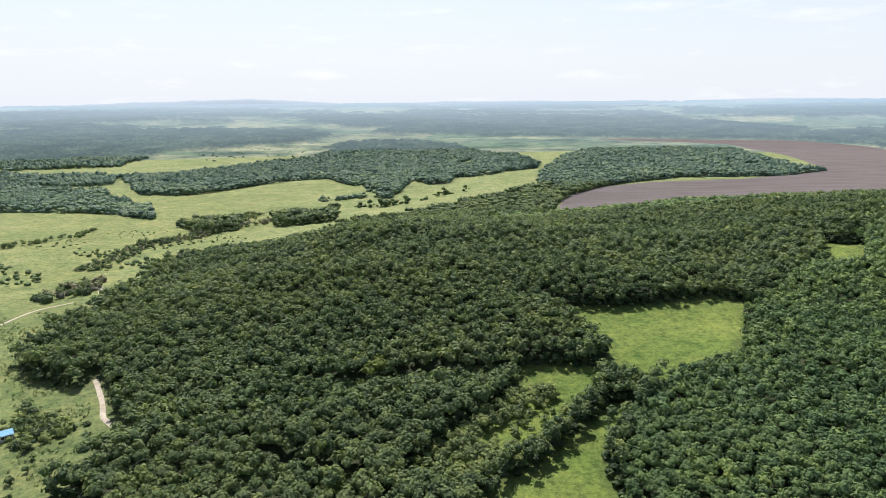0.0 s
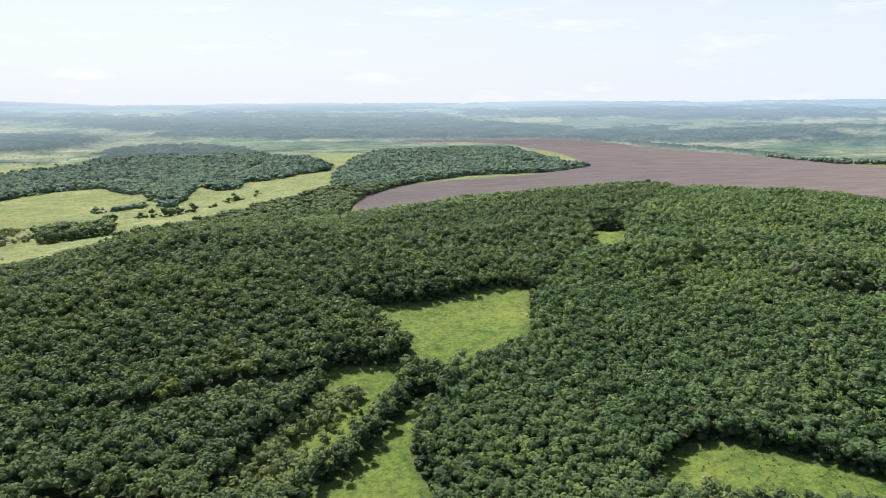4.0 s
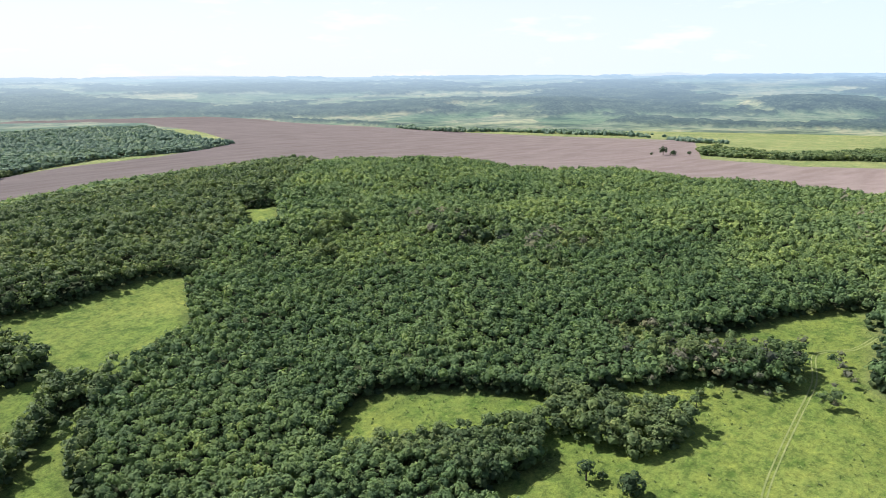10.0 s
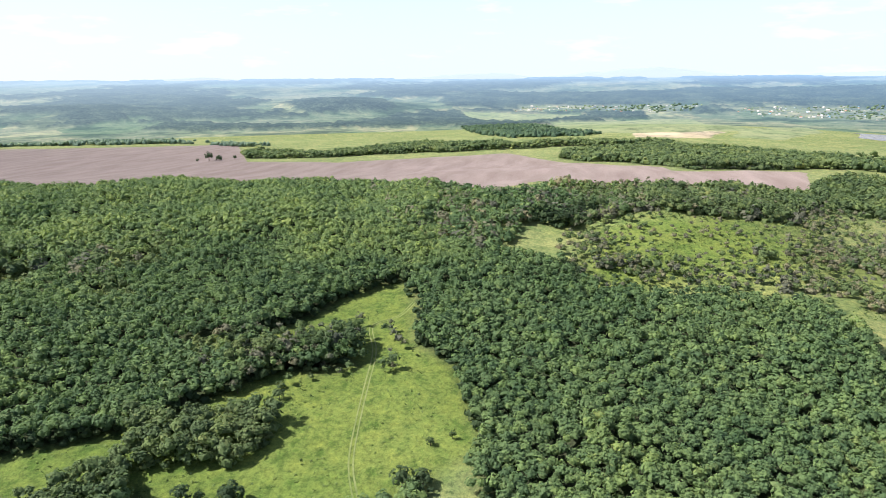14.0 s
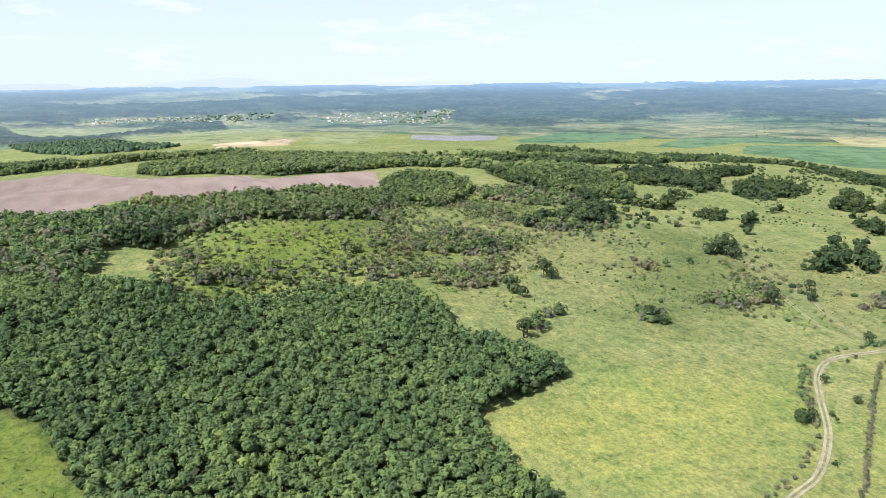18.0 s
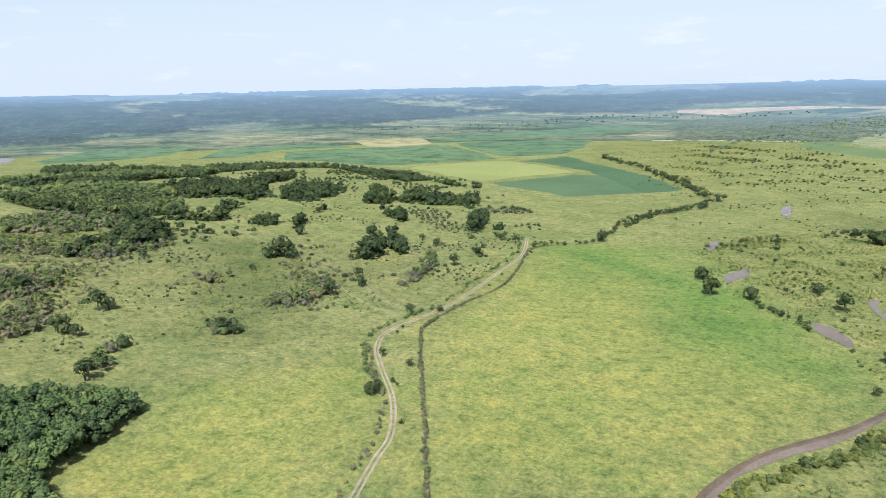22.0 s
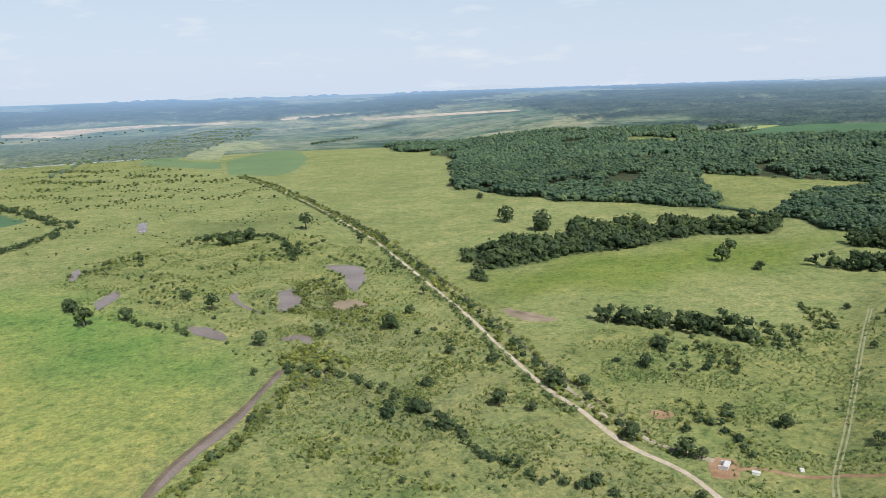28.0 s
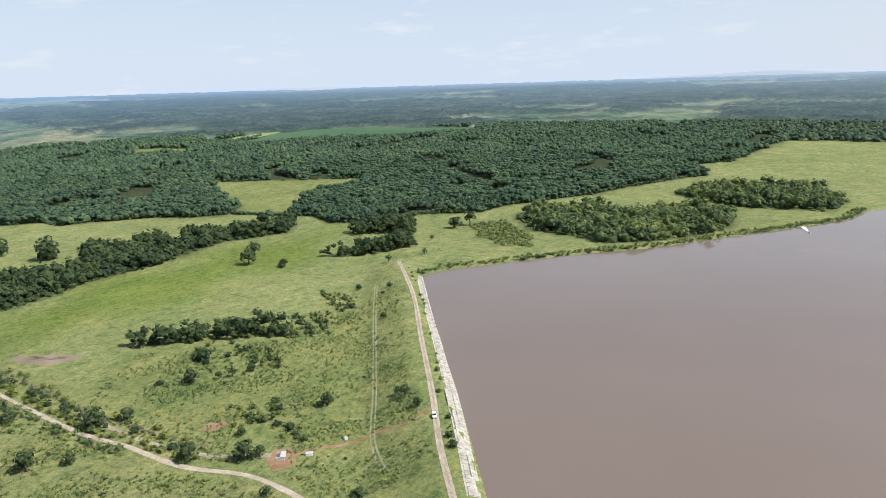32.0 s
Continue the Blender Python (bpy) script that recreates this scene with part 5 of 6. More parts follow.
for nm, line, w, gap, mat, base, text in (("road", ROAD_WEST, 1.0, 0.95, TRACK_DIRT, None, "winding pale two-rut dirt road"),
                                          ("road", DAM_ROAD, 0.9, 0.85, ROAD, TRACK_DIRT, "pale two-rut dirt road along the dam crest"),
                                          ("track", TRACK, 0.5, 0.8, TRACK_DIRT, None, "faint two-rut farm track through grass"),
                                          ("track", TRAIL, 0.55, 0.75, RUT_GRASS, None, "faint two-rut trail through the meadow"),
                                          ("track", SAVANNA_TRACK, 0.6, 0.8, RUT_PALE, None, "faint pale two-rut track across the savanna slope"),
                                          ("track", DAM_TRAIL, 0.8, 0.8, RUT_PALE, None, "faint two-rut trail below the dam")):
    tagged(new(nm, strip_mesh(nm, line, w, mat, 0.14, shift=gap)), text, nm, kind="structure")
    tagged(new(nm, strip_mesh(nm, line, w, mat, 0.14, shift=-gap, seed=5)), text, nm, kind="structure")
    if base:
        tagged(new(nm, strip_mesh(nm, line, 2 * gap + w, base, 0.07)), "trodden grass between wheel ruts", nm, kind="structure")
SHORES = np.random.RandomState(11)
for ring, mat in ((RED_A, DIRT), (RED_B, DIRT), (RED_C, MUD_FLAT_MAT), (RED_STRIP, MUD_FLAT_MAT)):
    drape("bare_earth", natural(ring, SHORES, 0.2), mat, 0.09, 6, "patch of bare reddish earth", "bare earth")
drape("mud_flat", natural(MUD_FLAT, SHORES, 0.3), MUD_FLAT_MAT, 0.12, 8, "drying reddish mud flat between ponds", "mud flat")
drape("river", RIVER_WATER, SHALLOW, 0.2, 6, "narrow winding river of brown water", "river")
for ring in (POND_B, POND_C, POND_D, POND_E, POND_F, POND_G, POND_H, POND_I, VILLAGE_POND):
    drape("pond", natural(ring, SHORES, 0.09), SHALLOW, 0.22, 8, "small shallow pond of brown water", "pond")
REVETMENT = tagged(new("stone_revetment", strip_mesh("stone_revetment", STONE_LINE, 5.6, STONE, 0.06, wobble=0.04)), "pale concrete slab facing on the dam", "revetment", kind="structure")


# ---- woods ----
OPEN = [CLEAR_A, CLEAR_B, CLEAR_C, CLEAR_D, VALLEY, WILLOWS, KNOLL_OPEN]
OLD_SIDE = [polar(a, d) for a, d in ((-40, 100), (13, 100), (16, 260), (25, 395), (29, 480), (32, 560), (37, 900), (-40, 900))]


def layered(ring, holes, near=3.9, tall=9.0, keep=None, wander=0.6):
    out = []
    for spacing, lo, hi, templates, wide in ((near, 0, 310, FINE, 0.68), (near * 1.22, 310, 520, MEDIUM, 0.68), (near * 1.35, 520, 800, PAIR, 0.68), (6.4, 800, 1250, COARSE, 0.66), (8.4, 1250, 1850, LUMP, 0.64)):
        p = scatter(RNG, ring, spacing, lo, hi, holes, wander)
        if keep is not None and len(p):
            p = p[keep(p)]
        out.append((p, templates, spacing * wide, tall * (1.05 if lo >= 800 else 1)))
    return out


def dense(ring, holes, near, tall, keep):
    """Young wood: many small crowns close together."""
    out = []
    for spacing, lo, hi, templates, wide in ((near * 1.14, 0, 262, FINE, 0.7), (near * 1.26, 262, 430, MEDIUM, 0.7), (near * 1.4, 430, 700, PAIR, 0.7), (6.5, 700, 1250, COARSE, 0.7)):
        p = scatter(RNG, ring, spacing, lo, hi, holes)
        out.append((p[keep(p)], templates, spacing * wide, tall))
    return out


def fringe(ring, holes, reach=7.0):
    """Undergrowth closing the wood's edges down to the ground."""
    p = scatter(RNG, ring, 2.9, 0, 900, holes)
    d = np.full(len(p), 1e9)
    for edge in [ring] + list(holes):
        d = np.minimum(d, edge_distance(p[:, 0], p[:, 1], edge))
    p = p[(d < reach) & off_roads(p)]
    return [(p[::2], PAIR, 2.1, 5.6), (p[1::2], COARSE, 1.8, 3.0)]


def hem(ring, reach=5.0):
    """Undergrowth along the edge of a wood farther off."""
    p = scatter(RNG, ring, 4.2, 0, 1300, (), 0.3)
    return [(p[edge_distance(p[:, 0], p[:, 1], ring) < reach], COARSE, 2.5, 4.2)]


def clump(ring):
    """A dense clump, leafy from the tops down to the ground."""
    p, q = scatter(RNG, ring, 3.4, 0, 900, (), 0.3), scatter(RNG, ring, 2.6, 0, 900, (), 0.3)
    edge = edge_distance(q[:, 0], q[:, 1], ring)
    return [(p, FINE, 2.5, 9.2), (q[edge < 5][::2], MEDIUM, 2.2, 6.2), (q[edge < 4][1::2], MEDIUM, 1.9, 3.4)]


def uneven(ring):
    """A grove: tall round crowns of very different size, bushes filling between."""
    px, py = np.array(ring, float).T
    area = abs(np.dot(px, np.roll(py, 1)) - np.dot(py, np.roll(px, 1))) / 2
    gap = 3.6 if area < 4000 else 5.2
    big, low = scatter(RNG, ring, gap, 0, 2500, (), 0.6), scatter(RNG, ring, gap, 0, 2500, (), 0.6)
    gaps = np.sin(big[:, 0] / 8 + 2 * np.sin(big[:, 1] / 13)) * np.sin(big[:, 1] / 7 + 2 * np.sin(big[:, 0] / 11))
    rim = edge_distance(big[:, 0], big[:, 1], ring)
    big = big[(gaps < 0.72) & ((area < 4000) | (rim > 15 * np.sin(big[:, 0] / 9 + 2 * np.sin(big[:, 1] / 12)) + RNG.uniform(-3, 3, len(big))))]
    k = RNG.uniform(0, 1, len(big)) + 0.3 * patchy(big * 0.7 + 5)
    leafy = MEDIUM if np.hypot(px.mean(), py.mean()) < 560 else PAIR
    return [(big[k > 1.0], leafy, gap * 1.08, 11.6), (big[(k <= 1.0) & (k > 0.66)], leafy, gap * 0.8, 8.0), (big[(k <= 0.66) & (k > 0.22)], leafy, gap * 0.62, 5.4), (low[::2], COARSE, gap * 0.5, 3.2)]


def off_roads(p):
    d = np.full(len(p), 1e9)
    for line in (ROAD_NW, ROAD_WEST, ROAD_MAIN, TRAIL):
        d = np.minimum(d, edge_distance(p[:, 0], p[:, 1], line, closed=False))
    wet = edge_distance(p[:, 0], p[:, 1], RIVER, closed=False) < 5
    for ring in (POND_B, POND_C, POND_D, POND_E, POND_F, POND_G, POND_H, POND_I, MUD_FLAT):
        wet |= inside(p[:, 0], p[:, 1], ring)
    return (d > 5) & ~wet


def old(p):
    return inside(p[:, 0], p[:, 1], OLD_SIDE) & off_roads(p)


def high(p):
    """The upper part of the hill, cut off by distance from the camera."""
    return np.hypot(p[:, 0], p[:, 1]) > 400 + 45 * np.sin(p[:, 0] / 43 + 2 * np.sin(p[:, 1] / 57)) + 25 * np.sin(p[:, 0] / 11) * np.sin(p[:, 1] / 13)


def young(p):
    return ~inside(p[:, 0], p[:, 1], OLD_SIDE) & off_roads(p) & ~high(p)


def crest(p):
    return ~inside(p[:, 0], p[:, 1], OLD_SIDE) & off_roads(p) & high(p)


def patchy(p):
    return np.sin(p[:, 0] / 11 + 2 * np.sin(p[:, 1] / 17)) + np.sin(p[:, 1] / 9 + 2 * np.sin(p[:, 0] / 14)) > -0.85


def shaggy(p):
    """Leaves small gaps, so that a canopy is not even."""
    gap = np.sin(p[:, 0] / 19 + 2.3 * np.sin(p[:, 1] / 29)) * np.sin(p[:, 1] / 16 + 2.1 * np.sin(p[:, 0] / 24))
    return (gap < 0.8) & off_roads(p)


def broken(p):
    """A canopy with long narrow openings across the slope."""
    x, y = p[:, 0] + p[:, 1] * 0.35, p[:, 1] - p[:, 0] * 0.35
    gap = np.sin(y / 41 + 1.6 * np.sin(x / 113)) + 0.8 * np.sin(x / 67 + 2.2 * np.sin(y / 59)) + 0.5 * np.sin(y / 17 + 2 * np.sin(x / 31))
    return (gap < 1.35) & shaggy(p)


def thin(share):
    return lambda p: RNG.uniform(0, 1, len(p)) < share


GULLIES = [GULLY_A, GULLY_B, GULLY_C, GULLY_D, GULLY_E, GULLY_F, GULLY_G]
for ring in GULLIES:
    low = scatter(RNG, ring, 3.4, 0, 900)
    wood("thicket", RNG, [(low[::2], MEDIUM, 2.1, 3.2), (low[1::5], MEDIUM, 2.5, 4.6)], LEAF, "low bushes in a dip of the forest", "thicket")
    wood("thicket", RNG, [(low[1::2], MEDIUM, 1.9, 3.0)], LEAF_WILLOW, "pale green bushes in a dip of the forest", "thicket")
# darker leaves here paint the shade low on the forest edges
wood("undergrowth", RNG, fringe(FOREST_HILL, OPEN), LEAF_DARK, "undergrowth along the forest edges, leaves darkened as painted shade", "undergrowth")
OPEN += GULLIES
wood("forest", RNG, dense(FOREST_HILL, OPEN, 3.3, 10.5, old), LEAF, "dense dark green oak forest over a rounded hill")
wood("forest", RNG, dense(FOREST_HILL, OPEN, 2.9, 8.0, young), LEAF_YOUNG, "dense green young oak forest on a domed hill")
wood("forest", RNG, dense(FOREST_HILL, OPEN, 2.9, 8.0, crest), LEAF_FRESH_HAZED, "dense fresh green young oak forest on the hill crest, lightened with painted haze")
wood("forest", RNG, dense(FOREST_EAST, [VALLEY], 2.9, 8.0, off_roads), LEAF_YOUNG, "dense fresh green young oak forest on a hillside")
wood("undergrowth", RNG, fringe(FOREST_EAST, [VALLEY]), LEAF_DARK, "undergrowth along the forest edges, leaves darkened as painted shade", "undergrowth")
for ring, text in ((KNOLL_OPEN, "grey half-dead trees round the open knoll"), (KNOLL_EDGE, "brown dying trees along the ploughed field"), (SPUR_WOOD, "grey dry trees round the wooded spur")):
    p = scatter(RNG, [(x + dx, y + dy) for x, y, dx, dy in ((min(a for a, b in ring), min(b for a, b in ring), -16, -16), (max(a for a, b in ring), min(b for a, b in ring), 16, -16),
                                                            (max(a for a, b in ring), max(b for a, b in ring), 16, 16), (min(a for a, b in ring), max(b for a, b in ring), -16, 16))], 4.4, 0, 900)
    p = p[(edge_distance(p[:, 0], p[:, 1], ring) < 11 + 7 * np.sin(p[:, 0] / 19)) & off_roads(p)]
    wood("thicket", RNG, [(p[::5], MEDIUM, 1.9, 7.5), (p[1::7], MEDIUM, 1.5, 4.0)], TWIGS, text, "thicket")
    wood("thicket", RNG, [(p[1::6], MEDIUM, 2.2, 6.5), (p[2::5], MEDIUM, 1.7, 3.2)], LEAF, "dark bushes along the ragged wood edge", "thicket")
wood("grove", RNG, layered(MIXED, [], 4.6, 7.5, thin(0.8)), LEAF, "thinning mixed woodland on the ridge", "grove")
wood("thicket", RNG, layered(MIXED, [], 6.0, 7.5, thin(0.4)), TWIGS, "grey dry half-dead trees among the ridge woodland", "thicket")
wood("grove", RNG, clump(SPUR_WOOD), LEAF, "wooded spur reaching into the meadow", "grove")
wood("thicket", RNG, layered(SPUR_WOOD, [], 6.0, 8.5, thin(0.3)), TWIGS, "grey dry trees at the end of the wooded spur", "thicket")
wood("grove", RNG, clump(CLUMP_A), LEAF, "dark oak clump at the meadow edge", "grove")
wood("grove", RNG, clump(CLUMP_B), LEAF, "dark oak clump standing in the meadow", "grove")
p = scatter(RNG, WILLOWS, 4.0, 0, 900, (), 0.4)
wood("thicket", RNG, [(p[patchy(p)], FINE, 2.7, 4.8), (p[::2], MEDIUM, 1.8, 2.8)], LEAF_WILLOW, "pale grey-green willow thicket along a damp glade", "thicket")
for ring, holes, mat, text in ((CREST_BELT, [], LEAF_DARK, "long tree belt along the hill crest"), (NE_BAND_A, [], LEAF, "wood on the ridge shoulder"), (NE_BAND_B, [], LEAF, "wood band behind the ridge"), (RIDGE_BELT, [], LEAF_DARK, "dark tree belt on the open ridge"),
                               (RIDGE_WOOD, [], LEAF_DARK, "dark wood on the open ridge"), (KNOLL_WOOD, [], LEAF, "dark wood at the ploughed field corner"),
                               (KNOLL_EDGE, [], LEAF, "tree belt along the ploughed field"),
                               (NORTH_WOOD, [], LEAF, "green wood behind the ploughed field"), (NORTH_WOOD_B, [], LEAF, "green wood along the ploughed field"),
                               (NORTH_WOOD_C, [], LEAF, "green wood behind the ploughed field corner"), (NORTH_BELT, [], LEAF_HAZED, "tree belt on the far side of the ploughed field"),
                               (NORTH_SLOPE, [], LEAF_PLATEAU, "dark wooded slope above the plain"),
                               (VALLEY_WOOD_A, [], LEAF_HAZED, "forest across the valley slope"), (VALLEY_WOOD_B, [], LEAF_HAZED, "dark wood in the valley meadow"),
                               (VALLEY_WOOD_C, [VALLEY_GLADE], LEAF_HAZED, "broad forest beyond the valley meadows"), (VALLEY_BELT_A, [], LEAF_HAZED, "tree belt between valley meadows"),
                               (VALLEY_WOOD_G, [], LEAF_HAZED, "hazy forest on the far valley side"), (VALLEY_WOOD_H, [], LEAF_HAZED, "dark wood along the valley meadow"),
                               (VALLEY_CLUMP, [], LEAF, "dark round clump in the valley meadow"), (VALLEY_CLUMP_B, [], LEAF, "dark tree clump by the valley creek"),
                               (VALLEY_WOOD_E, [], LEAF_HAZED, "broad forest on the far valley slope"),
                               (VALLEY_BELT_B, [], LEAF, "long tree belt between valley meadows"), (VALLEY_STRIP, [], LEAF, "wood behind the forested hill"),
                               (VALLEY_BELT_C, [], LEAF, "dark tree belt in the valley meadow"), (VALLEY_BELT_D, [], LEAF, "small dark tree clump in the valley meadow"),
                               (WOOD_ISLAND, [ISLAND_GLADE], LEAF_HAZED, "wooded tongue reaching into the ploughed field")):
    wood("forest", RNG, layered(ring, holes, 3.7, 8.6, shaggy, 0.35) + hem(ring), mat, text)
wood("forest", RNG, layered(FOREST_RIGHT, [RIGHT_FIELD, RIGHT_STRIP, RIGHT_GAP, RIGHT_OPEN, OPEN_A, OPEN_B, OPEN_D, OPEN_E], 5.0, 10.0, broken) + hem(FOREST_RIGHT) + hem(RIGHT_OPEN, 3), LEAF_PLATEAU, "dark deciduous forest on the rising plateau")
for ring, text in ((GROVE_A, "long dark grove across the meadow"), (GROVE_B, "dark grove near the dam end"), (GROVE_C, "dark grove behind the meadow trees"), (GROVE_D, "row of dark round trees on the plain"),
                   (GROVE_E, "willow wood on the lake shore"), (GROVE_F, "wood on the far lake shore"),
                   (GROVE_K1, "bent dark grove on the savanna slope"), (GROVE_K2, "long low grove on the savanna slope"), (GROVE_K3, "broad round grove on the savanna slope"),
                   (GROVE_K4, "short tree row on the savanna slope"), (GROVE_K5, "long tree row on the savanna slope"), (GROVE_K6, "long tree row on the savanna slope"),
                   (GROVE_K7, "round leafy grove on the savanna slope"), (GROVE_K8, "slanting grove on the savanna slope"), (GROVE_K9, "small round clump on the savanna slope"),
                   (GROVE_K10, "low dark clump on the savanna slope"), (GROVE_K11, "upright grove on the savanna slope"), (GROVE_K12, "dark spinney on the savanna slope"),
                   (GROVE_K13, "long sparse grove on the savanna slope"), (GROVE_K14, "narrow grove on the savanna slope"), (GROVE_K15, "round clump on the savanna slope"),
                   (GROVE_K16, "dark clump on the savanna slope"), (GROVE_K17, "dense dark spinney on the savanna slope"), (GROVE_K18, "half-dry spinney on the savanna slope"),
                   (GROVE_K19, "rounded dark wood on the savanna slope"), (GROVE_K20, "thin spiky grove on the savanna slope"), (GROVE_K21, "small dark clump on the savanna slope"),
                   (PLAIN_GROVE, "row of dark willows on the wet plain"), (PLAIN_GROVE_B, "dark willows on the wet plain"), (KNOLL_MIX, "dark mixed wood on the knoll")):
    wood("grove", RNG, uneven(ring), LEAF if "shore" in text else LEAF_DARK, text, "grove")
for ring in (BRUSH_A, BRUSH_B, BRUSH_C, BRUSH_D, BRUSH_E, BRUSH_F, BRUSH_G, BRUSH_H, BRUSH_I, BRUSH_J, BRUSH_K, BRUSH_L, BRUSH_WEST):
    wood("thicket", RNG, layered(ring, [], 4.5, 5.0, thin(0.5)), TWIGS, "grey-brown dry scrub with bare twigs", "thicket")
    wood("thicket", RNG, layered(ring, [], 4.5, 6.0, thin(0.5)), LEAF, "dark green scrub among dry twigs", "thicket")
wood("grove", RNG, layered(MIXED_B, [], 4.6, 7.5, thin(0.75)), LEAF_YOUNG, "thinning mixed woodland on the hill crest", "grove")
wood("thicket", RNG, layered(MIXED_B, [], 6.0, 7.5, thin(0.35)), TWIGS, "grey dry half-dead trees on the hill crest", "thicket")
p = scatter(RNG, ZONE_SCRUB, 6.0, 0, 2000)
k = RNG.uniform(0, 1, len(p)) * (1.2 - 0.6 * patchy(p))
wood("thicket", RNG, [(p[k < 0.1], MEDIUM, 2.0, 5.5)], LEAF, "scattered spindly trees on the knoll slope", "thicket")
wood("thicket", RNG, [(p[(k > 0.1) & (k < 0.22)], MEDIUM, 1.6, 5.0)], TWIGS, "scattered grey dry trees on the knoll slope", "thicket")
for ring in (BRUSH_M, BRUSH_N, BRUSH_O, BRUSH_P, BRUSH_Q, BRUSH_R):
    p = scatter(RNG, ring, 3.1, 0, 900)
    wood("thicket", RNG, [(p[::4], MEDIUM, 1.8, 2.6)], LEAF_DARK, "dark green scrub below the dam", "thicket")
    wood("thicket", RNG, [(p[1::3], MEDIUM, 1.4, 2.0)], LEAF_OLIVE, "olive scrub below the dam", "thicket")
wood("thicket", RNG, [(scatter(RNG, BUSH_WEST, 3.4, 0, 900)[::2], MEDIUM, 2.2, 3.6)], LEAF_WILLOW, "pale willow bushes on the dry pasture", "thicket")
wood("thicket", RNG, [(scatter(RNG, BUSH_WEST, 4.4, 0, 900)[::2], MEDIUM, 2.0, 4.0)], LEAF, "dark bushes on the dry pasture", "thicket")
# darker leaf colour stands for the shaded tree sides in canopy notches
wood("grove", RNG, layered(DOME_A, [], 3.4, 12.5) + layered(DOME_B, [], 3.4, 12.0), LEAF, "taller oaks in darker leaf as painted shade of notches in the young forest", "grove")
wood("thicket", RNG, layered(DOME_OLD, [], 5.0, 9.5, thin(0.4)), LEAF, "dark older oaks among the young forest", "thicket")
wood("thicket", RNG, layered(DOME_OLD, [], 6.0, 9.5, thin(0.22)), TWIGS, "grey half-dead trees among the young forest", "thicket")
wood("thicket", RNG, [(scatter(RNG, WILLOW_B, 4.2, 0, 900)[::2], MEDIUM, 2.2, 3.4)], LEAF_OLIVE, "dense olive willow scrub by the river", "thicket")
wood("thicket", RNG, layered(GOLD_PATCH, [], 5.0, 11.5, thin(0.6)), LEAF_GOLD, "yellowing trees in the forest", "thicket")


# woods of the distance
def far_woods():
    n = np.arange(-1850, 1850, 13)
    gx, gy = (g.ravel() + RNG.uniform(-0.4, 0.4, g.size) * 13 for g in np.meshgrid(n, n))
    d = np.hypot(gx, gy)
    ok = (d > 1300) & (d < 1850) & wooded(gx, gy) & ~inside(gx, gy, FOREST_RIGHT) & ~inside(gx, gy, WOOD_RIDGE_FAR)
    for ring in FAR_WOODS:
        ok &= ~inside(gx, gy, ring)
    wood("forest", RNG, [(np.column_stack([gx[ok], gy[ok]]), LUMP, 7.5, 10.0)], LEAF_PLATEAU, "patchy distant forest on the plateau")


far_woods()


# ---- shrubs too many to count ----
def shrubs(ring, spacing, share, radius, mat, label, holes=()):
    p = scatter(RNG, ring, spacing, 0, 4000, holes)
    lumpy = np.sin(p[:, 0] / 23 + 2 * np.sin(p[:, 1] / 31)) + np.sin(p[:, 1] / 17 + 2 * np.sin(p[:, 0] / 29))
    p = p[(RNG.uniform(0, 1, len(p)) < share * np.clip(0.3 + lumpy * 1.35, 0.03, 3.2)) & off_roads(p)]
    k = len(p) // 3
    leafy = MEDIUM if np.hypot(*p.mean(0)) < 500 else COARSE
    wood("shrubs", RNG, [(p[:k], leafy, radius, radius * 1.35), (p[k:2 * k], leafy, radius * 0.7, radius), (p[2 * k:], leafy, radius * 0.42, radius * 0.6)], mat, label, "shrubs")


shrubs(ZONE_RIVER, 9, 0.26, 2.3, LEAF_DARK, "scattered dark shrubs on the river flat")
shrubs(ZONE_RIVER, 6, 0.32, 1.5, LEAF_OLIVE, "low pale willow shrubs on the river flat")
shrubs(ZONE_DAM, 5, 0.3, 1.1, LEAF_YOUNG, "low green shrubs below the dam")
shrubs(ZONE_DAM, 14, 0.22, 1.9, LEAF_DARK, "dark bushes below the dam")
shrubs(ZONE_LOW, 10, 0.2, 1.4, LEAF_YOUNG, "low shrubs in rough pasture")
shrubs(ZONE_LOW, 18, 0.22, 2.0, LEAF_DARK, "dark bushes in rough pasture")
shrubs(ZONE_KNOLL, 8, 0.3, 2.5, TWIGS, "dry grey shrubs on the open knoll")
shrubs(ZONE_KNOLL, 6, 0.32, 2.0, LEAF, "green shrubs on the open knoll")
shrubs(SAVANNA_COPSE, 8, 0.4, 2.6, LEAF_DARK, "small dark trees thinly covering the slope")
shrubs(SAVANNA_COPSE, 6, 0.35, 1.7, TWIGS, "grey dry bushes between the slope trees")
shrubs(SAVANNA_LOW, 6, 0.4, 1.8, LEAF, "dark bushes low on the savanna slope")
shrubs(SAVANNA_LOW, 6, 0.3, 1.6, TWIGS, "grey dry bushes low on the savanna slope")
shrubs(SAVANNA_TOP, 9, 0.35, 2.8, LEAF_DARK, "small dark trees between the slope groves")
shrubs(ZONE_SAVANNA, 11, 0.35, 2.0, LEAF_DARK, "dark scattered bushes on the slope")
shrubs(ZONE_SAVANNA, 10, 0.3, 1.8, TWIGS, "dry scattered bushes on the slope")
shrubs(ZONE_BAND, 15, 0.7, 3.4, LEAF, "trees scattered along the river course")
shrubs(ZONE_PLAIN, 13, 0.3, 2.8, LEAF_DARK, "dark bushes scattered over the wet plain")
shrubs(ZONE_PLAIN, 10, 0.3, 1.9, LEAF_OLIVE, "olive scrub scattered over the wet plain")
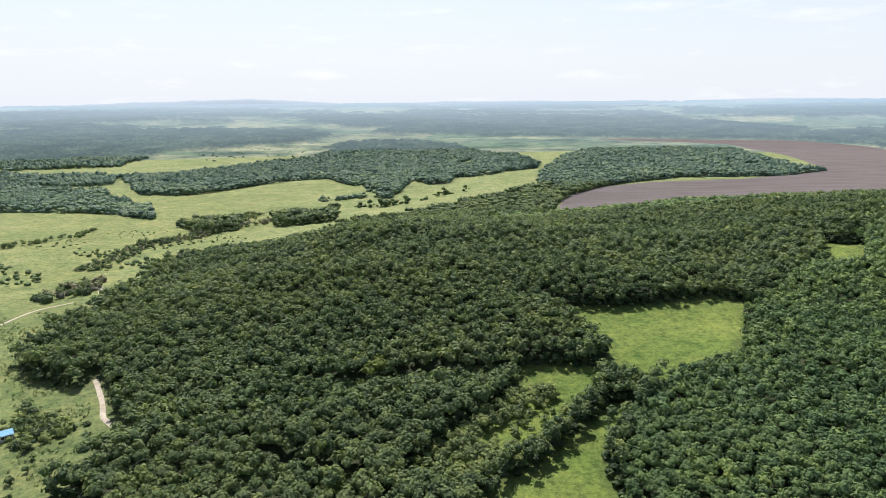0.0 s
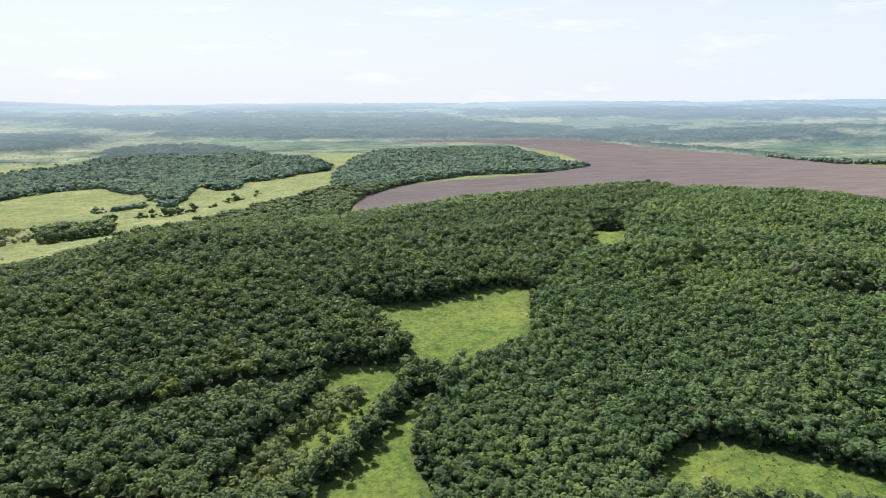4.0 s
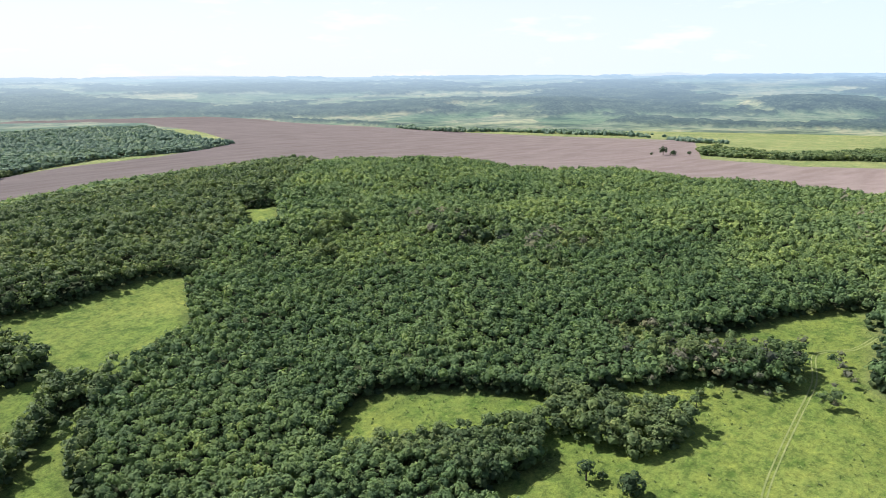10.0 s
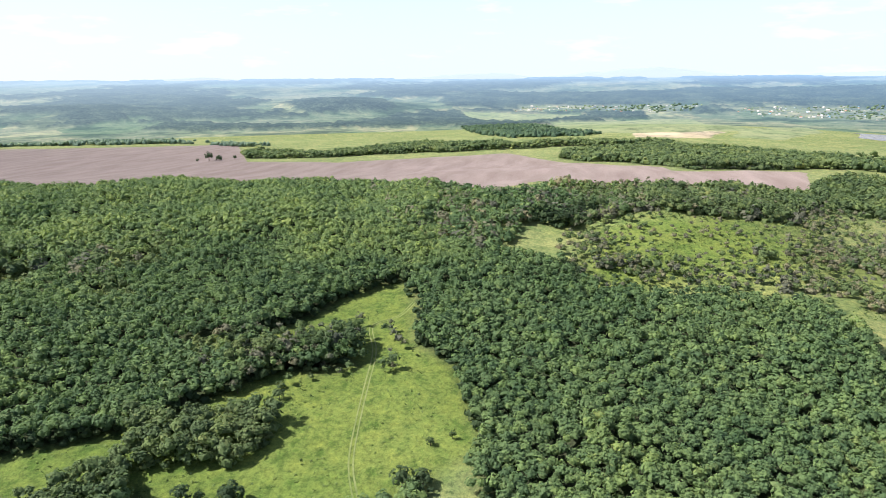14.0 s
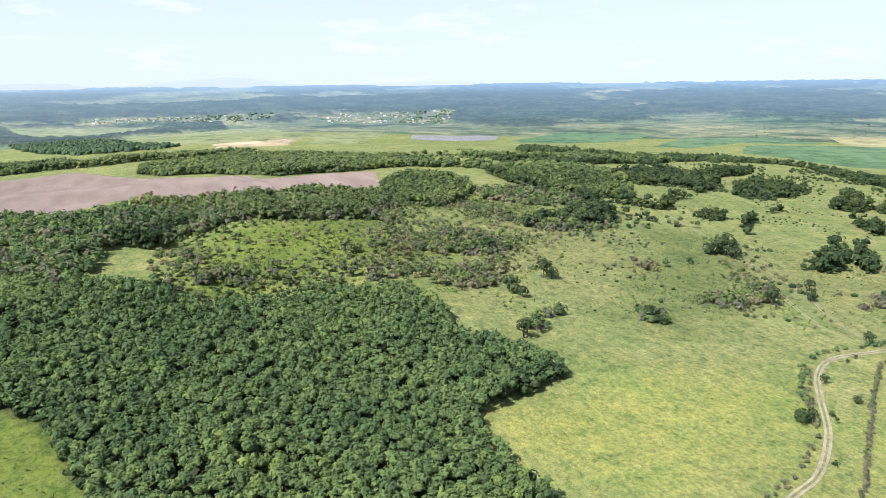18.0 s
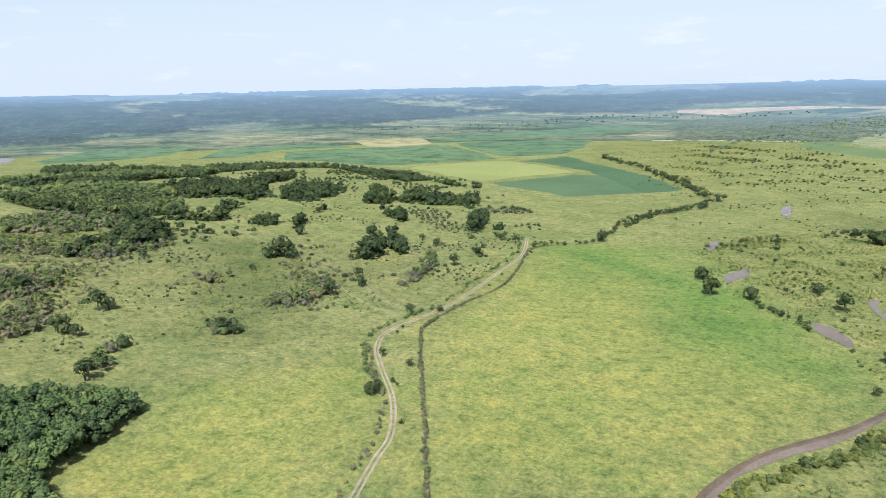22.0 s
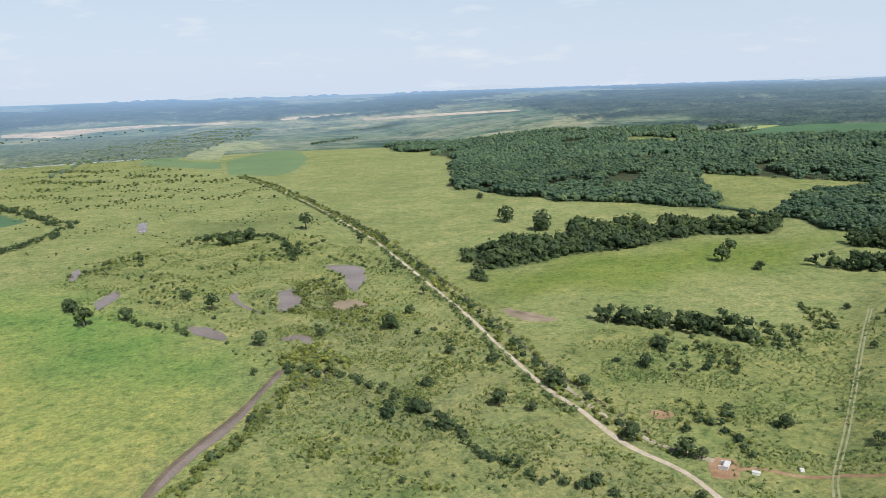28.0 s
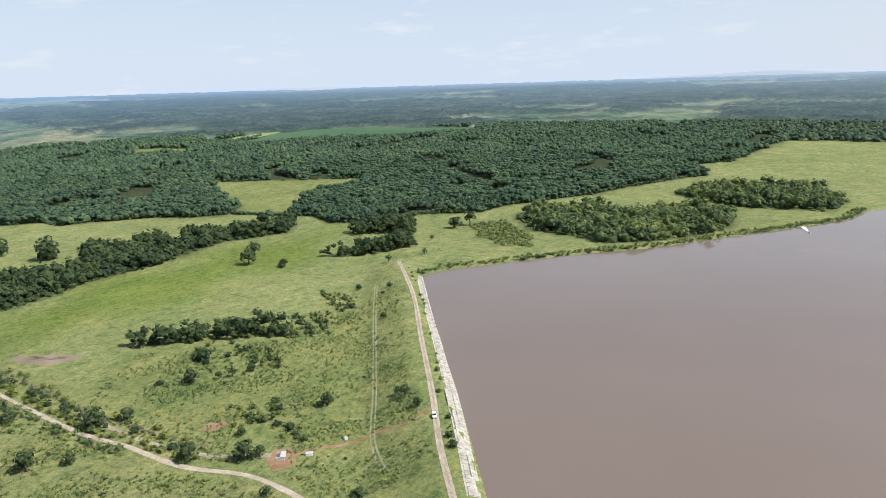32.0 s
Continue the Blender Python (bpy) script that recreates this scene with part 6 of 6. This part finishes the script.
shrubs(ZONE_VALLEY, 9, 0.4, 2.4, LEAF, "bushes scattered over the valley meadow")
shrubs(ZONE_UPPER, 26, 0.4, 3.5, LEAF_HAZED, "trees scattered over the upper meadow")
shrubs(ZONE_WEST, 7, 0.3, 1.5, LEAF, "dark bushes on the dry pasture")
shrubs(VILLAGE_A, 20, 0.8, 6.0, LEAF_HAZED, "garden trees among the village houses")
shrubs(VILLAGE_B, 20, 0.8, 6.0, LEAF_HAZED, "garden trees among the village houses")
shrubs(ZONE_CROPS, 30, 0.3, 4.0, LEAF_DARK, "trees scattered between crop fields")
def tufts(ring, spacing, share, radius, mat, label, holes=()):
    p = scatter(RNG, ring, spacing, 0, 900, holes)
    lumpy = np.sin(p[:, 0] / 9 + 2 * np.sin(p[:, 1] / 13)) + np.sin(p[:, 1] / 7 + 2 * np.sin(p[:, 0] / 11))
    p = p[(RNG.uniform(0, 1, len(p)) < share * np.clip(0.8 + lumpy * 0.6, 0.05, 2)) & off_roads(p)]
    wood("weeds", RNG, [(p, TUFT, radius, radius * 1.1)], mat, label, "weeds")


for ring in (REED_FLAT, RIVER_SCRUB):
    p = scatter(RNG, ring, 2.6, 0, 900)
    p = p[off_roads(p) & (np.sin(p[:, 0] / 5 + 2 * np.sin(p[:, 1] / 9)) * np.sin(p[:, 1] / 6 + 2 * np.sin(p[:, 0] / 8)) > -0.05)]
    wood("thicket", RNG, [(p[::3], MEDIUM, 1.4, 1.6), (p[1::9], MEDIUM, 2.0, 3.0)], LEAF_OLIVE, "olive willow scrub and sedge by the water", "thicket")
    wood("thicket", RNG, [(p[2::4], MEDIUM, 1.3, 1.5)], TWIGS, "brown reeds and dry scrub by the water", "thicket")
shrubs(ZONE_LOW, 6, 0.4, 1.6, LEAF_OLIVE, "olive willow scrub in rough pasture")
tufts(ZONE_LOW, 2.6, 0.5, 0.8, LEAF_OLIVE, "olive sedge in rough pasture")
tufts(ZONE_DAM, 2.0, 0.5, 0.75, WEEDS, "rank green weeds below the dam")
tufts(ZONE_LOW, 2.8, 0.3, 0.55, WEEDS, "rank green weeds in rough pasture")
tufts(ZONE_RIVER, 2.8, 0.45, 0.85, WEEDS, "rank weeds and sedge on the river flat")
tufts(ZONE_KNOLL, 3.0, 0.45, 0.8, WEEDS, "tall weeds on the open knoll")
tufts(ZONE_SAVANNA, 4.0, 0.35, 0.8, WEEDS, "tall weeds on the grassy slope")
tufts(VALLEY, 2.4, 0.22, 0.5, WEEDS, "tall meadow weeds among grass")
tufts(ZONE_WEST, 3.0, 0.35, 0.8, LEAF_WILLOW, "dry weeds on the pasture")


def hedge(line, spacing, out, radius, mat, label, shift=0.0, share=0.8):
    c = np.array(smooth_line(line, spacing))
    d = np.gradient(c, axis=0)
    n = np.column_stack([-d[:, 1], d[:, 0]]) / np.maximum(np.linalg.norm(d, axis=1), 1e-6)[:, None]
    p = c + n * (shift + RNG.uniform(-out, out, (len(c), 1)))
    p = p[RNG.uniform(0, 1, len(p)) < share]
    wood("hedge", RNG, [(p, MEDIUM, radius, radius * 1.7)], mat, label, "hedge")


hedge(HEDGE, 1.3, 0.8, 1.0, TWIGS, "low dry hedge along a ditch")
hedge(HEDGE, 4.0, 1.2, 1.2, LEAF, "dark bushes in the ditch hedge", share=0.5)
hedge(HEDGE_B, 5.0, 3.0, 2.6, LEAF_DARK, "dark tree hedge at the field end", share=0.75)
hedge(ROAD_WEST[4:], 3.0, 2.0, 1.5, LEAF_YOUNG, "bushes beside the winding road", shift=6, share=0.6)
hedge(ROAD_WEST[:7], 2.5, 1.2, 1.2, TWIGS, "low dry hedge beside the winding road", shift=4.5, share=0.7)
hedge(ROAD_WEST, 9.0, 2.0, 1.3, LEAF_DARK, "bushes beside the winding road", shift=-5, share=0.3)
hedge(ROAD_MAIN[:13], 2.4, 2.6, 1.7, LEAF_OLIVE, "olive bushes along the straight road", shift=4.5, share=0.8)
hedge(ROAD_MAIN[:13], 5.0, 2.0, 2.5, LEAF_DARK, "small trees along the straight road", shift=7, share=0.55)
hedge(ROAD_MAIN[3:13], 2.8, 1.2, 1.1, TWIGS, "dry scrub along the roadside ditch", shift=12, share=0.8)
hedge(ROAD_MAIN[3:13], 8.0, 2.5, 1.9, LEAF_OLIVE, "bushes along the roadside ditch", shift=14, share=0.6)
hedge(ROAD_MAIN[:12], 2.6, 2.2, 1.8, LEAF, "bushes along the straight road", shift=-4.0, share=0.7)
hedge(LINE_A, 3.0, 3.0, 2.4, LEAF_DARK, "row of dark bushes across the river flat")
hedge(LINE_B, 3.0, 4.0, 2.0, LEAF_DARK, "line of dark bushes across rough pasture", share=0.8)
hedge(LINE_F, 1.5, 13.0, 2.6, LEAF, "scrub along the valley creek", share=0.7)
hedge(LINE_F, 1.6, 14.0, 1.8, TWIGS, "dry grey scrub along the valley creek", share=0.7)
hedge(CREEK_TREES, 5.0, 7.0, 4.0, LEAF_DARK, "trees along the winding creek", share=0.9)
hedge(CREEK_TREES_B, 4.0, 5.0, 3.0, LEAF_DARK, "trees along the field end creek", share=0.9)
hedge(CREEK_NW_A, 2.4, 7.0, 2.6, LEAF, "scrub along the valley creek", share=0.8)
hedge(CREEK_NW_B, 2.0, 9.0, 2.4, TWIGS, "grey willow scrub along the valley creek", share=0.8)
hedge(CREEK_NW_B, 5.0, 8.0, 2.8, LEAF, "dark scrub along the valley creek", share=0.7)
hedge(LINE_I, 9.0, 6.0, 4.0, LEAF_HAZED, "trees along the winding creek", share=0.7)
hedge(LINE_J, 7.0, 4.0, 4.0, LEAF_DARK, "row of dark trees on the far meadow", share=0.8)
hedge(LINE_K, 7.0, 6.0, 4.5, LEAF_HAZED, "row of dark trees on the far meadow", share=0.8)
hedge(LINE_C, 3.0, 2.5, 1.9, LEAF_DARK, "dark willows along the river bend")
hedge(LINE_D, 3.0, 4.0, 2.3, LEAF_DARK, "clump of dark willows by the river")
hedge(LINE_E, 6.0, 3.0, 2.6, LEAF, "trees along a creek in the valley", share=0.7)
for ring in (GOLD_A, GOLD_B, GOLD_C):
    wood("thicket", RNG, [(scatter(RNG, ring, 3.2, 0, 900), MEDIUM, 1.4, 2.0)], LEAF_OLIVE, "low yellow-green bushes in rough pasture", "thicket")
hedge(BANK, 1.3, 3.5, 1.5, LEAF_OLIVE, "olive willows on the river bank", share=0.85)
hedge(BANK, 4.0, 4.0, 1.9, LEAF, "dark willows on the river bank", share=0.7)
hedge(DAM_ROAD, 9.0, 0.8, 1.2, LEAF, "small bushes on the dam crest", shift=-5, share=0.5)
wood("thicket", RNG, [(scatter(RNG, SHORE_WILLOW, 4.0, 0, 900)[::2], MEDIUM, 2.4, 4.0)], LEAF_WILLOW, "pale willows on the lake shore", "thicket")
hedge(LAKE[2:11], 2.6, 4.0, 1.5, LEAF_OLIVE, "olive scrub on the lake shore", shift=8, share=0.8)
hedge(LAKE[2:11], 2.2, 2.5, 1.5, LEAF_YOUNG, "reeds and willow bushes on the lake shore", shift=5, share=0.9)


# ---- single trees ----
def part(name, verts, faces, mat, parent, label=""):
    ob = new(name, mesh_from(name, verts, faces, mat))
    ob.parent = parent
    return tagged(ob, label)


def make_tree(rng, clumps, tall):
    """A broad tree of crown radius 1: tapered trunk with limbs, crown of leaf clumps."""
    root = new("tree")
    tv, tf = trunk_template(7, tall * 0.62, 0.11)
    part("trunk", tv, tf, BARK, root)
    for i in range(4):
        a = i * 1.6 + rng.uniform(0, 0.6)
        lv, lf = trunk_template(5, 0.75, 0.05)
        m = Matrix.Translation((0, 0, tall * 0.36 + 0.06 * i)) @ Euler((0, radians(rng.uniform(35, 60)), a)).to_matrix().to_4x4()
        lv = lv @ np.array(m.to_3x3()).T + np.array(m.translation)
        part("limb", lv, lf, BARK, root)
    cv, cf = crown_template(rng, clumps * 9, 0.16, 9, -0.6, 0.66)
    part("crown", cv + (0, 0, tall - 0.85), cf, LEAF_DARK, root)
    return root


TREES = [make_tree(RNG, c, t) for c, t in ((26, 1.9), (22, 2.1), (30, 1.7), (20, 2.3))]
placed = 0
for group, rows, text in (("trees on the river flat", TREES_RIVER, "round dark green tree on the grassy river flat"),
                          ("trees on the plain", TREES_PLAIN, "round dark green bush tree in rough pasture"),
                          ("trees on the savanna slope", TREES_SAVANNA, "dark green tree standing alone on the meadow slope"),
                          ("trees in the forest meadow", TREES_MEADOW, "leafy oak standing in the forest meadow"),
                          ("trees near the dam", TREES_DAMEND, "round dense tree near the lake dam"),
                          ("trees below the dam", TREES_DAM, "small rounded tree in rank grass below the dam"),
                          ("bushes on the dry pasture", TREES_WEST[1:], "dark bush on the dry pasture slope"),
                          ("trees in the ploughed field", TREES_FIELD, "small round tree standing in the ploughed field")):
    for x, y, r in rows:
        z = float(ground_z(np.array([x]), np.array([y]))[0])
        m = pose(x, y, z - (0.75 * r if "bush" in text else 0.05), 0, 0, RNG.uniform(0, 360)) @ Matrix.Scale(r, 4)
        src = TREES[placed % 4]
        ob = src if placed < 4 else copy_thing(src, m)
        ob.matrix_basis = m
        tagged(ob, text, "tree", group)
        placed += 1


# ---- built things ----
def box(size, at):
    """Vertices and faces of a box with its base centred at a point."""
    sx, sy, sz = (v / 2 for v in size)
    v = np.array([(a * sx, b * sy, (c + 1) * sz) for c in (-1, 1) for a, b in ((-1, -1), (1, -1), (1, 1), (-1, 1))]) + at
    return v, np.array([(0, 3, 2, 1), (4, 5, 6, 7), (0, 1, 5, 4), (1, 2, 6, 5), (2, 3, 7, 6), (3, 0, 4, 7)])


def plain(name, color, rough=0.6, metal=0.0):
    m, t, b = material(name, rough, 0.4)
    g = ramp(t, noise_value(t, 1.5, 4), [(0.3, tuple(c * 0.8 for c in color)), (0.7, tuple(min(1, c * 1.12) for c in color))])
    t.links.new(g, b.inputs["Base Color"])
    b.inputs["Metallic"].default_value = metal
    return m


WHITE_PAINT, GLASS_DARK, RUBBER = plain("white_paint", (0.75, 0.75, 0.73), 0.35), plain("dark_glass", (0.02, 0.025, 0.03), 0.1), plain("rubber", (0.02, 0.02, 0.02))
PLASTER, ROOF_GREY, ROOF_BLUE, ROOF_RED = plain("plaster", (0.42, 0.41, 0.4)), plain("grey_roof", (0.4, 0.4, 0.4)), plain("blue_roof", (0.2, 0.45, 0.7)), plain("red_roof", (0.35, 0.16, 0.11))


def make_house(long, wide, high, roof_mat, mat=PLASTER):
    root = new("house")
    part("wall", *box((long, wide, high), (0, 0, 0)), mat, root)
    e, l, r = wide / 2 + 0.4, long / 2 + 0.4, high + wide * 0.38
    v = np.array([(-l, -e, high), (l, -e, high), (l, e, high), (-l, e, high), (-l, 0, r), (l, 0, r)])
    ob = new("roof", mesh_from("roof", v, np.array([(0, 1, 5), (0, 5, 4), (2, 3, 4), (2, 4, 5), (1, 2, 5), (3, 0, 4), (0, 2, 1), (0, 3, 2)]), roof_mat))
    ob.parent = root
    for sx in (-0.25, 0.25):
        part("window", *box((1.1, 0.12, 1.2), (sx * long, -wide / 2 - 0.02, high * 0.35)), GLASS_DARK, root)
    part("door", *box((0.9, 0.12, 2.0), (0, -wide / 2 - 0.02, 0.05)), BARK, root)
    return root


def place(ob, x, y, turn, scale=1.0, sink=0.1):
    z = float(ground_z(np.array([float(x)]), np.array([float(y)]))[0])
    ob.matrix_basis = pose(x, y, z - sink, 0, 0, turn) @ Matrix.Scale(scale, 4)
    return ob


HOUSES = [make_house(16, 11, 5.5, ROOF_GREY), make_house(20, 12, 7, ROOF_RED), make_house(28, 14, 9, PLASTER), make_house(14, 10, 5, ROOF_BLUE)]
used = 0
for ring, n in ((VILLAGE_A, 45), (VILLAGE_B, 75)):
    xs, ys = [p[0] for p in ring], [p[1] for p in ring]
    for _ in range(n * 6):
        x, y = RNG.uniform(min(xs), max(xs)), RNG.uniform(min(ys), max(ys))
        if inside(np.array([x]), np.array([y]), ring)[0] and n > 0:
            n -= 1
            src = HOUSES[used % 4]
            ob = src if used < 4 else copy_thing(src, Matrix())
            tagged(place(ob, x, y, RNG.choice([20, 110, 65]), RNG.uniform(0.26, 0.42)), "small pale village house with a pitched roof", "house", "village houses")
            used += 1
FARM_X, FARM_Y = TREES_WEST[0][:2]
tagged(place(make_house(5, 4, 2.6, ROOF_BLUE), FARM_X, FARM_Y, 40), "small house with a light blue roof", "house")


def make_car():
    root = new("car")
    prof = [(-2.1, 0.35), (2.1, 0.35), (2.15, 0.75), (1.2, 0.95), (-2.05, 1.0)]
    cab = [(-1.9, 1.0), (1.1, 0.95), (0.45, 1.45), (-1.6, 1.48)]
    for name, pr, half, mat in (("body", prof, 0.85, WHITE_PAINT), ("cabin", cab, 0.72, GLASS_DARK)):
        k = len(pr)
        v = np.array([(x, -half, z) for x, z in pr] + [(x, half, z) for x, z in pr])
        f = [(0, i, i + 1) for i in range(1, k - 1)] + [(k, k + i + 1, k + i) for i in range(1, k - 1)]
        f += [t for i in range(k) for t in ((i, (i + 1) % k + k, (i + 1) % k), (i, i + k, (i + 1) % k + k))]
        part(name, v, np.array(f), mat, root)
    part("roof", *box((1.9, 1.36, 0.06), (-0.6, 0, 1.47)), WHITE_PAINT, root)
    a = np.arange(12) * math.pi / 6
    for x in (-1.35, 1.35):
        for y in (-0.8, 0.8):
            w = np.concatenate([np.column_stack([x + 0.32 * np.cos(a), np.full(12, y + s), 0.32 + 0.32 * np.sin(a)]) for s in (-0.1, 0.1)])
            f = [(i, (i + 1) % 12, (i + 1) % 12 + 12) for i in range(12)] + [(i, (i + 1) % 12 + 12, i + 12) for i in range(12)] + [(0, i, i + 1) for i in range(1, 11)] + [(12, 13 + i, 12 + i) for i in range(1, 11)]
            part("wheel", w, np.array(f), RUBBER, root)
    return root


CAR_X, CAR_Y = SPOTS[0]
tagged(place(make_car(), CAR_X, CAR_Y, 37, 1, -0.14), "white car parked on the dam crest road", "car")


def make_hut():
    root = new("concrete_hut")
    part("side_wall", *box((0.4, 3.2, 1.6), (-2.0, 0, 0)), PLASTER, root)
    part("side_wall", *box((0.4, 3.2, 1.6), (2.0, 0, 0)), PLASTER, root)
    part("back_wall", *box((3.6, 0.4, 1.6), (0, -1.4, 0)), PLASTER, root)
    part("roof", *box((4.6, 2.0, 0.25), (0, -0.9, 1.6)), PLASTER, root)
    return root


tagged(place(make_hut(), *SPOTS[1], 215), "ruined pale concrete culvert hut with a dark opening", "hut")


def make_slab(long, wide, high):
    root = new("concrete_block")
    part("block", *box((long, wide, high), (0, 0, 0)), WHITE_PAINT, root)
    part("lid", *box((long * 1.04, wide * 1.04, 0.15), (0, 0, high)), PLASTER, root)
    return root


tagged(place(make_slab(1.7, 2.6, 0.9), *SPOTS[2], 35), "white concrete chamber beside the ditch", "block")
tagged(place(make_slab(1.3, 1.3, 0.9), *SPOTS[3], 60), "small white concrete chamber beside the ditch", "block")


def make_boat():
    root = new("motor_boat")
    hull = np.array([(-2, -0.8, 0), (-2, 0.8, 0), (1, 0.8, 0), (2.6, 0, 0.1), (1, -0.8, 0), (-2, -1, 0.8), (-2, 1, 0.8), (1, 1, 0.8), (3, 0, 1.0), (1, -1, 0.8)])
    f = [(0, 1, 2), (0, 2, 3), (0, 3, 4), (5, 7, 6), (5, 8, 7), (5, 9, 8)] + [t for i in range(5) for t in ((i, (i + 1) % 5, (i + 1) % 5 + 5), (i, (i + 1) % 5 + 5, i + 5))]
    part("hull", hull, np.array(f), WHITE_PAINT, root)
    part("windscreen", *box((0.2, 1.4, 0.5), (0.6, 0, 0.8)), GLASS_DARK, root)
    wake = np.array([(-2.5, -0.3, 0.16), (-2.5, 0.3, 0.16), (-26, 2.2, 0.16), (-26, 0.9, 0.16), (-26, -0.9, 0.16), (-26, -2.2, 0.16)])
    part("wake", wake, np.array([(0, 2, 1), (0, 3, 2), (0, 4, 3), (0, 5, 4)]), WHITE_PAINT, root, "white foam wake")
    part("motor", *box((0.5, 0.5, 0.7), (-2.1, 0, 0.5)), RUBBER, root)
    return root


boat = make_boat()
boat.matrix_basis = pose(*SPOTS[4], LAKE_LEVEL - 0.1, 0, 0, 15)
tagged(boat, "small white motor boat out on the lake", "boat")


# ---- dam facing slabs ----
def slab_mesh(rng, long, wide):
    bm = bmesh.new()
    bmesh.ops.create_cube(bm, size=1.0)
    for v in bm.verts:
        v.co = Vector((v.co.x * long + rng.uniform(-0.06, 0.06), v.co.y * wide + rng.uniform(-0.06, 0.06), v.co.z * 0.22 + rng.uniform(-0.02, 0.02)))
    bmesh.ops.bevel(bm, geom=bm.edges[:], offset=0.04, segments=1)
    me = bpy.data.meshes.new("slab")
    bm.to_mesh(me)
    bm.free()
    me.materials.append(STONE)
    return me


SLABS = [slab_mesh(RNG, 2.35, 1.95) for _ in range(5)]
line = np.array(smooth_line(STONE_LINE, 2.5))
step = np.concatenate([[0], np.cumsum(np.linalg.norm(np.diff(line, axis=0), axis=1))])
count = 0
for s_along in np.arange(1.5, min(step[-1], 340), 2.5):
    c = np.array([np.interp(s_along, step, line[:, 0]), np.interp(s_along, step, line[:, 1])])
    e = np.array([np.interp(s_along + 1, step, line[:, 0]), np.interp(s_along + 1, step, line[:, 1])]) - c
    e /= max(np.linalg.norm(e), 1e-6)
    n = np.array([-e[1], e[0]])
    for row in (-0.5, 0.5):
        if RNG.uniform() < 0.06:
            continue
        q = c + n * row * 2.1
        za, zb = (float(ground_z(np.array([(q + n * k)[0]]), np.array([(q + n * k)[1]]))[0]) for k in (-0.9, 0.9))
        ob = new("slab", SLABS[count % 5])
        ob.parent = REVETMENT
        ob.matrix_basis = pose(q[0], q[1], max((za + zb) / 2, LAKE_LEVEL - 0.1) + 0.16, 0, 0, math.degrees(math.atan2(e[1], e[0])) + RNG.uniform(-4, 4)) @ pose(0, 0, 0, math.degrees(math.atan2(zb - za, 1.8)) + RNG.uniform(-5, 5))
        count += 1
